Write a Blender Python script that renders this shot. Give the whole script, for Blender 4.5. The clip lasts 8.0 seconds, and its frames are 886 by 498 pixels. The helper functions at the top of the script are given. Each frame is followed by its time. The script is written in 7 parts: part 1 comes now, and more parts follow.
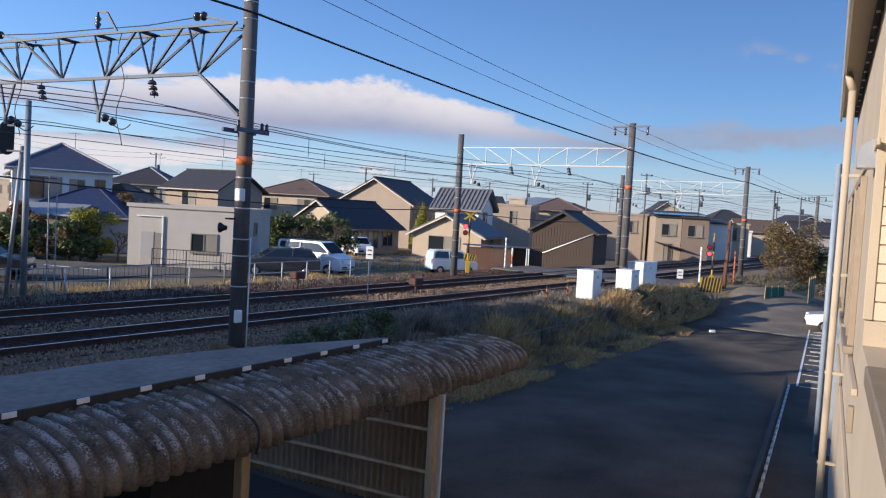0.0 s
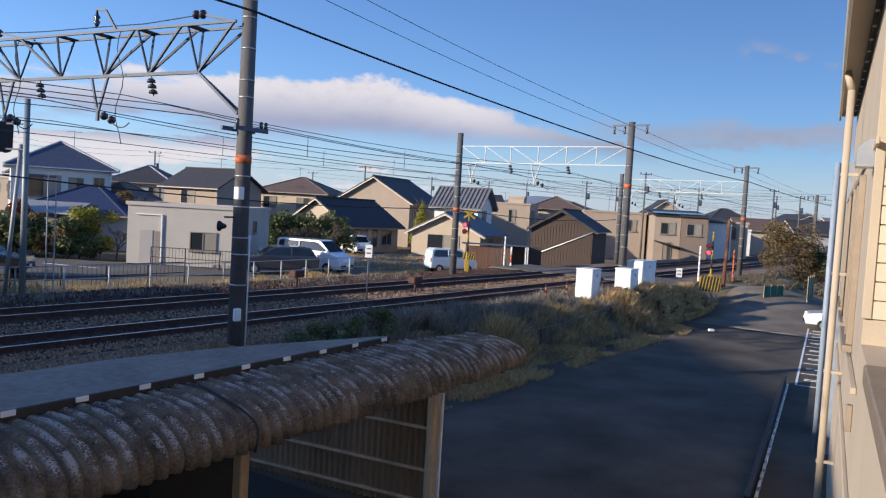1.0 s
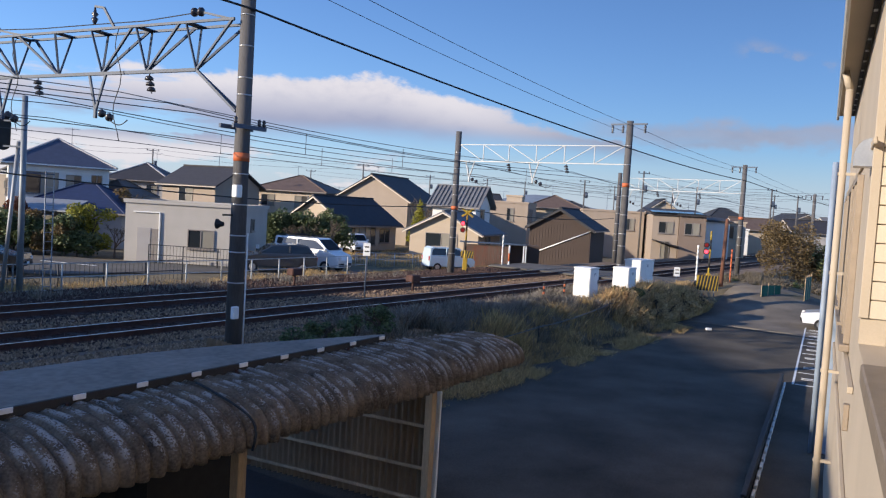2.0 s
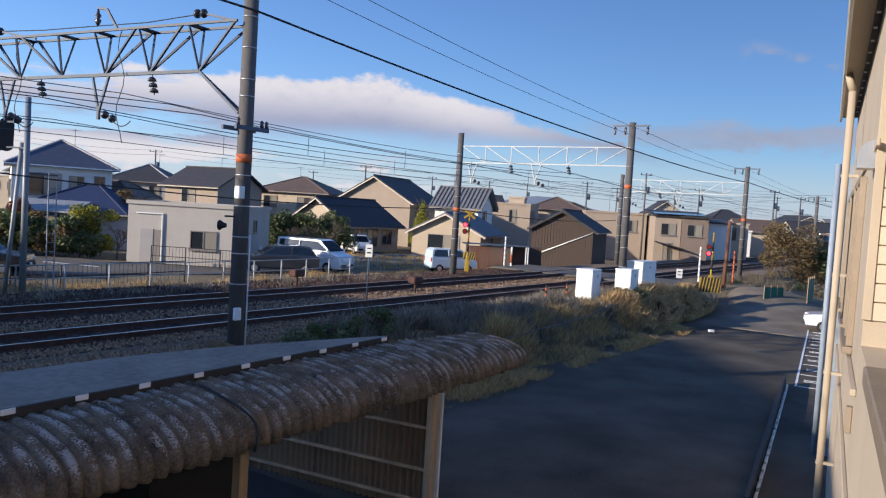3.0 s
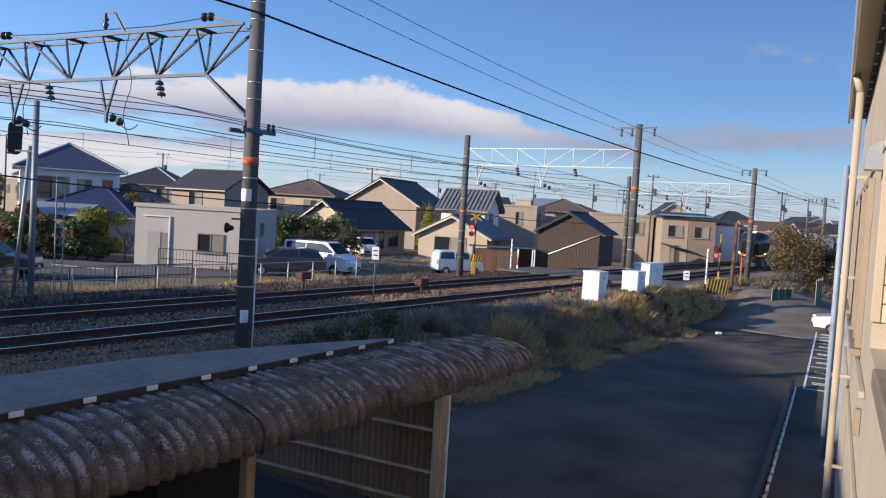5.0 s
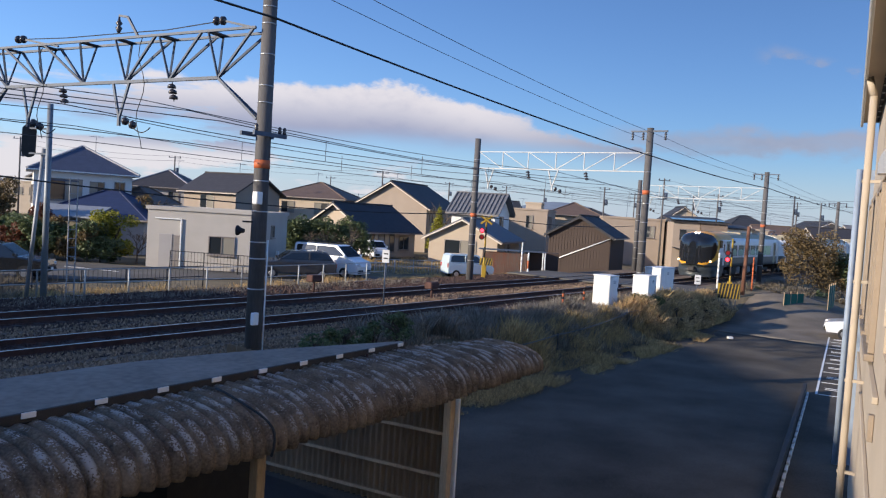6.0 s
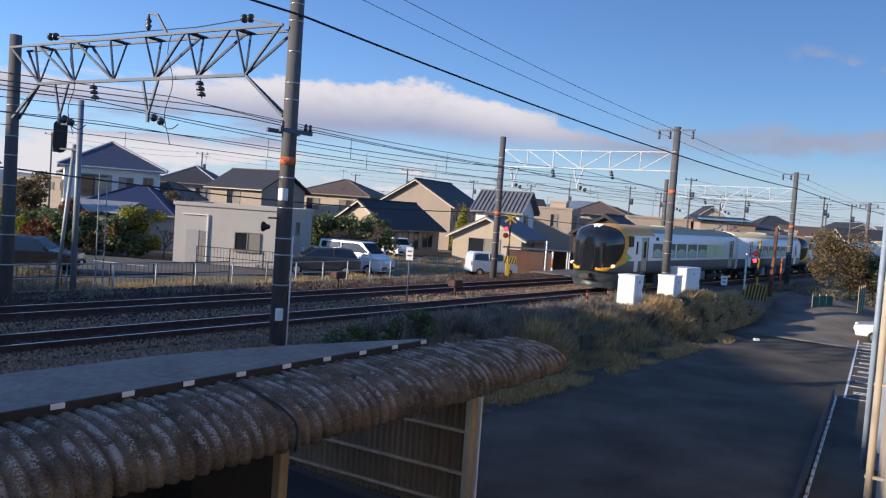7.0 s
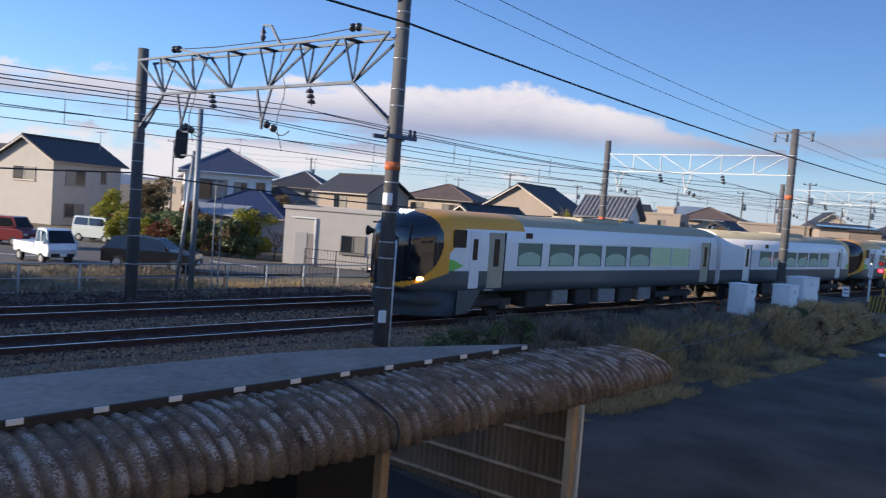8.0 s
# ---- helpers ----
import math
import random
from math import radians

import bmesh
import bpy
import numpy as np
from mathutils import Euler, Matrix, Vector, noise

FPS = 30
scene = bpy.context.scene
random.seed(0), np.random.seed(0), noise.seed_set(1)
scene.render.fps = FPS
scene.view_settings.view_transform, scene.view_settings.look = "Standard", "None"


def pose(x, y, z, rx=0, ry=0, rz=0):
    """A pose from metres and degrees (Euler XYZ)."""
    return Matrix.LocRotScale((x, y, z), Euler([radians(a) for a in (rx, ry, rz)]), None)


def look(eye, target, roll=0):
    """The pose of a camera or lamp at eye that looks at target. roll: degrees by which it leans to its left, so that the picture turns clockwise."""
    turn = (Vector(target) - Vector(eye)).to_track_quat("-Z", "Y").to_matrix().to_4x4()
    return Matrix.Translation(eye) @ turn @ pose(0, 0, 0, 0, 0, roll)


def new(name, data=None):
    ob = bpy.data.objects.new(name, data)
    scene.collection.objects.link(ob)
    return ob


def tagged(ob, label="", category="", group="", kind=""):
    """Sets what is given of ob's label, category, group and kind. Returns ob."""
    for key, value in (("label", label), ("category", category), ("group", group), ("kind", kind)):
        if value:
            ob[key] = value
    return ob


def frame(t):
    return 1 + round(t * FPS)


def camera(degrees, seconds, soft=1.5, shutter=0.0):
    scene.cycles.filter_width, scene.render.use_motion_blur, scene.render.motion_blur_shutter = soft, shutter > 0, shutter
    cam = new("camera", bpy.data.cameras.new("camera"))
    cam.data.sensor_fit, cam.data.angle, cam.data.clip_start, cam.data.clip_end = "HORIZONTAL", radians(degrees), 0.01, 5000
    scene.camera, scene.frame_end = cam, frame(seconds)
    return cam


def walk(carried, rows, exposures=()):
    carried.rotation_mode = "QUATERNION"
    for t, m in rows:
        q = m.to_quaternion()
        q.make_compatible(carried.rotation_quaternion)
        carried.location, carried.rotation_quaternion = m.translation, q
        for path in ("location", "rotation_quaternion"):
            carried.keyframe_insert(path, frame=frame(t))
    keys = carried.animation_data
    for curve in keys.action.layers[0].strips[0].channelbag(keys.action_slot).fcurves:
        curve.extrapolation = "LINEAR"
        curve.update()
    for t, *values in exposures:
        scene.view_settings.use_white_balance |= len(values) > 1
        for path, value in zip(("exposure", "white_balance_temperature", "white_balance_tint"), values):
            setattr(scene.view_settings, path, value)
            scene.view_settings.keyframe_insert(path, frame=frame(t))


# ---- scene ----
cam = camera(60.0, 8.0, soft=1.2, shutter=0.12)
EYE = 4.9
# seconds, yaw, pitch, roll of a phone held still at a window and then panned
PATH = [
    (0.0, 0.03, -2.85, -3.30),
    (0.5, 0.09, -2.87, -3.27),
    (1.0, -0.03, -2.95, -3.35),
    (1.5, -0.20, -3.07, -3.48),
    (3.0, -0.00, -2.96, -3.56),
    (3.5, 0.19, -2.89, -3.48),
    (4.0, 0.30, -2.85, -3.55),
    (4.5, 0.40, -2.83, -3.50),
    (5.8, 0.94, -2.70, -3.49),
    (6.0, 1.25, -2.62, -3.60),
    (6.5, 2.07, -2.83, -3.99),
    (7.0, 3.06, -2.90, -4.07),
    (7.5, 4.37, -2.81, -4.04),
    (7.6, 4.88, -2.86, -3.98),
    (7.7, 5.93, -2.88, -4.03),
    (7.8, 7.17, -2.94, -4.20),
    (7.9, 8.46, -3.00, -4.33),
    (8.0, 10.70, -3.11, -4.37),
]
walk(cam, [(t, pose(0, 0, EYE, 90 + p, r, y)) for t, y, p, r in PATH], [(0.0, 0.80, 6450, 10), (7.2, 0.79, 6450, 10), (8.0, 0.90, 6450, 10)])

# ---- light ----
SUN_AZ = (-0.91, -0.415)          # towards the low morning sun
SUN_EL = radians(15.5)
world = bpy.data.worlds.new("sky")
scene.world = world
world.use_nodes = True
wn, wl = world.node_tree.nodes, world.node_tree.links
wn.clear()
w_out = wn.new("ShaderNodeOutputWorld")
w_bg = wn.new("ShaderNodeBackground")
w_bg.inputs["Strength"].default_value = 0.13
w_sky = wn.new("ShaderNodeTexSky")
w_sky.sky_type, w_sky.sun_disc = "NISHITA", False
w_sky.sun_elevation = SUN_EL
w_sky.sun_rotation = math.atan2(SUN_AZ[0], SUN_AZ[1])
w_sky.air_density, w_sky.dust_density, w_sky.ozone_density = 1.0, 0.2, 5.0
w_co = wn.new("ShaderNodeTexCoord")
w_sep = wn.new("ShaderNodeSeparateXYZ")
wl.new(w_co.outputs["Generated"], w_sep.inputs[0])


def w_math(op, a, b=None, c=None):
    m = wn.new("ShaderNodeMath")
    m.operation = op
    for i, v in enumerate((a, b, c)):
        if v is None:
            continue
        if isinstance(v, (int, float)):
            m.inputs[i].default_value = v
        else:
            wl.new(v, m.inputs[i])
    return m.outputs[0]


def w_range(v, a, b, lo=0.0, hi=1.0):
    m = wn.new("ShaderNodeMapRange")
    m.interpolation_type = "SMOOTHSTEP"
    wl.new(v, m.inputs["Value"])
    for k, x in (("From Min", a), ("From Max", b), ("To Min", lo), ("To Max", hi)):
        m.inputs[k].default_value = x
    return m.outputs[0]


def w_noise(scale_xyz, shift, scale, detail, rough):
    mp = wn.new("ShaderNodeMapping")
    mp.inputs["Scale"].default_value = scale_xyz
    mp.inputs["Location"].default_value = shift
    wl.new(w_co.outputs["Generated"], mp.inputs[0])
    n = wn.new("ShaderNodeTexNoise")
    n.inputs["Scale"].default_value, n.inputs["Detail"].default_value, n.inputs["Roughness"].default_value = scale, detail, rough
    wl.new(mp.outputs[0], n.inputs["Vector"])
    return n.outputs["Fac"]


# one long bank of cloud with a bright upper edge, puffs below it, thin streaks away from the sun
w_z = w_sep.outputs["Z"]
w_az = w_math("ARCTAN2", w_sep.outputs["X"], w_sep.outputs["Y"])
w_big = w_noise((1.0, 1.0, 4.0), (0.3, 1.7, 0.1), 3.2, 6.0, 0.55)
w_fine = w_noise((1.0, 1.0, 1.8), (4.0, 2.0, 0.6), 15.0, 7.0, 0.6)
w_wide = w_noise((1.0, 1.0, 7.0), (2.2, 0.4, 0.9), 5.0, 6.0, 0.6)
w_top = w_math("MINIMUM", w_math("MULTIPLY_ADD", w_az, 0.055, 0.168), w_math("MULTIPLY_ADD", w_az, -0.23, 0.143))
w_top = w_math("ADD", w_top, w_math("MULTIPLY_ADD", w_fine, 0.06, -0.03))
w_bot = w_math("MULTIPLY_ADD", w_big, 0.05, 0.052)
w_edge = w_range(w_math("SUBTRACT", w_top, w_z), 0.0, 0.012)
w_body = w_range(w_math("SUBTRACT", w_z, w_bot), -0.012, 0.026)
w_gap = w_math("ADD", w_range(w_wide, 0.38, 0.56), w_range(w_az, -0.34, -0.16))
w_bank = w_math("MULTIPLY", w_math("MULTIPLY", w_edge, w_body), w_math("MINIMUM", w_gap, 0.96))
w_thr = w_math("ADD", w_range(w_az, -0.35, 0.25, 0.46, 0.60), w_range(w_z, 0.055, 0.10, 0.0, 0.3))
w_puff = w_range(w_math("SUBTRACT", w_math("ADD", w_math("MULTIPLY", w_wide, 0.6), w_math("MULTIPLY", w_fine, 0.4)), w_thr), -0.02, 0.07, 0.0, 0.9)
w_band = w_math("MULTIPLY", w_range(w_math("ABSOLUTE", w_math("SUBTRACT", w_z, w_math("MULTIPLY_ADD", w_fine, 0.05, 0.083))), 0.004, 0.022, 1.0, 0.0), w_range(w_az, 0.14, 0.26))
w_wisp = w_math("MULTIPLY", w_range(w_math("ABSOLUTE", w_math("SUBTRACT", w_z, w_math("MULTIPLY_ADD", w_az, -0.30, 0.317))), 0.0, 0.02, 1.0, 0.0), w_range(w_fine, 0.47, 0.64))
w_wisp = w_math("MULTIPLY", w_wisp, w_range(w_az, 0.34, 0.40))
w_thin = w_math("MAXIMUM", w_math("MULTIPLY", w_band, w_range(w_big, 0.36, 0.6, 0.35, 0.8)), w_math("MULTIPLY", w_wisp, 0.85))
w_low = w_range(w_z, 0.0, 0.10, 0.7, 0.0)
w_up = w_range(w_math("SUBTRACT", w_z, w_math("MULTIPLY_ADD", w_top, 0.55, 0.035)), -0.028, 0.022)
w_shade = w_math("MAXIMUM", w_math("MULTIPLY", w_up, w_range(w_fine, 0.25, 0.6, 0.55, 1.0)), w_range(w_z, 0.075, 0.05))
w_shade = w_math("MULTIPLY", w_shade, w_range(w_az, 0.0, 0.2, 1.0, 0.25))
w_cov = w_math("MAXIMUM", w_math("MAXIMUM", w_bank, w_puff), w_thin)
w_lit = wn.new("ShaderNodeMix")
w_lit.data_type = "RGBA"
w_under = wn.new("ShaderNodeMix")
w_under.data_type = "RGBA"
w_under.inputs["A"].default_value = (1.65, 1.75, 2.4, 1)
w_under.inputs["B"].default_value = (1.1, 1.22, 1.75, 1)
wl.new(w_range(w_az, 0.02, 0.24), w_under.inputs["Factor"])
wl.new(w_under.outputs["Result"], w_lit.inputs["A"])
w_lit.inputs["B"].default_value = (3.6, 3.4, 3.55, 1)
wl.new(w_shade, w_lit.inputs["Factor"])
w_haze = wn.new("ShaderNodeMix")
w_haze.data_type = "RGBA"
w_haze.inputs["B"].default_value = (2.35, 2.75, 3.4, 1)
wl.new(w_low, w_haze.inputs["Factor"])
w_tint = wn.new("ShaderNodeMix")
w_tint.data_type, w_tint.blend_type = "RGBA", "MULTIPLY"
w_tint.inputs["Factor"].default_value = 1.0
w_tint.inputs["B"].default_value = (0.88, 0.88, 1.02, 1)
wl.new(w_sky.outputs[0], w_tint.inputs["A"])
w_dim = wn.new("ShaderNodeVectorMath")                # deeper blue away from the sun, kept to the sky in view
w_dim.operation = "SCALE"
wl.new(w_tint.outputs["Result"], w_dim.inputs[0])
w_far = w_math("MULTIPLY", w_range(w_sep.outputs["X"], -0.6, 0.55), w_range(w_sep.outputs["Y"], 0.2, 0.75))
wl.new(w_math("MULTIPLY_ADD", w_far, -0.54, 1.06), w_dim.inputs["Scale"])
wl.new(w_dim.outputs[0], w_haze.inputs["A"])
w_all = wn.new("ShaderNodeMix")
w_all.data_type = "RGBA"
wl.new(w_cov, w_all.inputs["Factor"])
wl.new(w_haze.outputs["Result"], w_all.inputs["A"])
wl.new(w_lit.outputs["Result"], w_all.inputs["B"])
wl.new(w_all.outputs["Result"], w_bg.inputs["Color"])
wl.new(w_bg.outputs[0], w_out.inputs[0])

sun = new("sun", bpy.data.lights.new("sun", "SUN"))
sun.data.energy, sun.data.angle, sun.data.color = 3.9, radians(0.6), (1.0, 0.86, 0.68)
sun_dir = Vector((SUN_AZ[0] * math.cos(SUN_EL), SUN_AZ[1] * math.cos(SUN_EL), math.sin(SUN_EL)))
sun.matrix_world = look(sun_dir * 200, (0, 0, 0))

# ---- frames of reference ----
HEAD = 35.0                                     # the railway's bearing
U = Vector((math.sin(radians(HEAD)), math.cos(radians(HEAD)), 0))
N = Vector((-U.y, U.x, 0))
RAIL = 1.4                                      # top of rail; the yard is 0
FAR = 0.6                                       # ground beyond the railway
NEAR_N, FAR_N = 17.6, 21.7                      # centre lines of the two tracks


def T(s, n, z=0.0):
    """A place by metres along and across the railway."""
    p = U * s + N * n
    return Vector((p.x, p.y, z))


def along(s, n, z=0.0, turn=0.0):
    p = T(s, n, z)
    return pose(p.x, p.y, p.z, 0, 0, 90 - HEAD + turn)


# ---- materials ----
def material(name, colour, rough=0.7, metal=0.0, vary=0.12, scale=6.0, fine=60.0, bump=0.02, tint=None, per_piece=0.0, spec=0.5, dirt=0.0, streak=False):
    """A surface with two scales of variation, fine relief and, where wanted, a change of tone from piece to piece."""
    m = bpy.data.materials.new(name)
    m.use_nodes = True
    nt = m.node_tree
    b = nt.nodes["Principled BSDF"]
    b.inputs["Roughness"].default_value, b.inputs["Metallic"].default_value = rough, metal
    b.inputs["Specular IOR Level"].default_value = spec
    co = nt.nodes.new("ShaderNodeTexCoord")
    mp = nt.nodes.new("ShaderNodeMapping")
    nt.links.new(co.outputs["Object"], mp.inputs[0])
    if streak:
        mp.inputs["Scale"].default_value = (1, 1, 0.12)
    n1 = nt.nodes.new("ShaderNodeTexNoise")
    n1.inputs["Scale"].default_value, n1.inputs["Detail"].default_value = scale, 6
    n2 = nt.nodes.new("ShaderNodeTexNoise")
    n2.inputs["Scale"].default_value, n2.inputs["Detail"].default_value = fine, 4
    nt.links.new(mp.outputs[0], n1.inputs["Vector"])
    nt.links.new(mp.outputs[0], n2.inputs["Vector"])
    mix = nt.nodes.new("ShaderNodeMix")
    mix.data_type = "RGBA"
    dark = [c * (1 - vary * 1.6) for c in colour] if tint is None else tint
    lite = [min(1, c * (1 + vary * 1.2)) for c in colour]
    mix.inputs["A"].default_value, mix.inputs["B"].default_value = (*dark, 1), (*lite, 1)
    r = nt.nodes.new("ShaderNodeMapRange")
    r.inputs["From Min"].default_value, r.inputs["From Max"].default_value = 0.3, 0.7
    add = nt.nodes.new("ShaderNodeMath")
    add.operation = "MULTIPLY_ADD"
    nt.links.new(n2.outputs["Fac"], add.inputs[0])
    add.inputs[1].default_value = 0.4
    sub = nt.nodes.new("ShaderNodeMath")
    sub.operation = "MULTIPLY_ADD"
    nt.links.new(n1.outputs["Fac"], sub.inputs[0])
    sub.inputs[1].default_value, sub.inputs[2].default_value = 0.6, 0.0
    nt.links.new(sub.outputs[0], add.inputs[2])
    nt.links.new(add.outputs[0], r.inputs["Value"])
    nt.links.new(r.outputs[0], mix.inputs["Factor"])
    out = mix.outputs["Result"]
    if per_piece:
        info = nt.nodes.new("ShaderNodeObjectInfo")
        geo = nt.nodes.new("ShaderNodeNewGeometry")
        s1 = nt.nodes.new("ShaderNodeMath")
        s1.operation = "ADD"
        nt.links.new(info.outputs["Random"], s1.inputs[0])
        nt.links.new(geo.outputs["Random Per Island"], s1.inputs[1])
        fr = nt.nodes.new("ShaderNodeMath")
        fr.operation = "FRACT"
        nt.links.new(s1.outputs[0], fr.inputs[0])
        hsv = nt.nodes.new("ShaderNodeHueSaturation")
        vr = nt.nodes.new("ShaderNodeMapRange")
        vr.inputs["To Min"].default_value, vr.inputs["To Max"].default_value = 1 - per_piece, 1 + per_piece
        nt.links.new(fr.outputs[0], vr.inputs["Value"])
        nt.links.new(vr.outputs[0], hsv.inputs["Value"])
        nt.links.new(out, hsv.inputs["Color"])
        out = hsv.outputs["Color"]
    nt.links.new(out, b.inputs["Base Color"])
    if bump:
        bp = nt.nodes.new("ShaderNodeBump")
        bp.inputs["Strength"].default_value, bp.inputs["Distance"].default_value = 0.6, bump
        nt.links.new(add.outputs[0], bp.inputs["Height"])
        nt.links.new(bp.outputs[0], b.inputs["Normal"])
    return m


def translucent(m, share):
    """Lets light through thin blades and leaves."""
    nt = m.node_tree
    b = nt.nodes["Principled BSDF"]
    tr, mx = nt.nodes.new("ShaderNodeBsdfTranslucent"), nt.nodes.new("ShaderNodeMixShader")
    nt.links.new(b.inputs["Base Color"].links[0].from_socket, tr.inputs["Color"])
    mx.inputs[0].default_value = share
    nt.links.new(b.outputs[0], mx.inputs[1])
    nt.links.new(tr.outputs[0], mx.inputs[2])
    nt.links.new(mx.outputs[0], nt.nodes["Material Output"].inputs["Surface"])
    return m


def glow(name, colour, strength):
    m = bpy.data.materials.new(name)
    m.use_nodes = True
    b = m.node_tree.nodes["Principled BSDF"]
    b.inputs["Base Color"].default_value = (*colour, 1)
    b.inputs["Emission Color"].default_value = (*colour, 1)
    b.inputs["Emission Strength"].default_value = strength
    return m


def glass(name, colour=(0.02, 0.025, 0.03), rough=0.04):
    """Dark panes that mirror the sky."""
    m = bpy.data.materials.new(name)
    m.use_nodes = True
    b = m.node_tree.nodes["Principled BSDF"]
    b.inputs["Base Color"].default_value = (*colour, 1)
    b.inputs["Roughness"].default_value = rough
    b.inputs["Specular IOR Level"].default_value = 0.8
    return m


ASPHALT = material("asphalt", (0.102, 0.087, 0.069), 0.95, spec=0.2, vary=0.42, scale=0.45, fine=45, bump=0.012)
ASPHALT_OLD = material("old asphalt", (0.105, 0.097, 0.088), 0.92, vary=0.25, scale=0.5, fine=40, bump=0.01)
SOIL = material("dry grass soil", (0.17, 0.13, 0.072), 1.0, vary=0.4, scale=0.6, fine=14, bump=0.05)
BALLAST = material("ballast", (0.155, 0.11, 0.078), 0.95, vary=0.35, scale=1.2, fine=26, bump=0.04, per_piece=0.35)
RUSTBED = material("rust stained ballast", (0.062, 0.037, 0.031), 0.95, vary=0.35, scale=1.2, fine=26, bump=0.04)
MAST = material("pale grey mast paint", (0.20, 0.225, 0.25), 0.5, 0.2, vary=0.12, scale=4, fine=60, bump=0.002)
RUST = material("rusty steel", (0.075, 0.034, 0.026), 0.85, vary=0.35, scale=5, fine=60, bump=0.004)
RAILTOP = material("worn rail head", (0.62, 0.60, 0.58), 0.28, 1.0, vary=0.08, scale=8, fine=90, bump=0.0)
SLEEPER = material("rust stained sleeper", (0.055, 0.038, 0.032), 0.95, vary=0.3, scale=4, fine=50, per_piece=0.2)
POLE = material("weathered concrete pole", (0.105, 0.10, 0.10), 0.9, vary=0.25, scale=2.5, fine=50, bump=0.006, streak=True)
GALV = material("galvanised steel", (0.30, 0.315, 0.335), 0.55, 0.3, vary=0.1, scale=4, fine=70, bump=0.002)
# Darker blue-grey than GALV: the near gantry's shade is put into the colour.
GALV_DARK = material("shade toned blue grey steel", (0.062, 0.086, 0.13), 0.6, 0.0, vary=0.15, scale=4, fine=70, bump=0.002)
BAND = material("steel band", (0.5, 0.5, 0.5), 0.4, 0.8, vary=0.1)
ORANGE = material("orange marker", (0.52, 0.125, 0.04), 0.6, vary=0.15)
WIRE = material("black cable", (0.02, 0.02, 0.022), 0.6, vary=0.1, bump=0)
WIRE_GREY = material("bronze wire", (0.10, 0.10, 0.105), 0.5, 0.3, vary=0.1, bump=0)
PORCELAIN = material("brown porcelain", (0.05, 0.045, 0.05), 0.25, vary=0.2)
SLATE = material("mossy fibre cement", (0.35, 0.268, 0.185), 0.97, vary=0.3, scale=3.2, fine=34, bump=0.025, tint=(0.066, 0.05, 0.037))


def add_lichen_highlights(m, colour, lo, hi, scale):
    """Pale lichen flecks with painted highlights over a weathered surface."""
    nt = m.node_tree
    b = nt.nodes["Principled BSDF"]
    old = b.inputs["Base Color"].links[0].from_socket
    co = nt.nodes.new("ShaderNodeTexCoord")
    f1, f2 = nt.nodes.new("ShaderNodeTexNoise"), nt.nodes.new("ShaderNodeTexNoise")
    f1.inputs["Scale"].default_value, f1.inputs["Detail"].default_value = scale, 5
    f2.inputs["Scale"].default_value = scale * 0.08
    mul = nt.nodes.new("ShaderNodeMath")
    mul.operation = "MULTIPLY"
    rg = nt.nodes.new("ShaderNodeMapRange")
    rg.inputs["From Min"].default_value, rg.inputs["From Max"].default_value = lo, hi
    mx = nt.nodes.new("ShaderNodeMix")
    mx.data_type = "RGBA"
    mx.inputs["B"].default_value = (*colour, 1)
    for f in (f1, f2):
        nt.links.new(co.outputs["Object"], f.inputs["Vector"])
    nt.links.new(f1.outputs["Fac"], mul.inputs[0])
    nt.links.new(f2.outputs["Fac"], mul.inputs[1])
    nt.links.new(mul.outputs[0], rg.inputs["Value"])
    # highlight painted in by upward facing and rib crest
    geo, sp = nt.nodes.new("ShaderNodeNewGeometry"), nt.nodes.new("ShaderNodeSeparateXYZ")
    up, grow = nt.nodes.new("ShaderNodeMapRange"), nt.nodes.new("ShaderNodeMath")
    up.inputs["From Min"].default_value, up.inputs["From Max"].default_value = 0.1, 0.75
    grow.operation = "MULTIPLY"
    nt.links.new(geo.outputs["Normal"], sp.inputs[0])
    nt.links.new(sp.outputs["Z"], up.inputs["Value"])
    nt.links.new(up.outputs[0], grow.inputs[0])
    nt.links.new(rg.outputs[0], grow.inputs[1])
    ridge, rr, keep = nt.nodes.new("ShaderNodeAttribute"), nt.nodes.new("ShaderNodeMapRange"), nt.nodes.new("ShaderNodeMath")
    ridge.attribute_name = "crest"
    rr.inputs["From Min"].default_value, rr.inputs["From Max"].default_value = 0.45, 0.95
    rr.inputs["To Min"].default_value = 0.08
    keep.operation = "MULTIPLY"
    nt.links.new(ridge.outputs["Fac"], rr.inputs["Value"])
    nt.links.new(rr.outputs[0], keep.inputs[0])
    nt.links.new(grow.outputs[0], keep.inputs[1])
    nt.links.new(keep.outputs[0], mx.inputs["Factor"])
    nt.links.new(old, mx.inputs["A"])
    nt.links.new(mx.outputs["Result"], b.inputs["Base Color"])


add_lichen_highlights(SLATE, (0.72, 0.68, 0.62), 0.255, 0.30, 46)
SHEET = material("grey roofing sheet", (0.25, 0.208, 0.172), 0.62, 0.0, spec=0.25, vary=0.3, scale=0.9, fine=9, bump=0.003)
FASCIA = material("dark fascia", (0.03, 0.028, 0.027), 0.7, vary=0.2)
WHITE = material("white paint", (0.78, 0.78, 0.76), 0.55, vary=0.06, scale=3, fine=40, bump=0.003)
TIMBER = material("weathered timber post", (0.46, 0.33, 0.2), 0.85, vary=0.25, scale=3, fine=60, streak=True)
BROWNSHEET = material("brown corrugated sheet", (0.36, 0.245, 0.145), 0.75, vary=0.25, scale=1.5, fine=40, streak=True)
CREAM = material("cream wall coating", (0.44, 0.37, 0.285), 0.8, vary=0.06, scale=1.2, fine=70, bump=0.004)
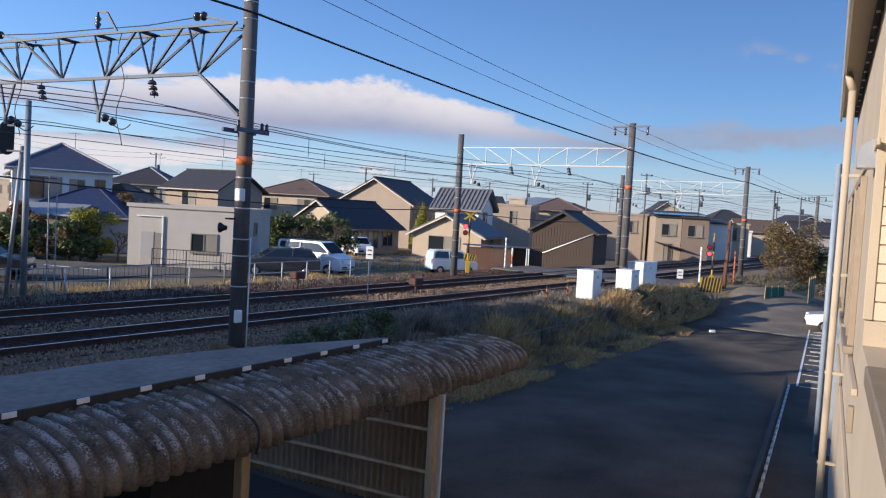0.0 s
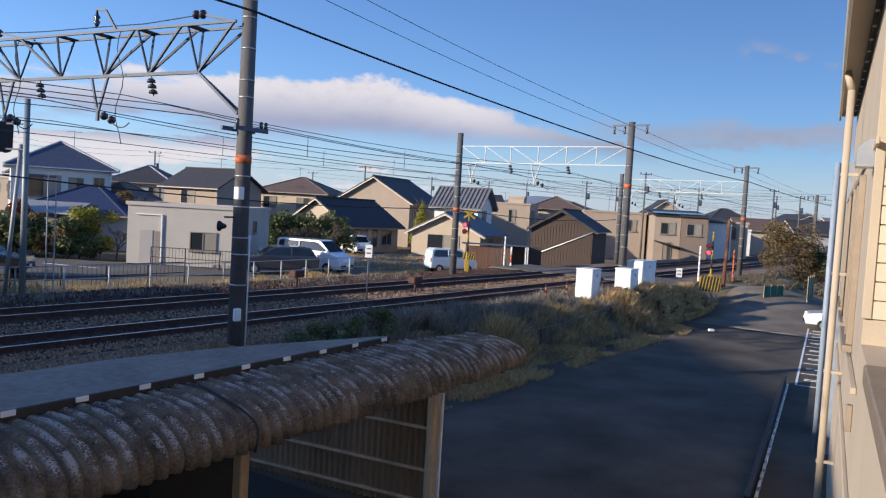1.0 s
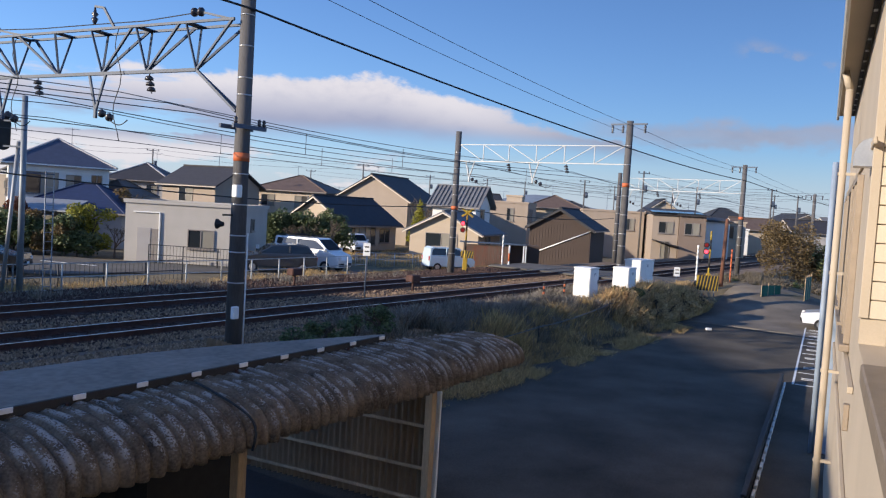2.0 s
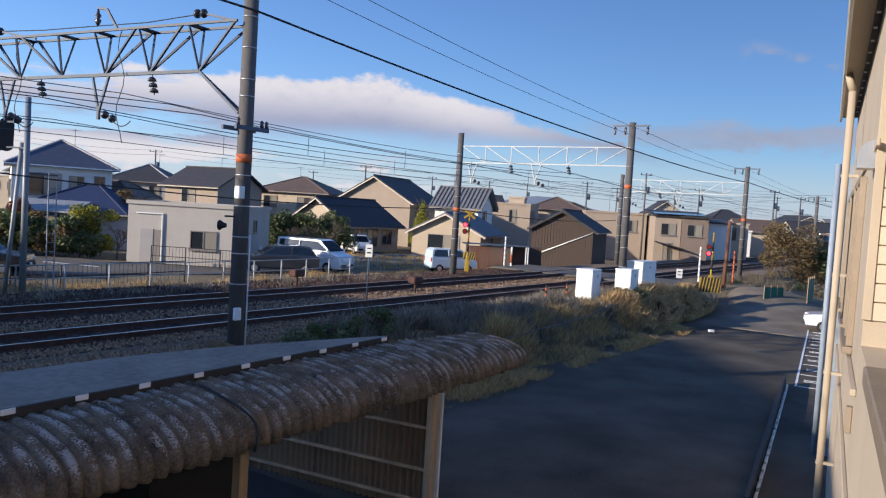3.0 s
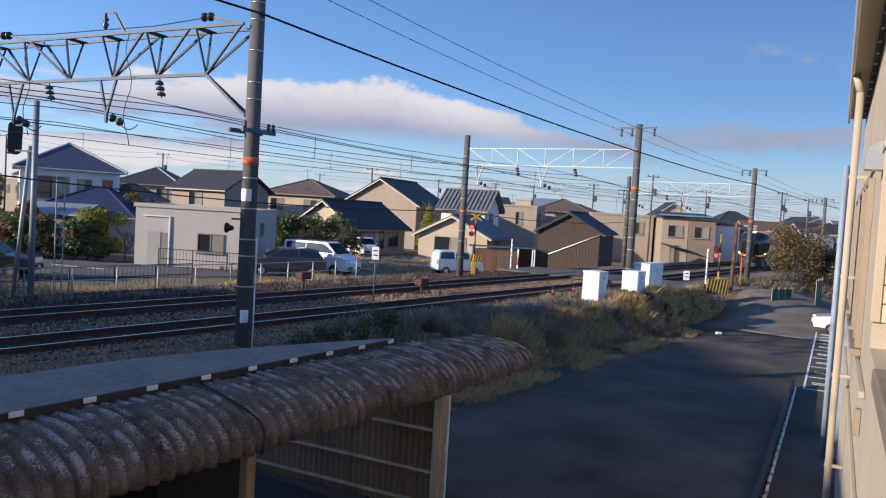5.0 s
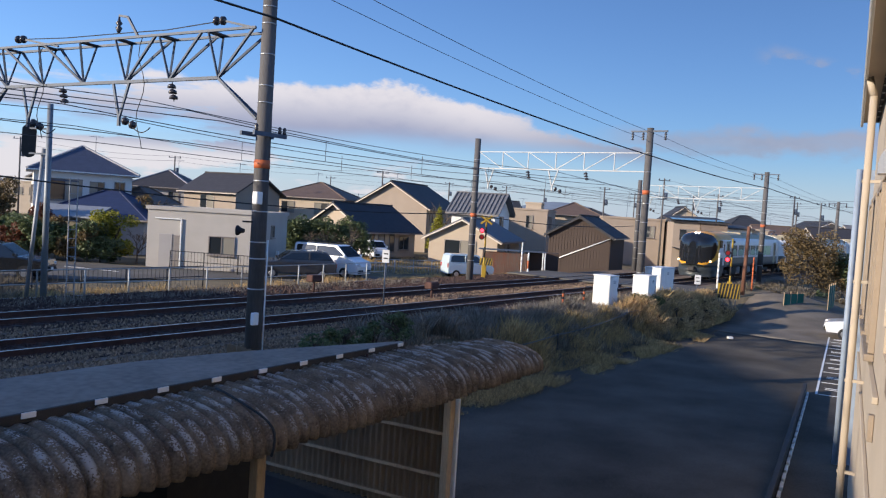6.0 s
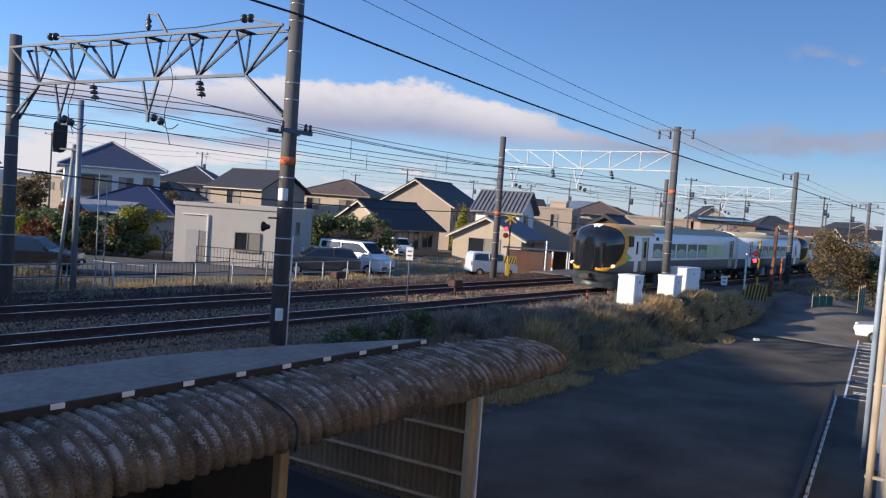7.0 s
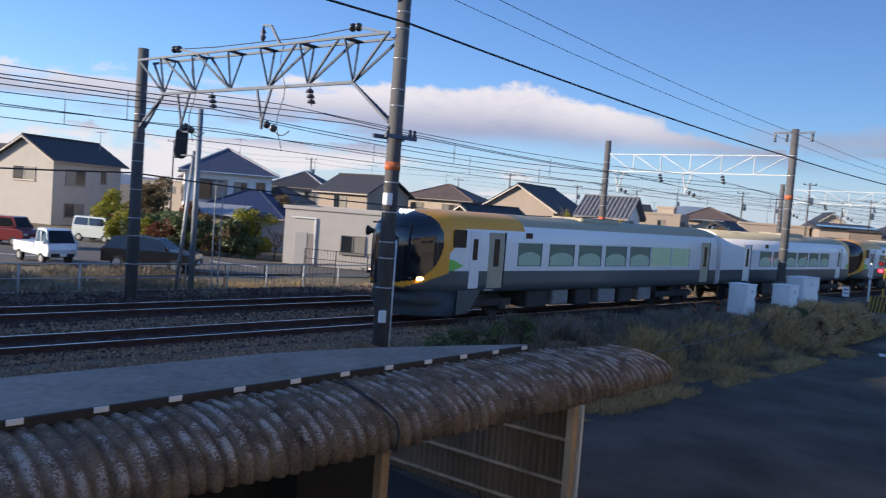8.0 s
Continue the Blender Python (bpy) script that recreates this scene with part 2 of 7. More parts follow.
SIDING = material("cream siding board", (0.56, 0.485, 0.38), 0.8, vary=0.07, scale=2, fine=60, bump=0.004, per_piece=0.04)
PIPE_SHADE = material("shade blue pipe and wall strip", (0.27, 0.33, 0.42), 0.5, vary=0.08)
ALU = material("bronze aluminium", (0.33, 0.265, 0.20), 0.5, 0.3, vary=0.08)
PANE = glass("window pane")
PANE_LIT = glass("dim window pane", (0.07, 0.065, 0.058), 0.1)
STEEL = material("brushed steel", (0.6, 0.6, 0.6), 0.35, 0.9, vary=0.08, bump=0)


# ---- mesh helpers ----
def part(name, bm, mat, parent=None, label=""):
    me = bpy.data.meshes.new(name)
    bm.normal_update()
    bm.to_mesh(me)
    bm.free()
    for m in (mat if isinstance(mat, (list, tuple)) else [mat]):
        me.materials.append(m)
    ob = new(name, me)
    if parent is not None:
        ob.parent = parent
    if label:
        ob["label"] = label
    return ob


def thing(name, m, label, category, group="", kind=""):
    ob = new(name)
    ob.empty_display_size = 0.3
    ob.matrix_world = m
    return tagged(ob, label, category, group, kind)


def box(bm, x0, y0, z0, x1, y1, z1, bevel=0.0, m=None, mat=0):
    r = bmesh.ops.create_cube(bm, size=1.0)
    vs = r["verts"]
    for v in vs:
        v.co = Vector((x0 + (v.co.x + 0.5) * (x1 - x0), y0 + (v.co.y + 0.5) * (y1 - y0), z0 + (v.co.z + 0.5) * (z1 - z0)))
    if m is not None:
        bmesh.ops.transform(bm, matrix=m, verts=vs)
    fs = {f for v in vs for f in v.link_faces}
    for f in fs:
        f.material_index = mat
    if bevel:
        es = {e for v in vs for e in v.link_edges}
        r = bmesh.ops.bevel(bm, geom=list(es), offset=bevel, segments=1, affect="EDGES", profile=0.5)
        for f in r["faces"]:
            f.material_index = mat
    return bm


def rod(bm, a, b, r0, r1=None, seg=8, mat=0):
    """A round bar from a to b."""
    a, b = Vector(a), Vector(b)
    r1 = r0 if r1 is None else r1
    d = b - a
    if d.length < 1e-6:
        return bm
    m = Matrix.Translation((a + b) / 2) @ d.to_track_quat("Z", "Y").to_matrix().to_4x4()
    r = bmesh.ops.create_cone(bm, cap_ends=True, segments=seg, radius1=r0, radius2=r1, depth=d.length, matrix=m)
    for v in r["verts"]:
        for f in v.link_faces:
            f.material_index = mat
            f.smooth = len(f.verts) == 4 and seg > 6
    return bm


def beam(bm, a, b, w, h=None, mat=0):
    """A square bar from a to b."""
    a, b = Vector(a), Vector(b)
    h = w if h is None else h
    d = b - a
    m = Matrix.Translation(a) @ d.to_track_quat("X", "Z").to_matrix().to_4x4()
    return box(bm, 0, -w / 2, -h / 2, d.length, w / 2, h / 2, m=m, mat=mat)


def prism(bm, pts, y0, y1, m=None, mat=0):
    """A polygon in xz, pulled out along y."""
    a = [bm.verts.new((x, y0, z)) for x, z in pts]
    b = [bm.verts.new((x, y1, z)) for x, z in pts]
    fs = [bm.faces.new(a), bm.faces.new(b[::-1])]
    for i in range(len(pts)):
        j = (i + 1) % len(pts)
        fs.append(bm.faces.new((a[j], a[i], b[i], b[j])))
    for f in fs:
        f.material_index = mat
    if m is not None:
        bmesh.ops.transform(bm, matrix=m, verts=a + b)
    bmesh.ops.recalc_face_normals(bm, faces=fs)
    return bm


def lathe(bm, prof, m=None, seg=12, mat=0):
    """A turned shape: profile of (radius, z)."""
    rings = []
    for r, z in prof:
        rings.append([bm.verts.new((r * math.cos(a), r * math.sin(a), z)) for a in (2 * math.pi * k / seg for k in range(seg))])
    fs = []
    for p, q in zip(rings, rings[1:]):
        for k in range(seg):
            f = bm.faces.new((p[k], p[(k + 1) % seg], q[(k + 1) % seg], q[k]))
            f.smooth = True
            fs.append(f)
    fs += [bm.faces.new(rings[0][::-1]), bm.faces.new(rings[-1])]
    for f in fs:
        f.material_index = mat
    if m is not None:
        bmesh.ops.transform(bm, matrix=m, verts=[v for r in rings for v in r])
    return bm


def tube(bm, pts, r, seg=6):
    """One bent round bar through the points."""
    rings = []
    for i, p in enumerate(pts):
        d = (pts[min(i + 1, len(pts) - 1)] - pts[max(i - 1, 0)]).normalized()
        a = d.cross(Vector((0, 1, 0)) if abs(d.y) < 0.9 else Vector((1, 0, 0))).normalized()
        b = a.cross(d)
        rings.append([bm.verts.new(p + (a * math.cos(c) + b * math.sin(c)) * r) for c in (math.tau * k / seg for k in range(seg))])
    for p, q in zip(rings, rings[1:]):
        for k in range(seg):
            bm.faces.new((p[k], p[(k + 1) % seg], q[(k + 1) % seg], q[k])).smooth = True
    bm.faces.new(rings[0][::-1])
    bm.faces.new(rings[-1])
    bmesh.ops.recalc_face_normals(bm, faces=bm.faces)
    return bm


B = bmesh.new


# ---- ground ----
def ground_height(s, n):
    def step(a, b, v):
        k = min(1.0, max(0.0, (v - a) / (b - a)))
        return k * k * (3 - 2 * k)
    edge = 10.9 + 0.02 * s
    bank = 1.12 * step(edge + 0.2, edge + 2.6 - 1.2 * step(27.0, 34.0, s), n)
    ramp = 1.3 * step(41.0, 50.0, s) * step(4.0, 11.0, n) * (1 - step(54.0, 64.0, s))
    z = max(bank, ramp) if n < 16 else 1.12
    if n > 24.5:
        z = 1.12 + (FAR - 1.12) * step(25.0, 28.0, n)
    return z


def build_ground():
    bm = B()
    ss = [-1500, -500, -160, -80] + [-40 + 1.5 * k for k in range(88)] + [110, 140, 200, 350, 700, 1800, 4000]
    ns = [-1800, -500, -120, -40, -15, -5, 0, 4, 7] + [9 + 0.5 * k for k in range(14)] + [16, 18, 20, 22, 24] + [24.5 + 0.5 * k for k in range(9)] + [31, 35, 42, 55, 75, 110, 200, 500, 1500, 4000]
    grid = []
    for s in ss:
        row = []
        for n in ns:
            z = ground_height(s, n)
            wob = 0.05 * noise.noise((s * 0.4, n * 0.4, 0)) if 11.5 < n < 15 or 25 < n < 30 else 0.0
            row.append(bm.verts.new(T(s, n, z + wob - 0.03)))
        grid.append(row)
    for i in range(len(ss) - 1):
        for j in range(len(ns) - 1):
            bm.faces.new((grid[i][j], grid[i][j + 1], grid[i + 1][j + 1], grid[i + 1][j])).smooth = True
    bmesh.ops.recalc_face_normals(bm, faces=bm.faces)
    return tagged(part("ground", bm, SOIL), "dry brown soil and grass over level ground", "ground", kind="structure")


build_ground()


def sheet(name, pts, zoff, mat, label, cat, cells=1.0, thick=0.03):
    """A paved sheet that follows the ground between two edges: rows of (s, n0, n1)."""
    bm = B()
    rows = []
    for s, n0, n1 in pts:
        k = 14
        rows.append([bm.verts.new(T(s, n0 + (n1 - n0) * i / k, ground_height(s, n0 + (n1 - n0) * i / k) + zoff)) for i in range(k + 1)])
    for a, b in zip(rows, rows[1:]):
        for i in range(len(a) - 1):
            bm.faces.new((a[i], a[i + 1], b[i + 1], b[i])).smooth = True
    bmesh.ops.recalc_face_normals(bm, faces=bm.faces)
    if sum(f.normal.z for f in bm.faces) < 0:
        bmesh.ops.reverse_faces(bm, faces=bm.faces)
    r = bmesh.ops.extrude_face_region(bm, geom=list(bm.faces))
    bmesh.ops.translate(bm, verts=[v for v in r["geom"] if isinstance(v, bmesh.types.BMVert)], vec=(0, 0, thick))
    bmesh.ops.recalc_face_normals(bm, faces=bm.faces)
    return tagged(part(name, bm, mat), label, cat, kind="structure")


# Lighter copy of the yard asphalt: sunlight past the shadow edge is painted in.
ROAD_SUNLIT = material("road asphalt lightened for sun", (0.175, 0.15, 0.12), 0.92, spec=0.3, vary=0.3, scale=0.7, fine=40, bump=0.01)


def yard_row(s):
    return (s, -6.0 - 0.12 * max(s, 0), 10.9 + 0.02 * s + 0.25 * noise.noise((s * 0.5, 0, 3)))


sheet("yard", [yard_row(s) for s in [-30, -20, -10, -5] + [0.8 * k for k in range(49)]], 0.0, ASPHALT, "dark worn asphalt yard partly in shadow", "asphalt yard")
sheet("road", [yard_row(38.4 + 0.8 * k) for k in range(18)], 0.0, ROAD_SUNLIT, "asphalt road up to the crossing, lightened for sunlight", "road")

# paved street and parking beyond the railway
bm = B()
vs = [bm.verts.new((x, y, FAR + 0.012)) for x, y in ((-75, 26), (-36, 27.5), (-18.5, 36.5), (-12.5, 41.5), (-3.5, 44.5), (-5.0, 49.0), (-11.0, 45.6), (-19.5, 45.2), (-28, 48.2), (-37, 51.5), (-75, 56))]
bm.faces.new(vs)
bmesh.ops.recalc_face_normals(bm, faces=bm.faces)
for f in bm.faces:
    if f.normal.z < 0:
        f.normal_flip()
r = bmesh.ops.extrude_face_region(bm, geom=list(bm.faces))
bmesh.ops.translate(bm, verts=[v for v in r["geom"] if isinstance(v, bmesh.types.BMVert)], vec=(0, 0, 0.02))
bmesh.ops.recalc_face_normals(bm, faces=bm.faces)
street = tagged(part("road", bm, ASPHALT_OLD), "pale grey asphalt street and parking strip", "road", kind="structure")
for x0, y0, x1, y1 in ((-30.0, 44.5, -24.0, 43.2), (-22.0, 42.6, -18.5, 41.6), (-33.0, 35.0, -27.0, 37.2)):
    bm = B()
    beam(bm, (x0, y0, FAR + 0.034), (x1, y1, FAR + 0.034), 0.14, 0.008)
    part("road_marking", bm, WHITE, street, "white painted line")


# ---- railway ----
def build_track(n0, name, label):
    root = thing(name, along(0, n0, 0), label, "railway track")
    s0, s1 = -45.0, 170.0
    bm = B()
    prism(bm, [(-1.9, 1.06), (-1.35, RAIL - 0.17), (1.35, RAIL - 0.17), (1.9, 1.06)], s0, s1, m=Matrix.Rotation(radians(-90), 4, "Z"))
    part("ballast_bed", bm, RUSTBED, root, "rust-stained crushed stone ballast")
    for y in (-0.62, 0.62):
        bm = B()
        box(bm, s0, y - 0.065, RAIL - 0.155, s1, y + 0.065, RAIL - 0.135)
        box(bm, s0, y - 0.012, RAIL - 0.14, s1, y + 0.012, RAIL - 0.035)
        box(bm, s0, y - 0.036, RAIL - 0.045, s1, y + 0.036, RAIL - 0.004)
        r = part("rail", bm, RUST, root, "rusty rail with polished head")
        bm = B()
        box(bm, s0, y - 0.028, RAIL - 0.006, s1, y + 0.028, RAIL)
        part("rail_head", bm, RAILTOP, r, "polished running surface")
    bm = B()
    prism(bm, [(-0.14, RAIL - 0.2), (-0.1, RAIL - 0.145), (0.1, RAIL - 0.145), (0.14, RAIL - 0.2)], -1.0, 1.0)
    me = bpy.data.meshes.new("sleeper")
    bm.to_mesh(me)
    bm.free()
    me.materials.append(SLEEPER)
    for k in range(150):
        ob = new("sleeper", me)
        ob.parent = root
        ob.location = (-12 + 0.62 * k, 0, 0)
    return root


near_track = build_track(NEAR_N, "near_track", "railway track of rusty rails on brown ballast")
far_track = build_track(FAR_N, "far_track", "second railway track of rusty rails on ballast")

bm = B()
prism(bm, [(13.9, 1.0), (14.4, 1.2), (25.4, 1.2), (26.2, 1.0)], -45, 170, m=along(0, 0, 0) @ Matrix.Rotation(radians(-90), 4, "Z") @ Matrix.Diagonal((-1, 1, 1, 1)))
bmesh.ops.recalc_face_normals(bm, faces=bm.faces)
tagged(part("trackbed", bm, BALLAST), "brown crushed stone trackbed under both tracks", "trackbed", kind="structure")


# ---- line poles and gantries ----
def line_pole(s, n, top, label, base=1.0, r0=0.2, r1=0.165, mark=None, arm=True, bands=8):
    root = thing("line_pole", along(s, n, base), label, "railway pole", "catenary poles")
    h = top - base
    bm = B()
    rod(bm, (0, 0, 0), (0, 0, h), r0, r1, 20)
    part("shaft", bm, POLE, root)
    for k in range(bands):
        z = h * (0.18 + 0.76 * k / bands) + 0.13 * math.sin(k * 2.1)
        r = r0 + (r1 - r0) * z / h + 0.006
        bm = B()
        rod(bm, (0, 0, z), (0, 0, z + 0.03), r, r, 20)
        part("band", bm, BAND, root, "thin bright steel band")
    if mark:
        bm = B()
        r = r0 + (r1 - r0) * (mark - base) / h + 0.008
        rod(bm, (0, 0, mark - base), (0, 0, mark - base + 0.2), r, r, 20)
        part("marker_band", bm, ORANGE, root, "orange marker band")
    if arm:
        bm = B()
        box(bm, -0.06, -0.9, h - 0.2, 0.02, 1.0, h - 0.12)
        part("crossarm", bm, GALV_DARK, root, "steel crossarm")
        for y in (-0.8, 0.35, 0.9):
            bm = B()
            lathe(bm, [(0.02, h - 0.6), (0.08, h - 0.55), (0.03, h - 0.5), (0.08, h - 0.43), (0.03, h - 0.38), (0.08, h - 0.31), (0.02, h - 0.2)], Matrix.Translation((-0.02, y, 0)), 8)
            part("insulator", bm, PORCELAIN, root)
    return root


def gantry(pa, pb, z_top, z_low, mat, label, nodes, supports, strings, deep=False, drop=0.0):
    """A lattice beam between two poles, with drop supports and insulators. pa, pb: (s, n); drop: how much lower its far end is."""
    a, b = T(*pa), T(*pb)
    d = (b - a)
    L = d.length
    root = thing("gantry", Matrix.Translation((a.x, a.y, 0)) @ pose(0, 0, 0, 0, 0, math.degrees(math.atan2(d.y, d.x))), label, "gantry", "catenary gantries")

    def zt(x):
        return z_top - drop * x / L

    def zl(x):
        return z_low - drop * 0.8 * x / L
    x0, x1 = 0.17, L - 0.15
    w = 0.28 if deep else 0.0
    for y in ((-w, w) if deep else (0.0,)):
        bm = B()
        beam(bm, (x0, y, zt(x0)), (x1, y, zt(x1)), 0.06 if deep else 0.045)
        part("top_chord", bm, mat, root)
    lo0, lo1 = (nodes[0], nodes[-1]) if deep else (x0, x1)
    bm = B()
    beam(bm, (lo0, 0, zl(lo0)), (lo1, 0, zl(lo1)), 0.08 if deep else 0.055)
    part("bottom_chord", bm, mat, root)
    for x in nodes:
        out = -1 if x < L / 2 else 1
        if deep:
            tx = min(max(x + out * 1.25, x0 + 0.05), x1 - 0.05)
            for y in (-w, w):
                for xe, ww in ((tx, 0.055), (x - out * 0.13, 0.045)):
                    bm = B()
                    beam(bm, (x, 0, zl(x)), (xe, y, zt(xe)), ww)
                    part("web_bar", bm, mat, root)
            bm = B()
            box(bm, x - 0.14 - out * 0.13, -w, zt(x) - 0.012, x + 0.14 - out * 0.13, w, zt(x) + 0.012)
            part("batten_plate", bm, mat, root)
        else:
            bm = B()
            beam(bm, (x, 0, zl(x)), (x, 0, zt(x)), 0.042)
            part("web_post", bm, mat, root)
    if deep:
        for x, xe in ((nodes[0], 0.16), (nodes[-1], L - 0.14)):
            for y in (-0.1, 0.1):
                bm = B()
                beam(bm, (x, 0, zl(x)), (xe, y, zl(x) - 1.02), 0.065)
                part("knee_brace", bm, mat, root)
    else:
        mid = min(nodes, key=lambda x: abs(x - L / 2))
        ends = [x0] + list(nodes) + [x1]
        for p, q in zip(ends, ends[1:]):
            top, low = (p, q) if q <= mid + 0.01 else (q, p)
            bm = B()
            beam(bm, (top, 0, zt(top)), (low, 0, zl(low)), 0.038)
            part("web_bar", bm, mat, root)
    for x in supports:
        z = zl(x)
        bm = B()
        beam(bm, (x - 0.32, 0, z), (x, 0, z - 0.95), 0.055)
        beam(bm, (x + 0.26, 0, z), (x, 0, z - 0.95), 0.055)
        beam(bm, (x, 0, z - 0.9), (x, 0, z - 1.15), 0.07)
        part("drop_support", bm, mat, root)
        for k, dx in enumerate((-0.2, -0.46)):
            bm = B()
            lathe(bm, [(0.02, -0.1), (0.10, -0.07), (0.11, 0.0), (0.05, 0.06), (0.02, 0.09)], Matrix.Translation((x + dx, 0.0, z - 1.02 - 0.1 * k)) @ Matrix.Rotation(radians(75), 4, "Y"), 10)
            part("insulator", bm, PORCELAIN, root)
        bm = tube(B(), [Vector((x - 0.55 - 0.6 * t, 0.05, z - 1.2 - 0.18 * math.sin(t * 2.6) + 0.1 * t)) for t in (k / 8 for k in range(9))], 0.014)
        part("steady_arm", bm, WIRE, root, "curved steady arm")
    for x in strings:
        bm = B()
        z = zl(x)
        for k in range(3):
            lathe(bm, [(0.03, -0.02), (0.11, -0.04), (0.10, 0.03), (0.04, 0.07)], Matrix.Translation((x - 0.04 * k, 0, z - 0.17 - 0.14 * k)), 10)
        rod(bm, (x, 0, z), (x - 0.1, 0, z - 0.55), 0.015, seg=5)
        part("insulator_string", bm, PORCELAIN, root)
    return root


P1, P1B = (12.4, 14.6), (10.2, 24.6)
P3, P2 = (36.9, 14.6), (36.5, 24.6)
P4, P4B = (60.3, 14.6), (60.8, 24.6)
line_pole(*P1, 10.9, "tall dark concrete pole with steel bands and orange marker", mark=5.72, arm=False, bands=12)
line_pole(*P1B, 9.2, "dark concrete gantry pole beside the far track", arm=False, base=0.8)
line_pole(*P3, 9.8, "tall brown concrete pole with steel crossarm", mark=6.5)
line_pole(*P2, 9.3, "concrete gantry pole with orange and white marker", mark=4.85, arm=False, base=0.8)
line_pole(*P4, 9.5, "distant concrete pole with steel crossarm", mark=5.4)
line_pole(*P4B, 8.7, "distant concrete gantry pole", arm=False, base=0.8)
line_pole(93.0, 14.9, 8.9, "far concrete pole with crossarm beyond the bushes")
gantry(P1, P1B, 9.05, 7.95, GALV_DARK, "lattice steel gantry over the tracks, shade-toned blue-grey", (1.47, 3.04, 4.53, 6.07, 7.64, 9.1), (4.72, 8.19), (2.95, 6.85), True, 0.28)
gantry(P3, P2, 8.56, 7.63, GALV, "bright galvanised lattice gantry over the tracks", (1.77, 3.43, 5.06, 6.72, 8.32), (5.2, 9.17), (3.3, 6.7))
gantry(P4, P4B, 8.3, 7.35, GALV, "distant bright galvanised lattice gantry", (1.77, 3.43, 5.06, 6.72, 8.32), (5.2, 9.17), (3.3, 6.7))


# ---- wires ----
def wire(name, pts, r, mat, label, sag=0.0, cat="overhead wire"):
    """One unbroken strand that sags between its supports."""
    q = []
    k = 10 if sag else 1
    for a, b in zip(pts, pts[1:]):
        a, b = Vector(a), Vector(b)
        q += [a.lerp(b, i / k) - Vector((0, 0, sag * 4 * (i / k) * (1 - i / k))) for i in range(k)]
    q.append(Vector(pts[-1]))
    bm = B()
    rings = []
    for i, p in enumerate(q):
        d = (q[min(i + 1, len(q) - 1)] - q[max(i - 1, 0)]).normalized()
        side = d.cross(Vector((0, 0, 1)) if abs(d.z) < 0.9 else Vector((1, 0, 0))).normalized()
        up = side.cross(d)
        rings.append([bm.verts.new(p + (side * math.cos(j * math.tau / 5) + up * math.sin(j * math.tau / 5)) * r) for j in range(5)])
    for u, v in zip(rings, rings[1:]):
        for j in range(5):
            bm.faces.new((u[j], u[(j + 1) % 5], v[(j + 1) % 5], v[j]))
    bm.faces.new(rings[0][::-1])
    bm.faces.new(rings[-1])
    bmesh.ops.recalc_face_normals(bm, faces=bm.faces)
    return tagged(part(name, bm, mat), label, cat, "overhead wires")


def span(n, zs, sag, r, mat, name, label, ss=(-14.5, 12.4, 36.9, 60.3, 93.0, 140.0)):
    return wire(name, [T(s, n, z) for s, z in zip(ss, zs)], r, mat, label, sag)


for n in (NEAR_N, FAR_N):
    span(n, (6.35,) * 6, 0.05, 0.011, WIRE_GREY, "contact_wire", "thin bronze contact wire over the track")
    span(n, (7.2,) * 6, 0.35, 0.012, WIRE_GREY, "messenger_wire", "sagging bronze messenger wire over the track")
    for s in (-9, -4, 2, 7, 17.5, 22.5, 27, 32, 42, 47, 52, 57):
        wire("dropper", [T(s, n, 6.33), T(s, n, 6.98)], 0.01, WIRE_GREY, "short vertical dropper wire", cat="dropper")
span(14.4, (9.6, 9.3, 8.4, 8.3, 8.0, 7.8), 0.12, 0.03, WIRE, "power_cable", "thick black power cable along the poles")
for dn, z in ((-0.8, 10.6), (0.35, 10.6)):
    span(14.6 + dn, (z, z, 9.3, 9.0, 8.4, 8.2), 0.2, 0.01, WIRE_GREY, "feeder_wire", "thin grey feeder wire along the poles")
for nn, zz in ((19.7, 7.55), (23.4, 6.9), (16.3, 6.9)):
    span(nn, (zz,) * 6, 0.25, 0.012, WIRE_GREY, "feeder_wire", "thin dark feeder wire over the tracks")
span(24.2, (7.6, 7.6, 7.6, 7.5, 7.5, 7.5), 0.3, 0.016, WIRE, "feeder_wire", "dark feeder wire on the far side")


# ---- shed with flat sheet roof and curved corrugated eave ----
SH = Matrix.Translation((0, 0, EYE)) @ Matrix.Scale(0.9, 4) @ Matrix.Translation((0, 0, -EYE)) @ along(7.0, 7.46, 0, 1.8)   # x along the shed, y away


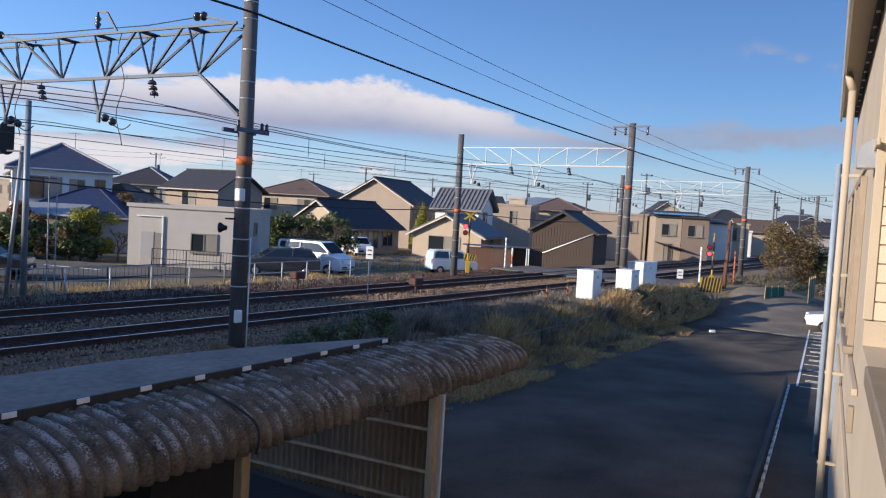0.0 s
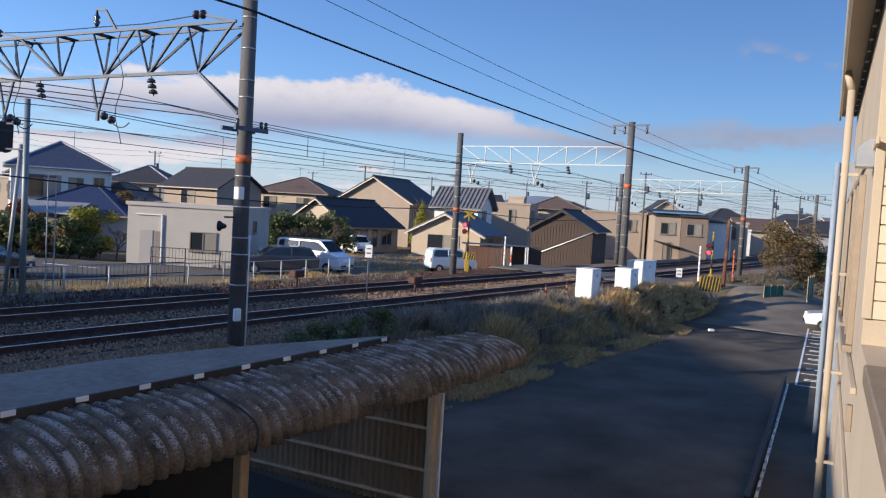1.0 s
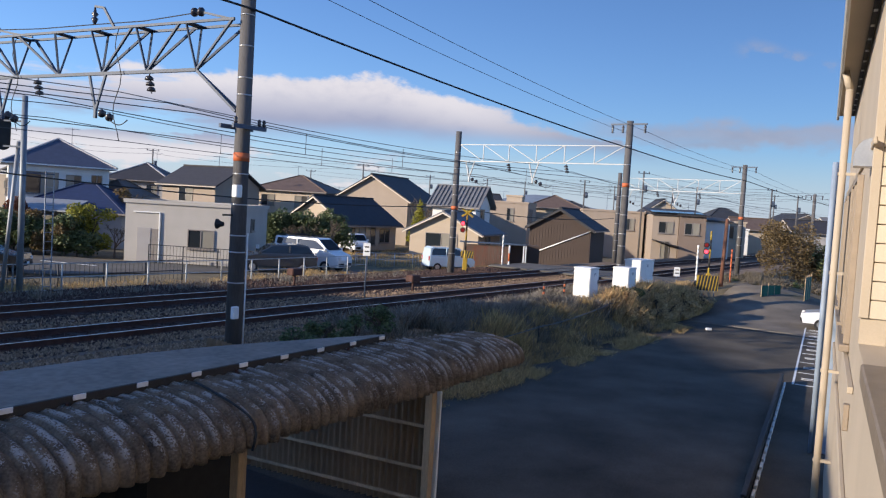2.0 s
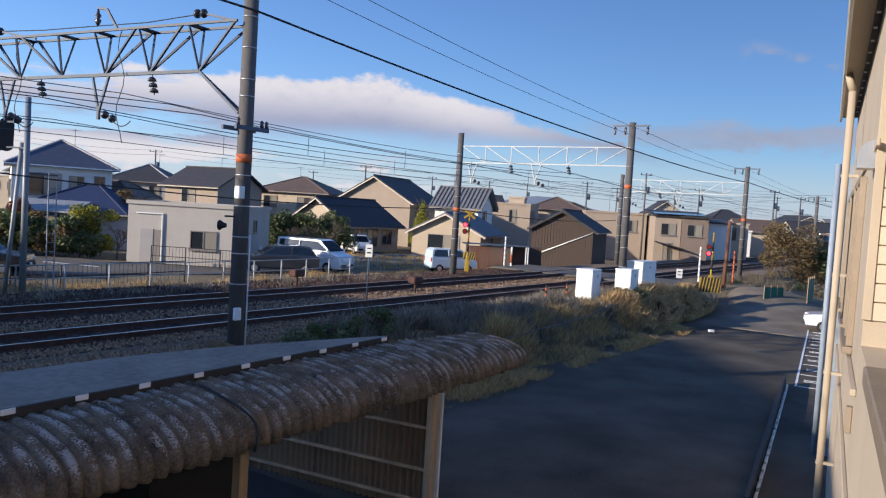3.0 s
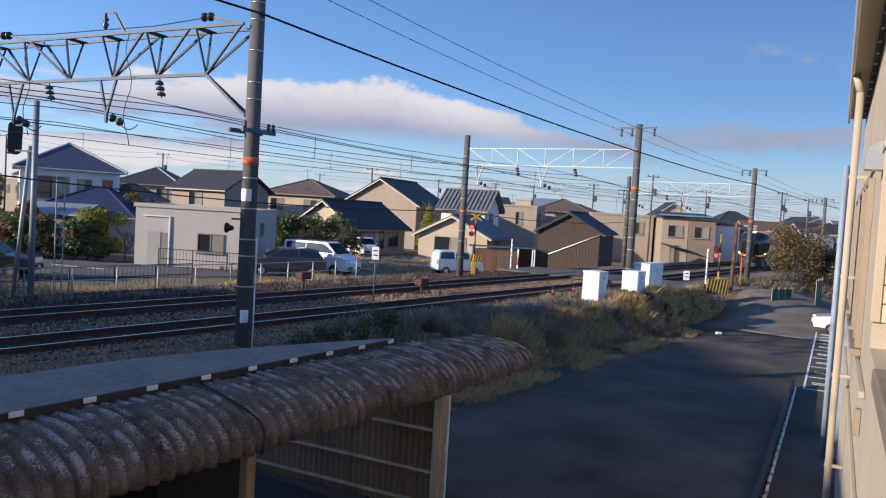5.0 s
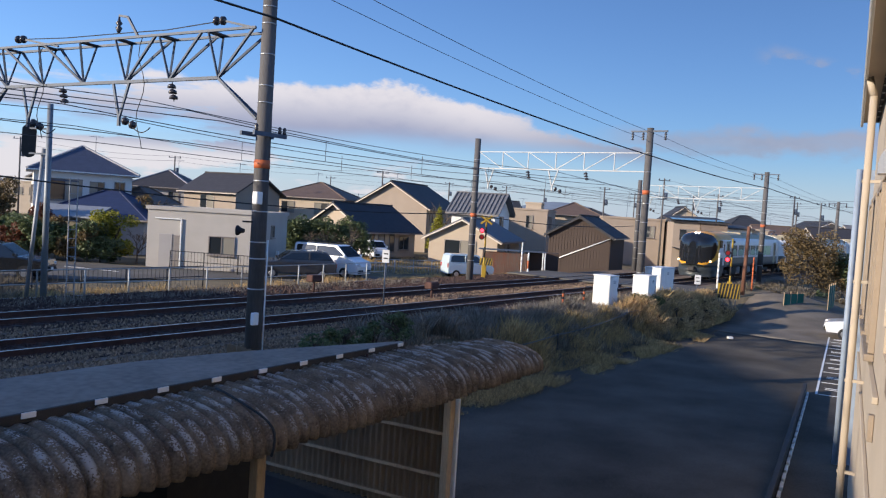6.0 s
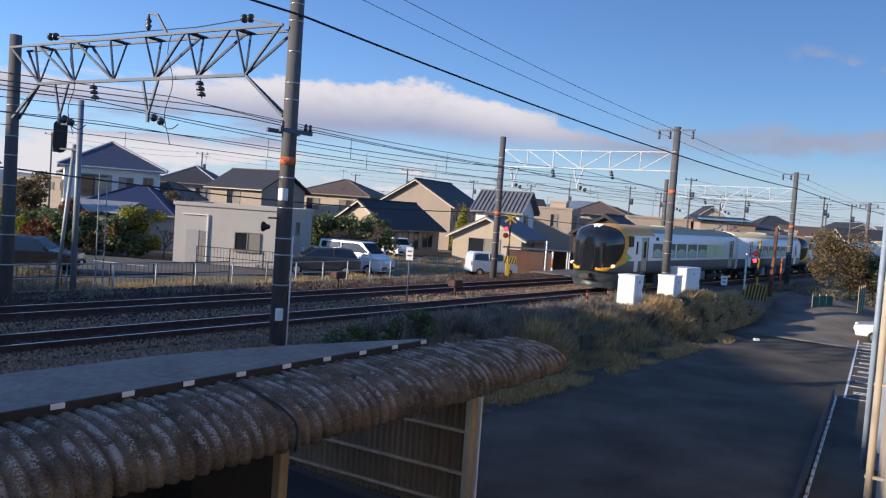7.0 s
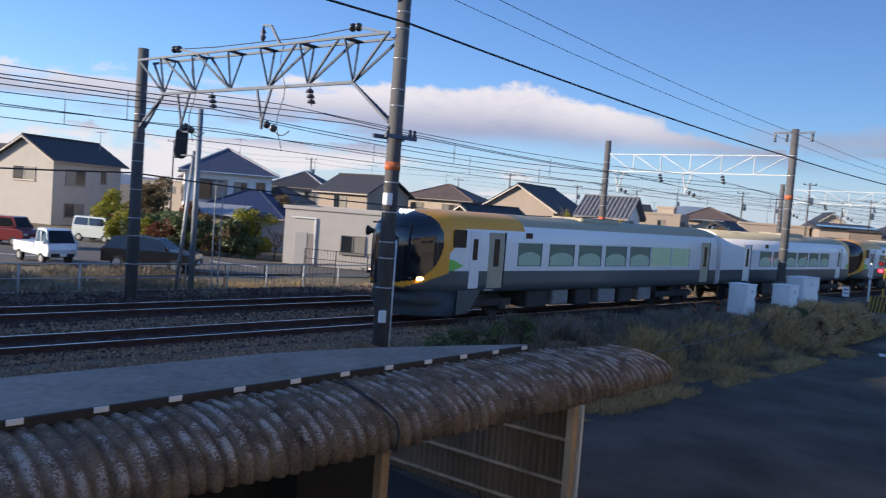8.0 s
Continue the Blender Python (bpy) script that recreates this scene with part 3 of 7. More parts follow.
def build_shed():
    root = thing("shed", SH, "old open shed with curved mossy corrugated eave", "shed")
    x0, x1, pitch = -10.0, 5.85, 0.18
    prof = []
    for k in range(19):
        a = radians(-8 + 100 * k / 18)
        ca, sa = math.cos(a), math.sin(a)
        prof.append((0.45 - 1.22 * math.copysign(abs(ca) ** 0.8, ca), 2.09 + 0.455 * math.copysign(abs(sa) ** 0.8, sa), a))
    prof += [(0.75, 2.55, radians(92)), (1.15, 2.56, radians(92)), (1.6, 2.56, radians(92)), (2.2, 2.55, radians(92)), (2.9, 2.5, radians(95))]
    nx = int((x1 - x0) / pitch * 12)
    bm = B()
    crest = bm.verts.layers.float.new("crest")
    grid = []
    for i in range(nx + 1):
        x = x0 + (x1 - x0) * i / nx
        lobe = abs(math.cos(math.pi * (x - x0) / pitch))
        rib = int((x - x0) / pitch + 0.5)
        end = max(0.0, (x - 3.4) / 2.6)
        row = []
        for j, (y, z, a) in enumerate(prof):
            w = (0.066 - 0.016 * math.sin(a)) * (lobe ** 0.75 - 0.55) + 0.012 * noise.noise((x * 1.3, j * 0.3, 0)) + 0.035 * noise.noise((x * 0.35, j * 0.1, 5)) + 0.028 * noise.noise((rib * 7.3, j * 0.12, 1.0))
            y = min(y, max(0.02, 1.9 if x < 0 else (1.78 - 0.33 * x if x < 3.35 else 0.68 - 0.09 * (x - 3.35))))
            zz = z - 0.04 * noise.noise((rib * 3.1, 0, 9)) * (j < 3)
            zz += (2.3 - zz) * 0.24 * min(1.0, end)
            v = bm.verts.new((x, y - math.cos(a) * w, zz + math.sin(a) * w))
            v[crest] = lobe
            row.append(v)
        grid.append(row)
    for p, q in zip(grid, grid[1:]):
        for j in range(len(prof) - 1):
            bm.faces.new((p[j], q[j], q[j + 1], p[j + 1])).smooth = True
    bmesh.ops.solidify(bm, geom=list(bm.faces), thickness=0.02)
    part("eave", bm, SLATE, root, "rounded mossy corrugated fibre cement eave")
    # flat roof, wide at one end and tapering to a point
    outline = [(-10.0, 0.2), (-3.3, 0.43), (3.3, 0.66), (3.42, 0.74), (1.9, 1.24), (1.0, 1.53), (0.1, 1.75), (-1.1, 1.93), (-10.0, 2.15)]
    bm = B()
    lo = [bm.verts.new((x, y, 2.60)) for x, y in outline]
    hi = [bm.verts.new((x, y, 2.645)) for x, y in outline]
    bm.faces.new(hi)
    bm.faces.new(lo[::-1])
    for i in range(len(outline)):
        j = (i + 1) % len(outline)
        bm.faces.new((lo[i], lo[j], hi[j], hi[i]))
    bmesh.ops.recalc_face_normals(bm, faces=bm.faces)
    part("roof_sheet", bm, SHEET, root, "smooth grey flat roof sheet")
    tilt = math.atan2(0.46, 13.3)
    edge = pose(-10.0, 0.2, 0, 0, 0, math.degrees(tilt))
    bm = B()
    box(bm, 0, -0.045, 2.545, 13.32, -0.003, 2.655, 0.006, m=edge)
    part("fascia", bm, FASCIA, root, "dark edge trim of the flat roof")
    for k in range(15):
        bm = B()
        box(bm, 13.17 - 0.8 * k - 0.075, -0.065, 2.60, 13.17 - 0.8 * k + 0.075, -0.046, 2.66, 0.004, m=edge)
        part("clip", bm, WHITE, root, "white edge clip")
    for k in range(5):
        bm = B()
        x = 12.2 - 2.4 * k
        box(bm, x - 0.05, -0.13, 2.50, x + 0.05, -0.05, 2.56, 0.01, m=edge)
        rod(bm, edge @ Vector((x, -0.1, 2.50)), edge @ Vector((x, -0.1, 2.6)), 0.02, seg=6)
        part("bracket", bm, RUST, root, "small rusty roof bracket")
    # strap over the eave
    bm = B()
    path = [Vector((-1.05 + 0.05 * math.sin(0.5 * k), 0.45 - 1.27 * math.copysign(abs(math.cos(a)) ** 0.8, math.cos(a)), 2.09 + 0.505 * math.copysign(abs(math.sin(a)) ** 0.8, math.sin(a)))) for k, a in enumerate(radians(-8 + 7 * k) for k in range(14))]
    tube(bm, path, 0.016)
    part("strap", bm, WIRE, root, "dark cable over the eave")
    for x, y, w, top in ((-0.38, 0.12, 0.075, 2.05), (4.04, 0.09, 0.075, 1.72), (-6.2, 0.12, 0.075, 2.05)):
        bm = B()
        box(bm, x - w, y - w, -0.55, x + w, y + w, top, 0.01)
        part("post", bm, TIMBER, root, "bare timber post")
    bm = B()
    box(bm, 4.22, 0.01, -0.55, 4.28, 0.12, 1.62, 0.01)
    part("corner_board", bm, WHITE, root, "pale corner board")
    # end wall of corrugated sheet, seen from inside, with rails
    wall = pose(4.08, 0.14, 0, 0, 0, 97)
    bm = B()
    top = 1.56
    cols = []
    for i in range(320):
        u = 5.2 * i / 319
        d = 0.035 * math.cos(2 * math.pi * u / 0.13)
        cols.append((bm.verts.new(wall @ Vector((u, d, -0.55))), bm.verts.new(wall @ Vector((u, d, top + 0.07 * u)))))
    for a, b in zip(cols, cols[1:]):
        bm.faces.new((a[0], b[0], b[1], a[1])).smooth = True
    bmesh.ops.solidify(bm, geom=list(bm.faces), thickness=0.008)
    part("end_wall", bm, BROWNSHEET, root, "brown corrugated sheet wall")
    for z in (-0.35, 0.22, 0.98):
        bm = B()
        box(bm, 0, 0.04, z, 5.2, 0.09, z + 0.05, m=wall)
        part("wall_rail", bm, TIMBER, root, "thin timber rail on the sheet wall")
    # near-black walls, floor and lining, added to paint in the shade inside
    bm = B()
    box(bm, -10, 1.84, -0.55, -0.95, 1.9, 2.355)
    part("shade_wall", bm, FASCIA, root, "near-black sheet added for the shade inside the shed")
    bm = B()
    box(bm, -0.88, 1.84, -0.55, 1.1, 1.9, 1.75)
    part("shade_wall", bm, FASCIA, root, "near-black sheet added for the shade inside the shed")
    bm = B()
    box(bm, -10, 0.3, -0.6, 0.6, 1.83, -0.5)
    part("floor", bm, FASCIA, root, "near-black slab added for the shade on the shed floor")
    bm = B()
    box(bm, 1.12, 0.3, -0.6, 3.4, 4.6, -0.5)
    part("floor", bm, FASCIA, root, "near-black slab added for the shade on the shed floor")
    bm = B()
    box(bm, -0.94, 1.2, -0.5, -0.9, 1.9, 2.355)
    part("partition", bm, FASCIA, root, "near-black sheet added to close off the shaded inside")
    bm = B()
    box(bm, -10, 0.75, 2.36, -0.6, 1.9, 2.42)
    part("shade_lining", bm, FASCIA, root, "near-black sheet added for the shade under the roof")
    return root


build_shed()

# ---- building with the window that the camera looks out of ----
BD = pose(0, 0, 0, 0, 0, 90 - 26.85)       # x along the wall, y away from it


def build_own_building():
    bm = B()
    box(bm, 7.3, -0.5, 0, 17.0, -0.30, 7.2, m=BD)          # front, stepping forward
    box(bm, 7.3, -1.3, 0, 7.5, -0.502, 7.2, m=BD)
    box(bm, -6, -1.3, 4.16, 7.298, -1.1, 7.2, m=BD)        # set back over the ledge
    box(bm, -6, -0.5, 0, 7.298, -0.30, 3.98, m=BD)
    box(bm, -6, -9.0, 0, -5.8, -1.302, 7.2, m=BD)
    box(bm, 16.8, -9.0, 0, 17.0, -0.502, 7.2, m=BD)
    box(bm, -6, -9.2, 0, 17.0, -9.002, 7.2, m=BD)
    wall = tagged(part("wall_east", bm, CREAM), "cream rendered wall in warm sunlight", "wall", kind="structure")
    # siding courses on the return that faces along the wall
    k = 0
    z = 4.2
    while z < 7.1:
        bm = B()
        box(bm, 7.275, -1.099, z, 7.298, -0.36, z + 0.148, 0.004, m=BD)
        part("siding_board", bm, SIDING, wall)
        z += 0.158
    bm = B()
    box(bm, 7.262, -0.359, 4.2, 7.299, -0.285, 7.15, 0.005, m=BD)
    part("corner_trim", bm, CREAM, wall, "cream corner trim")
    # ledge below the window
    bm = B()
    box(bm, -5.5, -1.098, 4.0, 5.25, -0.24, 4.12, 0.01, m=BD)
    part("ledge", bm, material("brown ledge sheet", (0.20, 0.16, 0.12), 0.6, vary=0.12), wall, "brown metal-capped ledge")
    # bands and trims along the front
    for x0, x1, z0, z1, d in ((7.32, 16.95, 3.54, 3.60, 0.05), (-5.5, 16.95, 2.62, 2.74, 0.04), (7.0, 16.95, 5.62, 5.68, 0.03)):
        bm = B()
        box(bm, x0, -0.298, z0, x1, -0.30 + d, z1, 0.006, m=BD)
        part("trim", bm, CREAM, wall, "cream horizontal trim")
    # windows of the front
    for x0, x1 in ((9.2, 11.0), (11.5, 13.2), (13.9, 16.2)):
        bm = B()
        for a in (x0, (x0 + x1) / 2 - 0.03, x1 - 0.06):
            box(bm, a, -0.299, 3.72, a + 0.06, -0.235, 5.52, 0.004, m=BD)
        box(bm, x0 + 0.061, -0.299, 5.46, x1 - 0.061, -0.235, 5.52, m=BD)
        box(bm, x0 - 0.05, -0.299, 3.64, x1 + 0.05, -0.2, 3.715, 0.006, m=BD)
        w = part("window_1", bm, ALU, wall, "bronze aluminium window")
        for a, b in ((x0 + 0.061, (x0 + x1) / 2 - 0.031), ((x0 + x1) / 2 + 0.031, x1 - 0.061)):
            bm = B()
            box(bm, a, -0.285, 3.73, b, -0.27, 5.455, m=BD)
            part("pane", bm, PANE, w)
    bm = B()
    box(bm, 7.75, -0.298, 3.12, 7.84, -0.25, 3.36, 0.006, m=BD)
    part("vent_plate", bm, ALU, wall, "small bronze vent plate")
    # rounded steel vent hood
    bm = B()
    pts = [(0.0, 5.48), (0.145, 5.48)] + [(0.015 + 0.13 * math.cos(radians(a)), 5.58 + 0.14 * math.sin(radians(a))) for a in (0, 20, 40, 60, 80)] + [(0.0, 5.725)]
    prism(bm, pts, 0, 0.26, m=BD @ pose(7.78, -0.298, 0, 0, 0, 90))
    part("vent_hood", bm, STEEL, wall, "rounded brushed steel vent hood")
    # drain pipes
    bm = B()
    rod(bm, BD @ Vector((12.2, -0.12, 0.0)), BD @ Vector((12.2, -0.12, 6.9)), 0.05, seg=14)
    rod(bm, BD @ Vector((12.2, -0.12, 6.9)), BD @ Vector((12.2, -0.05, 7.16)), 0.05, seg=14)
    pipe = part("drain_pipe", bm, CREAM, wall, "cream drain pipe")
    for z in (1.6, 2.9, 4.3, 5.7):
        bm = B()
        box(bm, 12.17, -0.298, z, 12.23, -0.06, z + 0.04, m=BD)
        part("pipe_bracket", bm, CREAM, pipe)
    # far pipe and wall strip: the strip's shade is put into the blue-grey
    bm = B()
    rod(bm, BD @ Vector((18.6, -0.04, 0.0)), BD @ Vector((18.6, -0.04, 6.4)), 0.06, seg=14)
    box(bm, 18.7, -0.5, 0, 18.9, -0.1, 6.4, m=BD)
    part("drain_pipe", bm, PIPE_SHADE, wall, "drain pipe and shade-blue wall strip at the far corner")
    return wall


build_own_building()
bm = B()
box(bm, -6.4, -9.4, 7.2, 17.2, -0.03, 7.26, m=BD)
soffit = tagged(part("eaves", bm, CREAM), "cream boarded soffit with gutter under the roof", "eaves", kind="structure")
bm = B()
box(bm, -6.4, -0.029, 7.12, 17.25, 0.02, 7.32, 0.015, m=BD)
part("gutter", bm, WHITE, soffit, "white square gutter")
bm = B()
box(bm, 7.3, -0.285, 7.165, 16.9, -0.235, 7.198, m=BD)
part("vent_slot", bm, FASCIA, soffit, "dark soffit vent slot")
for k in range(14):
    bm = B()
    box(bm, 7.6 + 0.65 * k, -0.28, 7.155, 7.68 + 0.65 * k, -0.24, 7.164, m=BD)
    part("vent_tab", bm, WHITE, soffit, "white tab in the vent slot")
bm = B()
box(bm, -6.6, -9.6, 7.33, 17.3, -0.02, 7.5, m=BD)
tagged(part("roof", bm, FASCIA), "dark flat roof of the building", "roof", kind="structure")

# unseen block, added to cast the long shadow that lies over the yard
bm = B()
box(bm, -75, -60, 0, -50, 4.2, 18.5, 0.05)
tagged(part("unseen_block", bm, CREAM), "plain cream unseen block added to shade the yard", "building", kind="structure")


# ---- houses ----
def wallmat(name, c):
    return material(name, c, 0.85, vary=0.06, scale=1.0, fine=40, bump=0.003)


def roofmat(name, c, rough=0.6):
    """Tiles laid in level courses."""
    m = material(name, c, rough, vary=0.15, scale=2.0, fine=30, bump=0.01)
    nt = m.node_tree
    bp = next(x for x in nt.nodes if x.type == "BUMP")
    wv = nt.nodes.new("ShaderNodeTexWave")
    wv.bands_direction, wv.wave_profile = "Z", "SAW"
    wv.inputs["Scale"].default_value, wv.inputs["Distortion"].default_value = 1.6, 0.6
    co = nt.nodes.new("ShaderNodeTexCoord")
    nt.links.new(co.outputs["Object"], wv.inputs["Vector"])
    b2 = nt.nodes.new("ShaderNodeBump")
    b2.inputs["Strength"].default_value, b2.inputs["Distance"].default_value = 0.7, 0.04
    nt.links.new(wv.outputs["Fac"], b2.inputs["Height"])
    nt.links.new(bp.outputs[0], b2.inputs["Normal"])
    nt.links.new(b2.outputs[0], nt.nodes["Principled BSDF"].inputs["Normal"])
    return m


W_WHITE = wallmat("white render", (0.74, 0.72, 0.68))
W_CREAM = wallmat("cream render", (0.43, 0.35, 0.265))
W_OFF = wallmat("off-white render", (0.42, 0.38, 0.335))
# Weaker sunlight on the flat-roofed building is put into this greyer wall colour.
W_LESS_SUN = wallmat("render greyed for less sun", (0.43, 0.40, 0.365))
W_TAUPE = wallmat("taupe render", (0.33, 0.265, 0.21))
W_TAN = wallmat("pale tan render", (0.60, 0.53, 0.45))
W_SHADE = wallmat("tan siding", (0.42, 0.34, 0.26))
W_BEIGE = wallmat("beige render", (0.50, 0.41, 0.31))
W_BROWN = wallmat("brown siding", (0.20, 0.15, 0.12))
W_GREY = wallmat("grey siding", (0.36, 0.34, 0.33))
W_BARN = wallmat("dark brown boards", (0.068, 0.047, 0.037))
R_NAVY = roofmat("charcoal roof tiles", (0.035, 0.038, 0.047), 0.75)
R_SLATEBLUE = roofmat("blue grey roof tiles", (0.06, 0.072, 0.115), 0.6)
R_BLUE = roofmat("blue roof tiles", (0.016, 0.028, 0.08), 0.6)
R_DARK = roofmat("dark roof tiles", (0.045, 0.042, 0.045))
R_BROWN = roofmat("brown roof tiles", (0.13, 0.09, 0.07))
R_GREY = roofmat("grey roof tiles", (0.16, 0.16, 0.17))
RIDGE = material("pale ridge tile", (0.30, 0.30, 0.32), 0.6, vary=0.1)
PANE_CURTAIN = glass("curtained window pane", (0.26, 0.24, 0.20), 0.12)
FRAME = material("window frame", (0.25, 0.22, 0.2), 0.5, 0.3, vary=0.08)


def house(x, y, turn, w, d, eave, ridge, kind, wall, roof, label, windows=(), over=0.5, base=None, name="house", verge=None):
    """Front left corner at (x, y); local x along the front, y away from the viewer."""
    base = FAR if base is None else base
    root = thing(name, pose(x, y, base, 0, 0, turn), label, "house", "houses")
    bm = B()
    if kind == "front":                      # the gable is in front
        prism(bm, [(0, 0), (w, 0), (w, eave), (w / 2, ridge - 0.08), (0, eave)], 0, d)
    elif kind == "side":
        prism(bm, [(0, 0), (d, 0), (d, eave), (d / 2, ridge - 0.08), (0, eave)], 0, w, m=Matrix(((0, 1, 0, 0), (1, 0, 0, 0), (0, 0, 1, 0), (0, 0, 0, 1))))
    else:
        box(bm, 0, 0, 0, w, d, eave)
    part("wall", bm, wall, root)
    o, t = over, 0.16
    if kind in ("front", "side"):
        a, b = (w, d) if kind == "front" else (d, w)
        k = (ridge - eave) / (a / 2)
        m = None if kind == "front" else Matrix(((0, 1, 0, 0), (1, 0, 0, 0), (0, 0, 1, 0), (0, 0, 0, 1)))
        for sgn in (-1, 1):
            c = a / 2
            bm = B()
            prism(bm, [(c, ridge), (c + sgn * (c + o), ridge - k * (c + o)), (c + sgn * (c + o), ridge - k * (c + o) + t), (c, ridge + t)], -o, b + o, m=m)
            part("roof", bm, roof, root)
        bm = B()
        box(bm, a / 2 - 0.12, -o - 0.02, ridge + t - 0.04, a / 2 + 0.12, b + o + 0.02, ridge + t + 0.1, 0.03, m=m)
        part("ridge_cap", bm, roof, root)
        for gx in (-o - 0.06, a + o + 0.06):
            bm = B()
            gz = ridge - k * (a / 2 + o)
            box(bm, gx - 0.05, -o, gz - 0.02, gx + 0.05, b + o, gz + 0.08, m=m)
            part("gutter", bm, FRAME, root, "eaves gutter")
        for sgn in (-1, 1):
            bm = B()
            c = a / 2
            prism(bm, [(c, ridge - 0.1), (c + sgn * (c + o + 0.02), ridge - k * (c + o) - 0.1), (c + sgn * (c + o + 0.02), ridge - k * (c + o) + 0.03), (c, ridge + 0.03)], -o - 0.03, -o + 0.01, m=m)
            part("bargeboard", bm, verge or W_TAN, root, "bargeboard along the gable")
    elif kind == "hip":
        bm = B()
        run = min(w, d) / 2 + o
        c = [(-o, -o), (w + o, -o), (w + o, d + o), (-o, d + o)]
        if w >= d:
            r = [(-o + run, d / 2), (w + o - run, d / 2)]
        else:
            r = [(w / 2, -o + run), (w / 2, d + o - run)]
        if (Vector(r[0]) - Vector(r[1])).length < 0.05:
            r[1] = (r[1][0] + 0.1, r[1][1])
        lo = [bm.verts.new((*p, eave - 0.12)) for p in c]
        md = [bm.verts.new((*p, eave + 0.03)) for p in c]
        tp = [bm.verts.new((*p, ridge)) for p in r]
        bm.faces.new(lo[::-1])
        for i in range(4):
            j = (i + 1) % 4
            bm.faces.new((lo[i], lo[j], md[j], md[i]))
        if w >= d:
            fs = [(md[0], md[1], tp[1], tp[0]), (md[1], md[2], tp[1]), (md[2], md[3], tp[0], tp[1]), (md[3], md[0], tp[0])]
        else:
            fs = [(md[0], md[1], tp[0]), (md[1], md[2], tp[1], tp[0]), (md[2], md[3], tp[1]), (md[3], md[0], tp[0], tp[1])]
        for f in fs:
            bm.faces.new(f)
        bmesh.ops.recalc_face_normals(bm, faces=bm.faces)
        part("roof", bm, roof, root)
        ends = [(c[0], r[0]), (c[1], r[1] if w >= d else r[0]), (c[2], r[1]), (c[3], r[0] if w >= d else r[1])]
        for p, q in ends + [(r[0], r[1])]:
            bm = B()
            zz = eave + 0.04 if p in c else ridge + 0.02
            beam(bm, (*p, zz), (*q, ridge + 0.02), 0.2, 0.1)
            part("hip_cap", bm, RIDGE if roof in (R_SLATEBLUE, R_DARK) else roof, root)
        for p, q in zip(c, c[1:] + c[:1]):
            bm = B()
            beam(bm, (*p, eave - 0.05), (*q, eave - 0.05), 0.1, 0.1)
            part("gutter", bm, WHITE if wall is W_WHITE else FRAME, root, "eaves gutter")
    elif kind == "shed":                     # one slope down towards the back
        bm = B()
        prism(bm, [(-o, eave - 0.02), (d + o, ridge - 0.02), (d + o, ridge + t), (-o, eave + t)], -o, w + o, m=Matrix(((0, 1, 0, 0), (1, 0, 0, 0), (0, 0, 1, 0), (0, 0, 0, 1))))
        part("roof", bm, roof, root)
    else:                                    # flat roof with a low parapet
        bm = B()
        for q in ((-0.1, -0.1, w + 0.1, 0.15), (-0.1, d - 0.15, w + 0.1, d + 0.1), (-0.1, 0.15, 0.15, d - 0.15), (w - 0.15, 0.15, w + 0.1, d - 0.15)):
            box(bm, q[0], q[1], eave, q[2], q[3], eave + 0.22)
        part("parapet", bm, wall, root)
    for kw, (face, u, z, ww, hh) in enumerate(windows):
        if face == "f":
            m = pose(u, 0, z)
        elif face == "r":
            m = pose(w, u, z, 0, 0, 90)
        else:
            m = pose(0, u + ww, z, 0, 0, -90)
        bm = B()
        for q in ((0, 0, ww, 0.06), (0, hh - 0.06, ww, hh), (0, 0.06, 0.06, hh - 0.06), (ww - 0.06, 0.06, ww, hh - 0.06), (ww / 2 - 0.03, 0.06, ww / 2 + 0.03, hh - 0.06)):
            box(bm, q[0], -0.07, q[1], q[2], 0.02, q[3], m=m)
        win = part("window", bm, FRAME, root, "aluminium window with dark panes")
        for a, b in ((0.06, ww / 2 - 0.03), (ww / 2 + 0.03, ww - 0.06)):
            bm = B()
            box(bm, a, -0.035, 0.06, b, -0.015, hh - 0.06, m=m)
            part("pane", bm, PANE_CURTAIN if (kw + (a > 0.1)) % 3 == 1 else (PANE_LIT if kw % 2 else PANE), win)
        bm = B()
        box(bm, -0.05, -0.14, -0.06, ww + 0.05, 0.01, -0.002, m=m)
        part("sill", bm, FRAME, win)
    return root


flat = house(-18.8, 46.0, 1, 7.1, 6.5, 3.5, 3.6, "flat", W_LESS_SUN, R_GREY, "pale tan flat-roofed single-storey building", [("f", 3.75, 0.95, 1.6, 1.15), ("r", 1.6, 2.1, 0.9, 0.8)])
for nm, q, mt, lb in (("door", (0.75, -0.05, 0.0, 1.55, 0.0, 2.05), W_GREY, "grey steel door"), ("door", (1.62, -0.05, 0.0, 2.0, 0.0, 2.0), FRAME, "dark glazed door"), ("canopy_frame", (0.5, -0.1, 2.95, 2.1, -0.04, 3.02), WHITE, "white pipe frame"), ("canopy_frame", (2.03, -0.1, 0.0, 2.11, -0.03, 2.95), WHITE, "white down pipe"), ("air_conditioner", (7.12, 0.5, 0.1, 7.42, 1.3, 0.7), WHITE, "white outdoor air conditioner"), ("gas_meter", (7.1, 3.4, 0.4, 7.25, 3.75, 1.2), WHITE, "white meter box")):
    bm = B()
    box(bm, *q, 0.008)
    part(nm, bm, mt, flat, lb)
house(-36.6, 64.9, 30, 6.0, 4.5, 5.2, 6.7, "hip", W_WHITE, R_SLATEBLUE, "lower wing of the white house with hipped roof", [("l", 1.0, 3.2, 1.8, 1.4)])
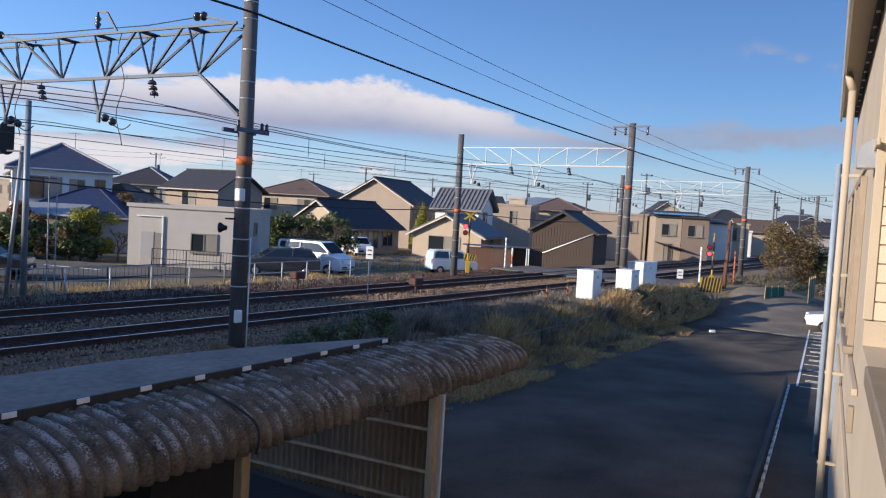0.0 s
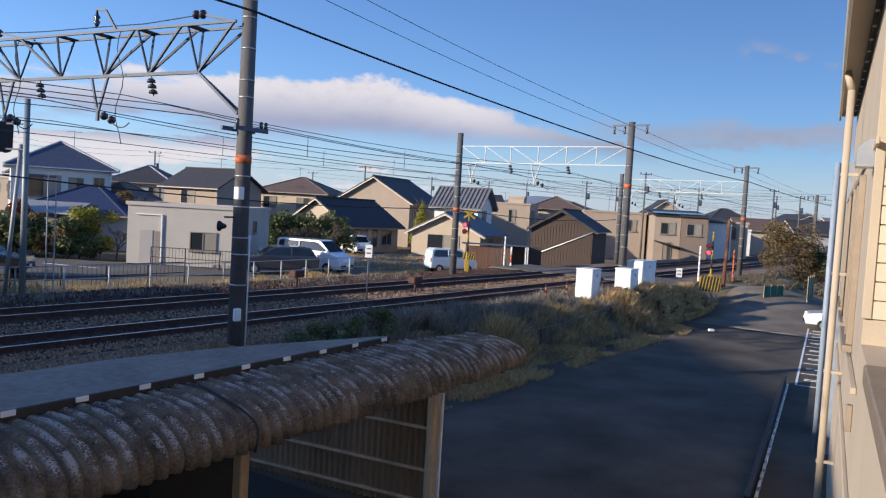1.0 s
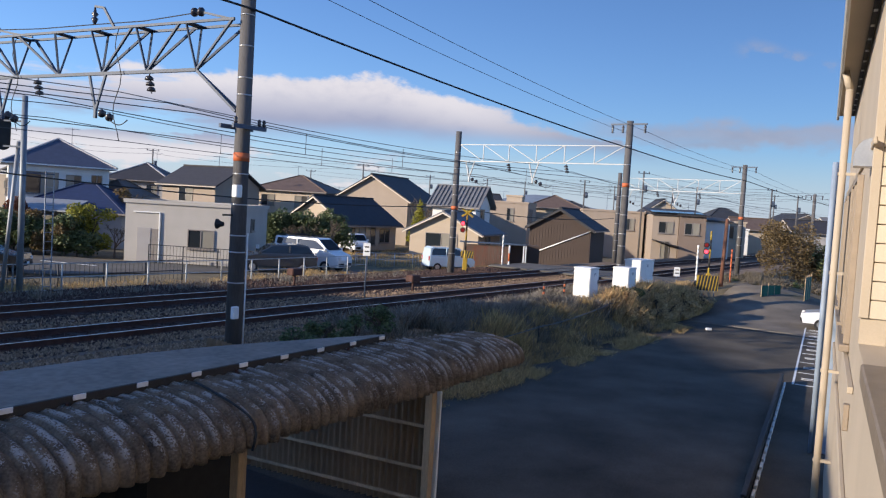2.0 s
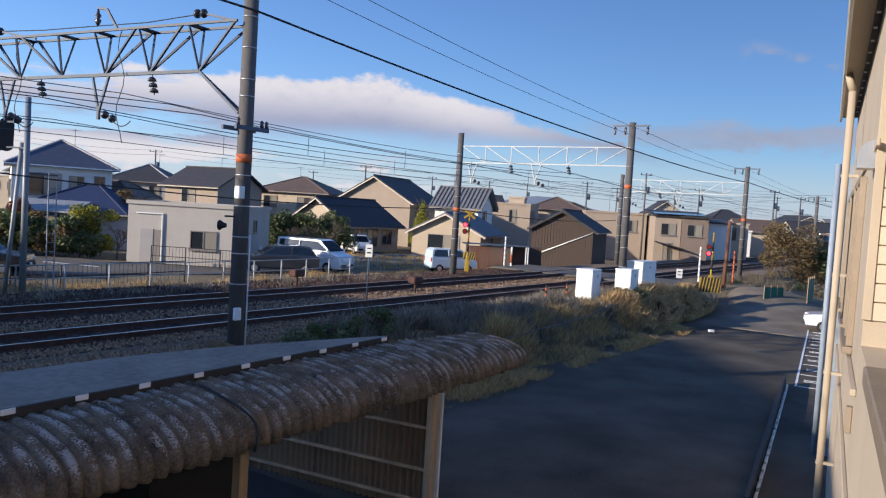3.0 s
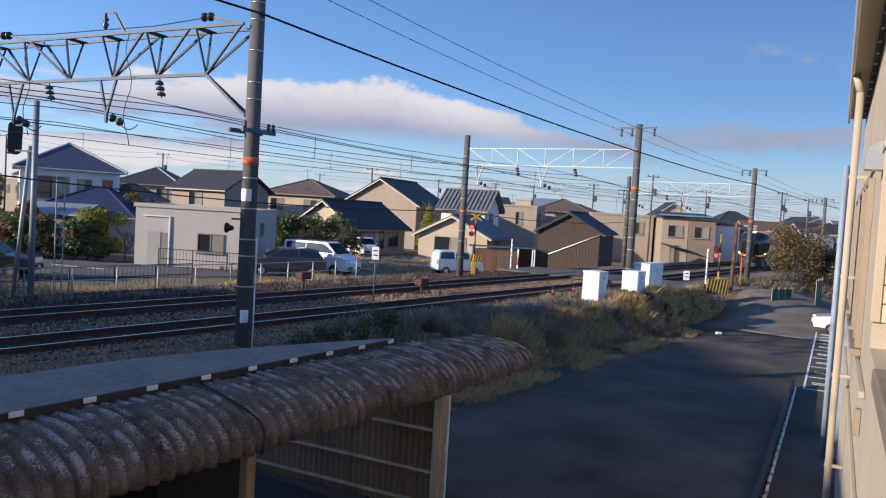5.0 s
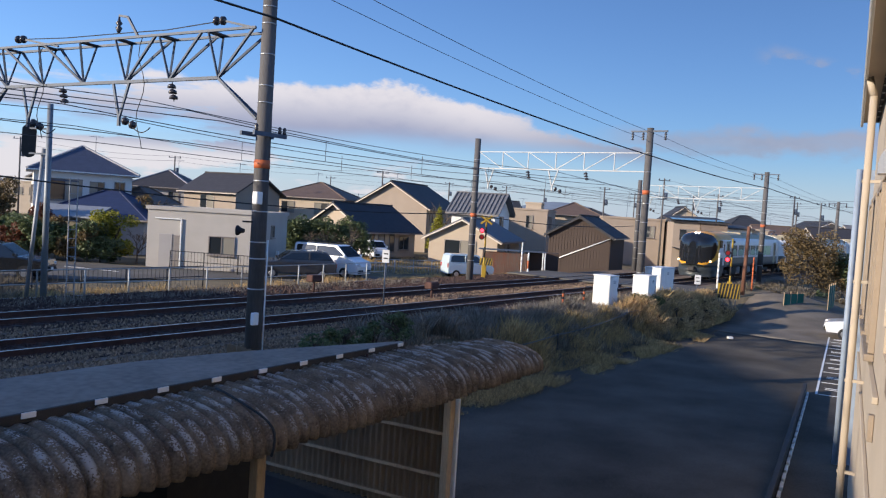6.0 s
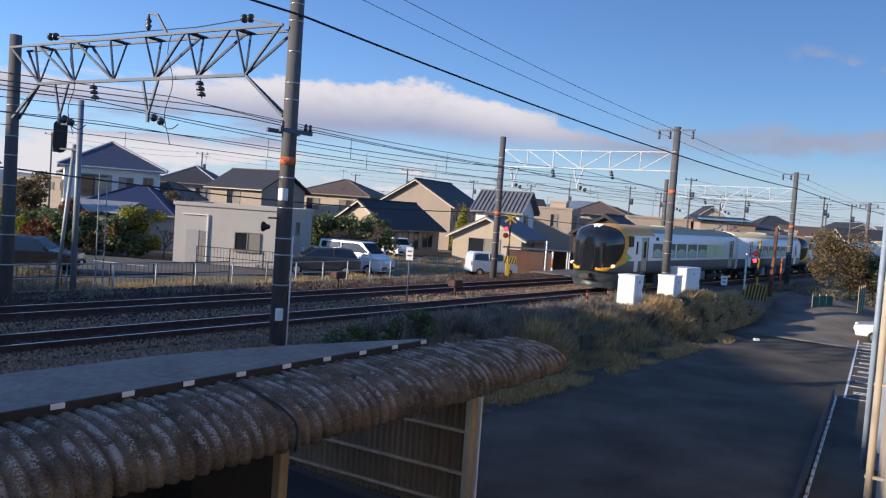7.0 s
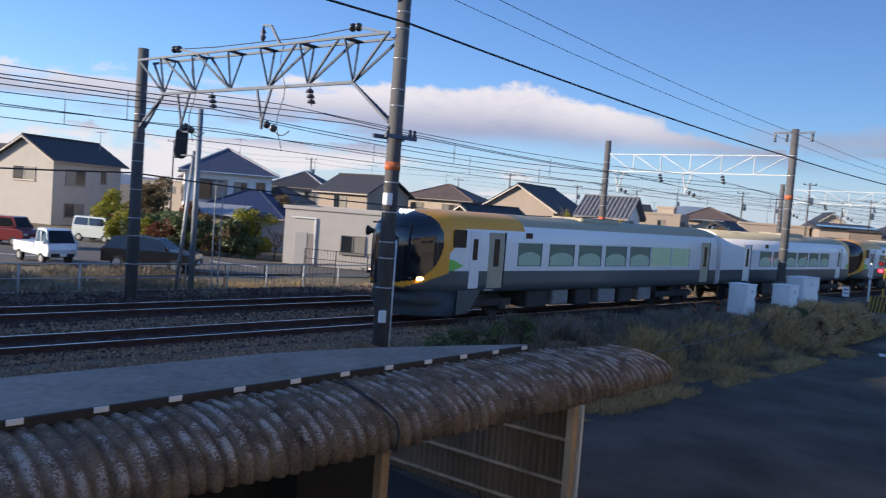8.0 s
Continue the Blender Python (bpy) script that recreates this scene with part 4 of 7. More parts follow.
house(-32.6, 58.0, 30, 7.0, 8.0, 5.8, 8.0, "hip", W_WHITE, R_SLATEBLUE, "white two-storey house with blue-grey hipped roof", [("f", 1.0, 3.5, 2.4, 1.7), ("f", 3.9, 4.2, 1.1, 0.9), ("f", 5.7, 4.3, 0.8, 0.9), ("l", 1.0, 3.2, 2.0, 1.4), ("l", 5.2, 3.2, 1.6, 1.4)])
low_blue = house(-30.1, 54.4, 0, 7.6, 6.6, 2.5, 4.5, "hip", W_GREY, R_BLUE, "low grey house with blue hipped roof", [("f", 1.2, 0.7, 1.8, 1.4), ("f", 4.2, 0.7, 1.8, 1.4)])
bm = B()
prism(bm, [(0, 0), (0.1, 0), (2.7, 0.75), (2.7, 0.83), (0, 0.1)], 0, 4.4, m=pose(0.6, -2.2, 2.45) @ Matrix(((0, 1, 0, 0), (1, 0, 0, 0), (0, 0, 1, 0), (0, 0, 0, 1))))
part("canopy", bm, GALV, low_blue, "pale grey sheet canopy over the porch")
for x in (0.75, 4.85):
    bm = B()
    rod(bm, (x, -2.1, 0), (x, -2.1, 2.45), 0.05, seg=8)
    part("canopy_post", bm, WHITE, low_blue)
house(-28.6, 62.5, -4, 3.2, 4.5, 3.7, 5.0, "hip", W_GREY, R_BROWN, "small house with dark hipped roof behind trees")
house(-37.2, 85.0, 5, 7.0, 8.0, 5.3, 7.4, "hip", W_GREY, R_DARK, "grey house with dark hipped roof", [("f", 4.5, 3.6, 1.2, 1.3)])
house(-28.6, 79.0, -24, 6.8, 7.0, 5.2, 7.0, "side", W_TAUPE, R_DARK, "tan house with dark brown gable roof", [("f", 2.2, 3.4, 1.8, 1.4), ("r", 2.6, 3.4, 1.0, 1.3)])
house(-21.5, 88.0, -10, 8.4, 8.0, 5.2, 7.1, "hip", W_BEIGE, R_BROWN, "cream house with brown hipped roof", [("f", 1.0, 3.4, 1.6, 1.3), ("f", 5.0, 3.4, 1.6, 1.3)])
house(-11.6, 86.0, -21, 8.6, 9.0, 4.9, 7.4, "front", W_TAUPE, R_DARK, "taupe two-storey house with dark gable roof", [("f", 3.4, 3.0, 1.5, 1.5), ("r", 0.8, 3.0, 1.0, 1.3), ("r", 3.2, 2.7, 1.2, 1.7), ("r", 0.8, 0.6, 1.4, 1.4)])
house(-14.0, 71.0, -34, 6.9, 7.4, 2.5, 4.6, "front", W_CREAM, R_NAVY, "low cream house with navy gable roof", [("r", 0.8, 0.9, 1.2, 1.2), ("r", 2.8, 0.5, 1.5, 1.7), ("r", 4.9, 0.7, 1.5, 1.3)])
ribbed = house(-0.8, 77.0, -18, 4.5, 5.6, 4.7, 6.5, "side", W_WHITE, R_GREY, "white house with grey ribbed tile roof", [("r", 1.6, 3.2, 1.6, 1.2)])
for k in range(14):
    for sgn in (-1, 1):
        bm = B()
        beam(bm, (-0.45 + 0.42 * k, 2.8, 6.72), (-0.45 + 0.42 * k, 2.8 + sgn * 3.28, 6.72 - 0.643 * 3.28), 0.13, 0.09)
        part("roof_rib", bm, R_GREY, ribbed)
house(-2.6, 68.5, -20, 6.4, 7.0, 2.3, 3.9, "front", W_CREAM, R_GREY, "cream single-storey house with grey tile roof", [("f", 1.5, 0.5, 3.0, 1.6), ("r", 2.0, 0.8, 1.6, 1.2)])
house(5.2, 95.0, -14, 5.6, 8.0, 5.4, 5.6, "flat", W_TAUPE, R_DARK, "brown flat-roofed two-storey house", [("f", 3.0, 3.2, 0.9, 1.6), ("r", 0.8, 3.2, 0.6, 1.6), ("r", 2.2, 3.2, 0.6, 1.6), ("r", 3.6, 3.2, 0.6, 1.6)])
house(8.4, 99.0, -14, 2.0, 2.2, 6.3, 6.4, "flat", W_SHADE, R_DARK, "small brown rooftop stair house")
house(11.8, 104.0, -8, 7.0, 7.0, 5.2, 7.0, "hip", W_SHADE, R_BROWN, "tan house with brown hipped roof")
barn = house(7.7, 65.5, -20, 5.2, 8.0, 3.25, 4.75, "front", W_BARN, R_NAVY, "dark brown boarded barn with blue-grey roof", over=0.35, name="barn", verge=R_DARK)
# bar stands in for a pale eave line, slanted to fit the camera's view
bm = B()
rod(bm, (0.5, -0.07, 1.0), (5.2, -0.07, 3.1), 0.05, seg=8)
part("drain_pipe", bm, WHITE, barn, "white slanting bar fitted to the camera's view")
for k in range(21):
    bm = B()
    x = 0.12 + 0.248 * k
    box(bm, x - 0.02, -0.03, 0.0, x + 0.02, -0.002, 3.2 + 1.45 * (1 - abs(x - 2.6) / 2.6))
    part("batten", bm, W_BARN, barn)
house(15.8, 85.0, -8, 6.6, 8.0, 5.0, 5.3, "flat", W_TAUPE, R_DARK, "beige flat-roofed house with dark roof edge", [("f", 4.6, 3.1, 1.0, 1.3)])
sol = house(21.9, 79.0, -8, 2.6, 8.0, 5.0, 5.6, "shed", W_TAUPE, R_DARK, "pale tan house front with solar panels above", [("f", 0.6, 3.1, 1.5, 1.2), ("f", 0.9, 0.4, 0.9, 1.9)], over=0.3)
house(24.5, 78.4, -8, 2.6, 8.0, 5.0, 5.6, "shed", W_BROWN, R_DARK, "brown-clad house half with solar panels above", [("f", 0.5, 3.1, 1.5, 1.2)], over=0.3)
for k in range(9):
    bm = B()
    box(bm, -0.2 + 0.58 * k, -0.2, 5.24, 0.33 + 0.58 * k, 2.4, 5.28, m=pose(0, 0, 0, 4.3))
    part("solar_panel", bm, PANE, sol, "dark blue solar panel")
bm = B()
prism(bm, [(0, 2.35), (2.8, 1.75), (2.8, 1.85), (0, 2.45)], -1.4, 0.0)
part("porch_roof", bm, R_DARK, sol, "dark sloping porch roof")
house(28.2, 84.0, -8, 3.4, 7.0, 4.6, 5.0, "shed", W_WHITE, R_DARK, "narrow white two-storey house with dark roof", over=0.3)
house(31.8, 86.0, -8, 2.4, 6.0, 4.6, 4.7, "flat", W_SHADE, R_DARK, "narrow tan house with balcony", [("f", 0.5, 2.8, 1.3, 1.5)])
house(37.0, 100.0, -6, 3.2, 7.0, 3.8, 4.1, "flat", W_WHITE, R_DARK, "pale flat-roofed building far off")
house(42.0, 108.0, -6, 5.0, 7.0, 4.0, 5.4, "side", W_SHADE, R_BROWN, "brown-roofed house far off")
house(51.0, 110.0, -6, 7.0, 8.0, 4.0, 5.6, "side", W_GREY, R_DARK, "grey house with dark roof far off")
house(-54.6, 63.2, -10, 6.9, 8.2, 6.0, 7.9, "front", W_OFF, R_DARK, "off-white two-storey house with dark gable roof", [("f", 2.0, 3.9, 2.8, 1.3), ("r", 1.4, 3.7, 2.3, 1.5), ("r", 5.6, 4.0, 0.7, 1.2), ("r", 1.4, 0.7, 2.3, 1.3)])
house(-65.0, 67.0, -14, 7.0, 8.0, 5.2, 7.2, "side", W_GREY, R_DARK, "grey house with dark roof at the street end")


# ---- relay cabinets beside the track ----
def cabinet(s, n, w, d, h, label, turn=0):
    root = thing("relay_cabinet", along(s, n, ground_height(s, n) - 0.05, turn), label, "cabinet", "relay cabinets")
    bm = B()
    box(bm, -w / 2, -d / 2, 0, w / 2, d / 2, 0.12)
    part("plinth", bm, W_GREY, root, "concrete plinth")
    bm = B()
    box(bm, -w / 2 + 0.03, -d / 2 + 0.03, 0.12, w / 2 - 0.03, d / 2 - 0.03, h, 0.02)
    part("body", bm, WHITE, root)
    bm = B()
    box(bm, -w / 2, -d / 2, h, w / 2, d / 2, h + 0.06, 0.02)
    part("lid", bm, WHITE, root)
    bm = B()
    box(bm, -w / 2 + 0.08, -d / 2 + 0.012, 0.2, w / 2 - 0.08, -d / 2 + 0.032, h - 0.07, 0.006)
    door = part("door", bm, WHITE, root, "white cabinet door")
    bm = B()
    box(bm, w / 2 - 0.18, -d / 2 - 0.01, h * 0.55, w / 2 - 0.14, -d / 2 + 0.014, h * 0.68, 0.004)
    part("handle", bm, GALV_DARK, door, "dark door handle")
    bm = B()
    for k in range(4):
        box(bm, -0.1, -d / 2 + 0.006, h - 0.3 + 0.035 * k, 0.1, -d / 2 + 0.0125, h - 0.285 + 0.035 * k)
    part("vent", bm, GALV_DARK, door, "louvred vent")
    bm = B()
    box(bm, -w / 2 + 0.014, -d / 2 + 0.09, 0.2, -w / 2 + 0.032, d / 2 - 0.09, h - 0.07, 0.006)
    part("side_panel", bm, WHITE, root)
    return root


cabinet(32.0, 14.2, 1.0, 0.85, 1.52, "white metal relay cabinet on a plinth")
cabinet(35.3, 13.7, 1.05, 0.85, 1.48, "white metal relay cabinet with open vents")
cabinet(38.3, 14.1, 2.0, 0.9, 1.76, "large white double-door relay cabinet")


# ---- plants ----
LEAF = material("evergreen leaf", (0.12, 0.15, 0.06), 0.55, vary=0.3, scale=8, fine=30, bump=0, per_piece=0.45)
LEAF_YELLOW = material("yellow green leaf", (0.28, 0.27, 0.035), 0.6, vary=0.25, scale=8, fine=30, bump=0, per_piece=0.35)
LEAF_OLIVE = material("autumn olive leaf", (0.18, 0.125, 0.055), 0.7, vary=0.3, scale=6, fine=30, bump=0, per_piece=0.4)
LEAF_RED = material("reddish leaf", (0.17, 0.06, 0.03), 0.6, vary=0.3, scale=6, fine=30, bump=0, per_piece=0.4)
GRASS_DRY = material("dry tan grass", (0.56, 0.40, 0.19), 0.9, vary=0.25, scale=4, fine=30, bump=0, per_piece=0.4)
GRASS_GREEN = material("dull brown green weeds", (0.235, 0.195, 0.14), 0.9, vary=0.3, scale=4, fine=30, bump=0, per_piece=0.4)
GRASS_GREY = material("withered grey stems", (0.27, 0.235, 0.19), 0.95, vary=0.3, scale=4, fine=30, bump=0, per_piece=0.4)
# Brighter copy of the dry grass; sunlight on the bank is put into its gold.
GRASS_SUNLIT = material("dry weeds toned as sunlit", (0.62, 0.44, 0.23), 0.9, vary=0.25, scale=4, fine=30, bump=0, per_piece=0.4)
BARK = material("grey brown bark", (0.10, 0.075, 0.055), 0.95, vary=0.3, scale=6, fine=40, bump=0.01)
STONE = material("ballast stone", (0.29, 0.20, 0.128), 0.95, vary=0.3, scale=10, fine=60, bump=0.003, per_piece=0.5)

for m, k in ((LEAF, 0.25), (LEAF_YELLOW, 0.4), (LEAF_OLIVE, 0.3), (LEAF_RED, 0.3), (GRASS_DRY, 0.42), (GRASS_GREEN, 0.35), (GRASS_GREY, 0.3), (GRASS_SUNLIT, 0.45)):
    translucent(m, k)
STONE_RUST = material("rusty ballast stone", (0.075, 0.046, 0.038), 0.95, vary=0.3, scale=10, fine=60, bump=0.003, per_piece=0.45)


def leaves(rng, blobs, count, size, flat=0.6):
    """Small crossed leaves scattered through uneven clumps: blobs of (x, y, z, rx, ry, rz)."""
    vs, fs = [], []
    total = sum(b[3] * b[4] * b[5] for b in blobs)
    for x, y, z, rx, ry, rz in blobs:
        for _ in range(max(6, int(count * rx * ry * rz / total))):
            d = Vector((rng.gauss(0, 1), rng.gauss(0, 1), rng.gauss(0, 1))).normalized()
            r = rng.random() ** 0.28 * (0.85 + 0.3 * noise.noise((d.x * 2 + x, d.y * 2 + y, d.z * 2)))
            c = Vector((x + d.x * rx * r, y + d.y * ry * r, z + d.z * rz * r))
            a = Vector((rng.gauss(0, 1), rng.gauss(0, 1), rng.gauss(0, flat))).normalized()
            b = a.cross(Vector((rng.gauss(0, 1), rng.gauss(0, 1), rng.gauss(0, 1)))).normalized()
            s = size * rng.uniform(0.6, 1.3)
            k = len(vs)
            vs += [c - a * s, c + b * s * 0.5, c + a * s, c - b * s * 0.5]
            fs.append((k, k + 1, k + 2, k + 3))
    me = bpy.data.meshes.new("leaves")
    me.from_pydata(vs, [], fs)
    return me


def mesh_part(name, me, mat, parent=None, label=""):
    me.materials.append(mat)
    ob = new(name, me)
    if parent is not None:
        ob.parent = parent
    if label:
        ob["label"] = label
    return ob


def branch(bm, rng, p, d, length, r, depth):
    q = p + d * length
    rod(bm, p, q, r, r * 0.65, 6)
    if depth:
        for _ in range(3):
            nd = (d + Vector((rng.gauss(0, 0.5), rng.gauss(0, 0.5), rng.gauss(0.1, 0.3)))).normalized()
            branch(bm, rng, p.lerp(q, rng.uniform(0.6, 1.0)), nd, length * rng.uniform(0.55, 0.8), r * 0.6, depth - 1)


def shrub(x, y, blobs, count, size, mat, label, base=None, name="shrub", trunk=0.5, seed=1, bare=0):
    rng = random.Random(seed)
    base = FAR if base is None else base
    root = thing(name, pose(x, y, base), label, name.replace("_", " "))
    bm = B()
    branch(bm, rng, Vector((0, 0, 0)), Vector((0.05, 0, 1)), max(0.25, trunk), 0.05 + 0.02 * trunk, 3 if not bare else bare)
    part("trunk", bm, BARK, root, "grey brown trunk and limbs")
    if count:
        mesh_part("crown", leaves(rng, blobs, count, size), mat, root)
    return root


def lumps(seed, n, w, d, h, r):
    rng = random.Random(seed)
    return [(rng.uniform(-w, w), rng.uniform(-d, d), rng.uniform(0.3, 1.0) * h, r * rng.uniform(0.7, 1.2), r * rng.uniform(0.7, 1.2), r * rng.uniform(0.6, 1.1)) for _ in range(n)]


# garden hedge along the street
for k, (x, y, h, mat, lab) in enumerate((
        (-33.5, 49.2, 2.3, LEAF_YELLOW, "yellow-green garden shrub by the street"), (-31.3, 50.5, 3.4, LEAF_OLIVE, "tall olive garden shrub by the street"),
        (-30.2, 48.6, 2.0, LEAF, "dense dark evergreen shrub in the garden hedge"), (-28.4, 48.0, 2.2, LEAF, "dense dark evergreen shrub in the garden hedge"),
        (-27.0, 48.6, 2.9, LEAF_RED, "reddish evergreen shrub in the garden hedge"), (-26.0, 47.6, 1.9, LEAF, "dense dark evergreen shrub in the garden hedge"),
        (-24.4, 47.4, 2.1, LEAF, "dense dark evergreen shrub in the garden hedge"), (-22.9, 47.2, 2.4, LEAF, "dense dark evergreen shrub in the garden hedge"),
        (-21.6, 47.4, 2.9, LEAF_YELLOW, "bright yellow-green shrub beside the white building"), (-33.7, 50.3, 4.2, LEAF_YELLOW, "tall yellow-green garden shrub by the street"), (-31.0, 50.9, 4.5, LEAF_OLIVE, "tall olive garden shrub by the street"), (-21.9, 46.6, 1.6, LEAF, "dense dark evergreen shrub in the garden hedge"))):
    shrub(x, y, lumps(k + 3, 13, 0.85, 0.55, h, 0.72), 4200, 0.10, mat, lab, trunk=h * 0.35, seed=k)
for k, (x, y) in enumerate(((-29.3, 47.4), (-27.4, 46.9), (-25.1, 46.4), (-23.6, 46.2), (-31.2, 48.0), (-22.4, 46.0), (-28.2, 46.2), (-26.6, 45.9), (-25.9, 46.9), (-24.4, 46.0), (-23.0, 45.7), (-29.8, 46.6), (-27.0, 45.6), (-25.2, 45.4), (-30.6, 47.0))):
    shrub(x, y, lumps(k + 50, 12, 0.9, 0.4, 1.9 + 0.25 * (k % 3), 0.62), 4200, 0.10, (LEAF, LEAF, LEAF_OLIVE, LEAF, LEAF_RED, LEAF, LEAF_YELLOW, LEAF)[k % 8], "dense leafy hedge shrub along the street", trunk=0.6, seed=k + 300)
shrub(-19.8, 47.0, [], 0, 0.1, LEAF, "bare reddish twiggy bush beside the white building", trunk=1.0, seed=31, bare=5)
# hedge behind the van
for k in range(6):
    shrub(-13.0 + 1.1 * k, 58.0 + 0.3 * k, lumps(20 + k, 12, 0.6, 0.5, 3.1, 0.75), 3600, 0.10, LEAF, "dark clipped evergreen hedge plant", trunk=0.9, seed=40 + k)
for k, x in enumerate((-10.9, -9.3, -7.9)):
    shrub(x, 55.5, [], 0, 0.1, LEAF, "bare leafless tree before the hedge", trunk=1.2, seed=60 + k, bare=5, name="bare_tree")
shrub(-2.2, 82.0, [(0, 0, 0.8 + 0.55 * k, 1.5 - 0.17 * k, 1.5 - 0.17 * k, 0.6) for k in range(8)], 4600, 0.12, LEAF_YELLOW, "bright yellow-green conical conifer", trunk=2.5, seed=71, name="conifer")
shrub(-23.5, 57.0, lumps(9, 7, 0.3, 0.3, 5.2, 0.5), 900, 0.09, LEAF_OLIVE, "thin half-bare garden tree", trunk=2.2, seed=72, name="tree")
# trees and garden past the crossing
shrub(25.2, 53.5, lumps(5, 18, 2.0, 1.2, 4.8, 1.15), 11000, 0.085, LEAF_OLIVE, "broad olive-brown autumn tree by the yard", base=0.3, trunk=1.9, seed=80, name="tree")
shrub(27.4, 53.5, lumps(6, 12, 1.4, 1.2, 3.3, 1.0), 6000, 0.09, LEAF, "dark green bush by the yard end", base=0.2, trunk=1.2, seed=81)
shrub(29.8, 54.0, lumps(7, 9, 1.4, 1.0, 2.6, 0.9), 4000, 0.09, LEAF, "dark green bush by the yard end", base=0.2, trunk=1.0, seed=82)
for k in range(7):
    shrub(19.6 + 1.05 * k, 51.0 - 0.2 * k, lumps(90 + k, 8, 0.5, 0.35, 1.0, 0.36), 1100, 0.07, GRASS_GREEN if k % 2 else LEAF, "low green garden plants in a bed", base=0.35, trunk=0.2, seed=90 + k, name="garden_plant")
# dark weeds beside the near track
for k, (s, n, h, sd) in enumerate(((14.3, 13.4, 0.8, 1), (15.2, 13.2, 1.0, 2), (16.6, 13.5, 1.25, 3), (13.4, 13.4, 0.6, 4), (33.4, 13.2, 0.7, 5), (34.2, 12.8, 0.6, 6))):
    p = T(s, n)
    shrub(p.x, p.y, lumps(100 + k, 8, 0.35, 0.35, h * 0.9, 0.24), 900, 0.055, LEAF, "dark green weed bush beside the track", base=ground_height(s, n), trunk=h * 0.45, seed=110 + k, name="weed_bush")


def grass(name, label, mat, area, count, h, seed, lean=0.35):
    """Blades in tufts over a stretch of the bank: area (s0, s1, n0, n1)."""
    rng = random.Random(seed)
    vs, fs = [], []
    s0, s1, n0, n1 = area
    for _ in range(count // 9):
        s, n = rng.uniform(s0, s1), rng.uniform(n0, n1)
        if noise.noise((s * 0.7, n * 0.7, seed)) < -0.12:
            continue
        k = 0.55 + 0.9 * max(0, noise.noise((s * 0.5, n * 0.8, seed + 4.0)) + 0.25)
        for _ in range(9):
            a, b = s + rng.gauss(0, 0.1), n + rng.gauss(0, 0.1)
            p = T(a, b, ground_height(a, b) - 0.02)
            hh = h * k * rng.uniform(0.5, 1.25)
            d = Vector((rng.gauss(0, lean), rng.gauss(0, lean), 1)) * hh
            w = Vector((rng.gauss(0, 1), rng.gauss(0, 1), 0)).normalized() * (0.006 + 0.014 * hh)
            i = len(vs)
            vs += [p - w, p + w, p + d * 0.6 + w * 0.7, p + d + Vector((rng.gauss(0, 0.1), rng.gauss(0, 0.1), -0.03)) * hh, p + d * 0.6 - w * 0.7]
            fs.append((i, i + 1, i + 2, i + 3, i + 4))
    me = bpy.data.meshes.new(name)
    me.from_pydata(vs, [], fs)
    return tagged(mesh_part(name, me, mat), label, "grass", kind="stuff")


grass("dry_grass", "tall dry tan grass on the railway bank", GRASS_DRY, (21, 44, 11.8, 13.4), 24000, 0.58, 1)
grass("golden_grass", "tall dry grass beside the relay cabinets, toned as sunlit", GRASS_SUNLIT, (31, 44, 11.9, 13.3), 22000, 0.62, 10, 0.3)
for k in range(26):
    rg = random.Random(200 + k)
    s, n = rg.uniform(32.5, 43.5), rg.uniform(11.9, 12.9)
    p = T(s, n)
    shrub(p.x, p.y, lumps(210 + k, 10, 0.5, 0.4, 0.6, 0.26), 750, 0.045, GRASS_SUNLIT, "dry weed bush on the bank, toned as sunlit", base=ground_height(s, n) - 0.02, trunk=0.35, seed=230 + k, name="dry_bush")
grass("weeds", "dull green weeds on the railway bank", GRASS_GREEN, (12, 35, 11.4, 14.2), 24000, 0.42, 2)
grass("withered_weeds", "withered grey-brown weeds along the ballast edge", GRASS_GREY, (17, 36, 12.6, 15.9), 34000, 0.5, 8, 0.45)
grass("short_grass", "short faded grass at the yard's edge", GRASS_DRY, (10, 36, 10.4, 12.8), 60000, 0.27, 3, 0.6)
grass("verge_grass", "sparse dry grass before the fence", GRASS_DRY, (8, 50, 26.2, 31.0), 26000, 0.35, 4)
grass("verge_weeds", "dull weeds on the far verge", GRASS_GREY, (-6, 34, 24.3, 30.5), 30000, 0.36, 5)
grass("street_weeds", "rough weeds between the fence and the street", GRASS_GREEN, (-24, 17, 28.5, 38.0), 40000, 0.5, 9, 0.5)
grass("field_grass", "dry yellow grass on open ground", GRASS_DRY, (36, 58, 33, 50), 24000, 0.25, 6)
grass("far_grass", "dull dry grass past the level crossing", GRASS_GREEN, (50, 66, 9.5, 14.5), 14000, 0.4, 7)


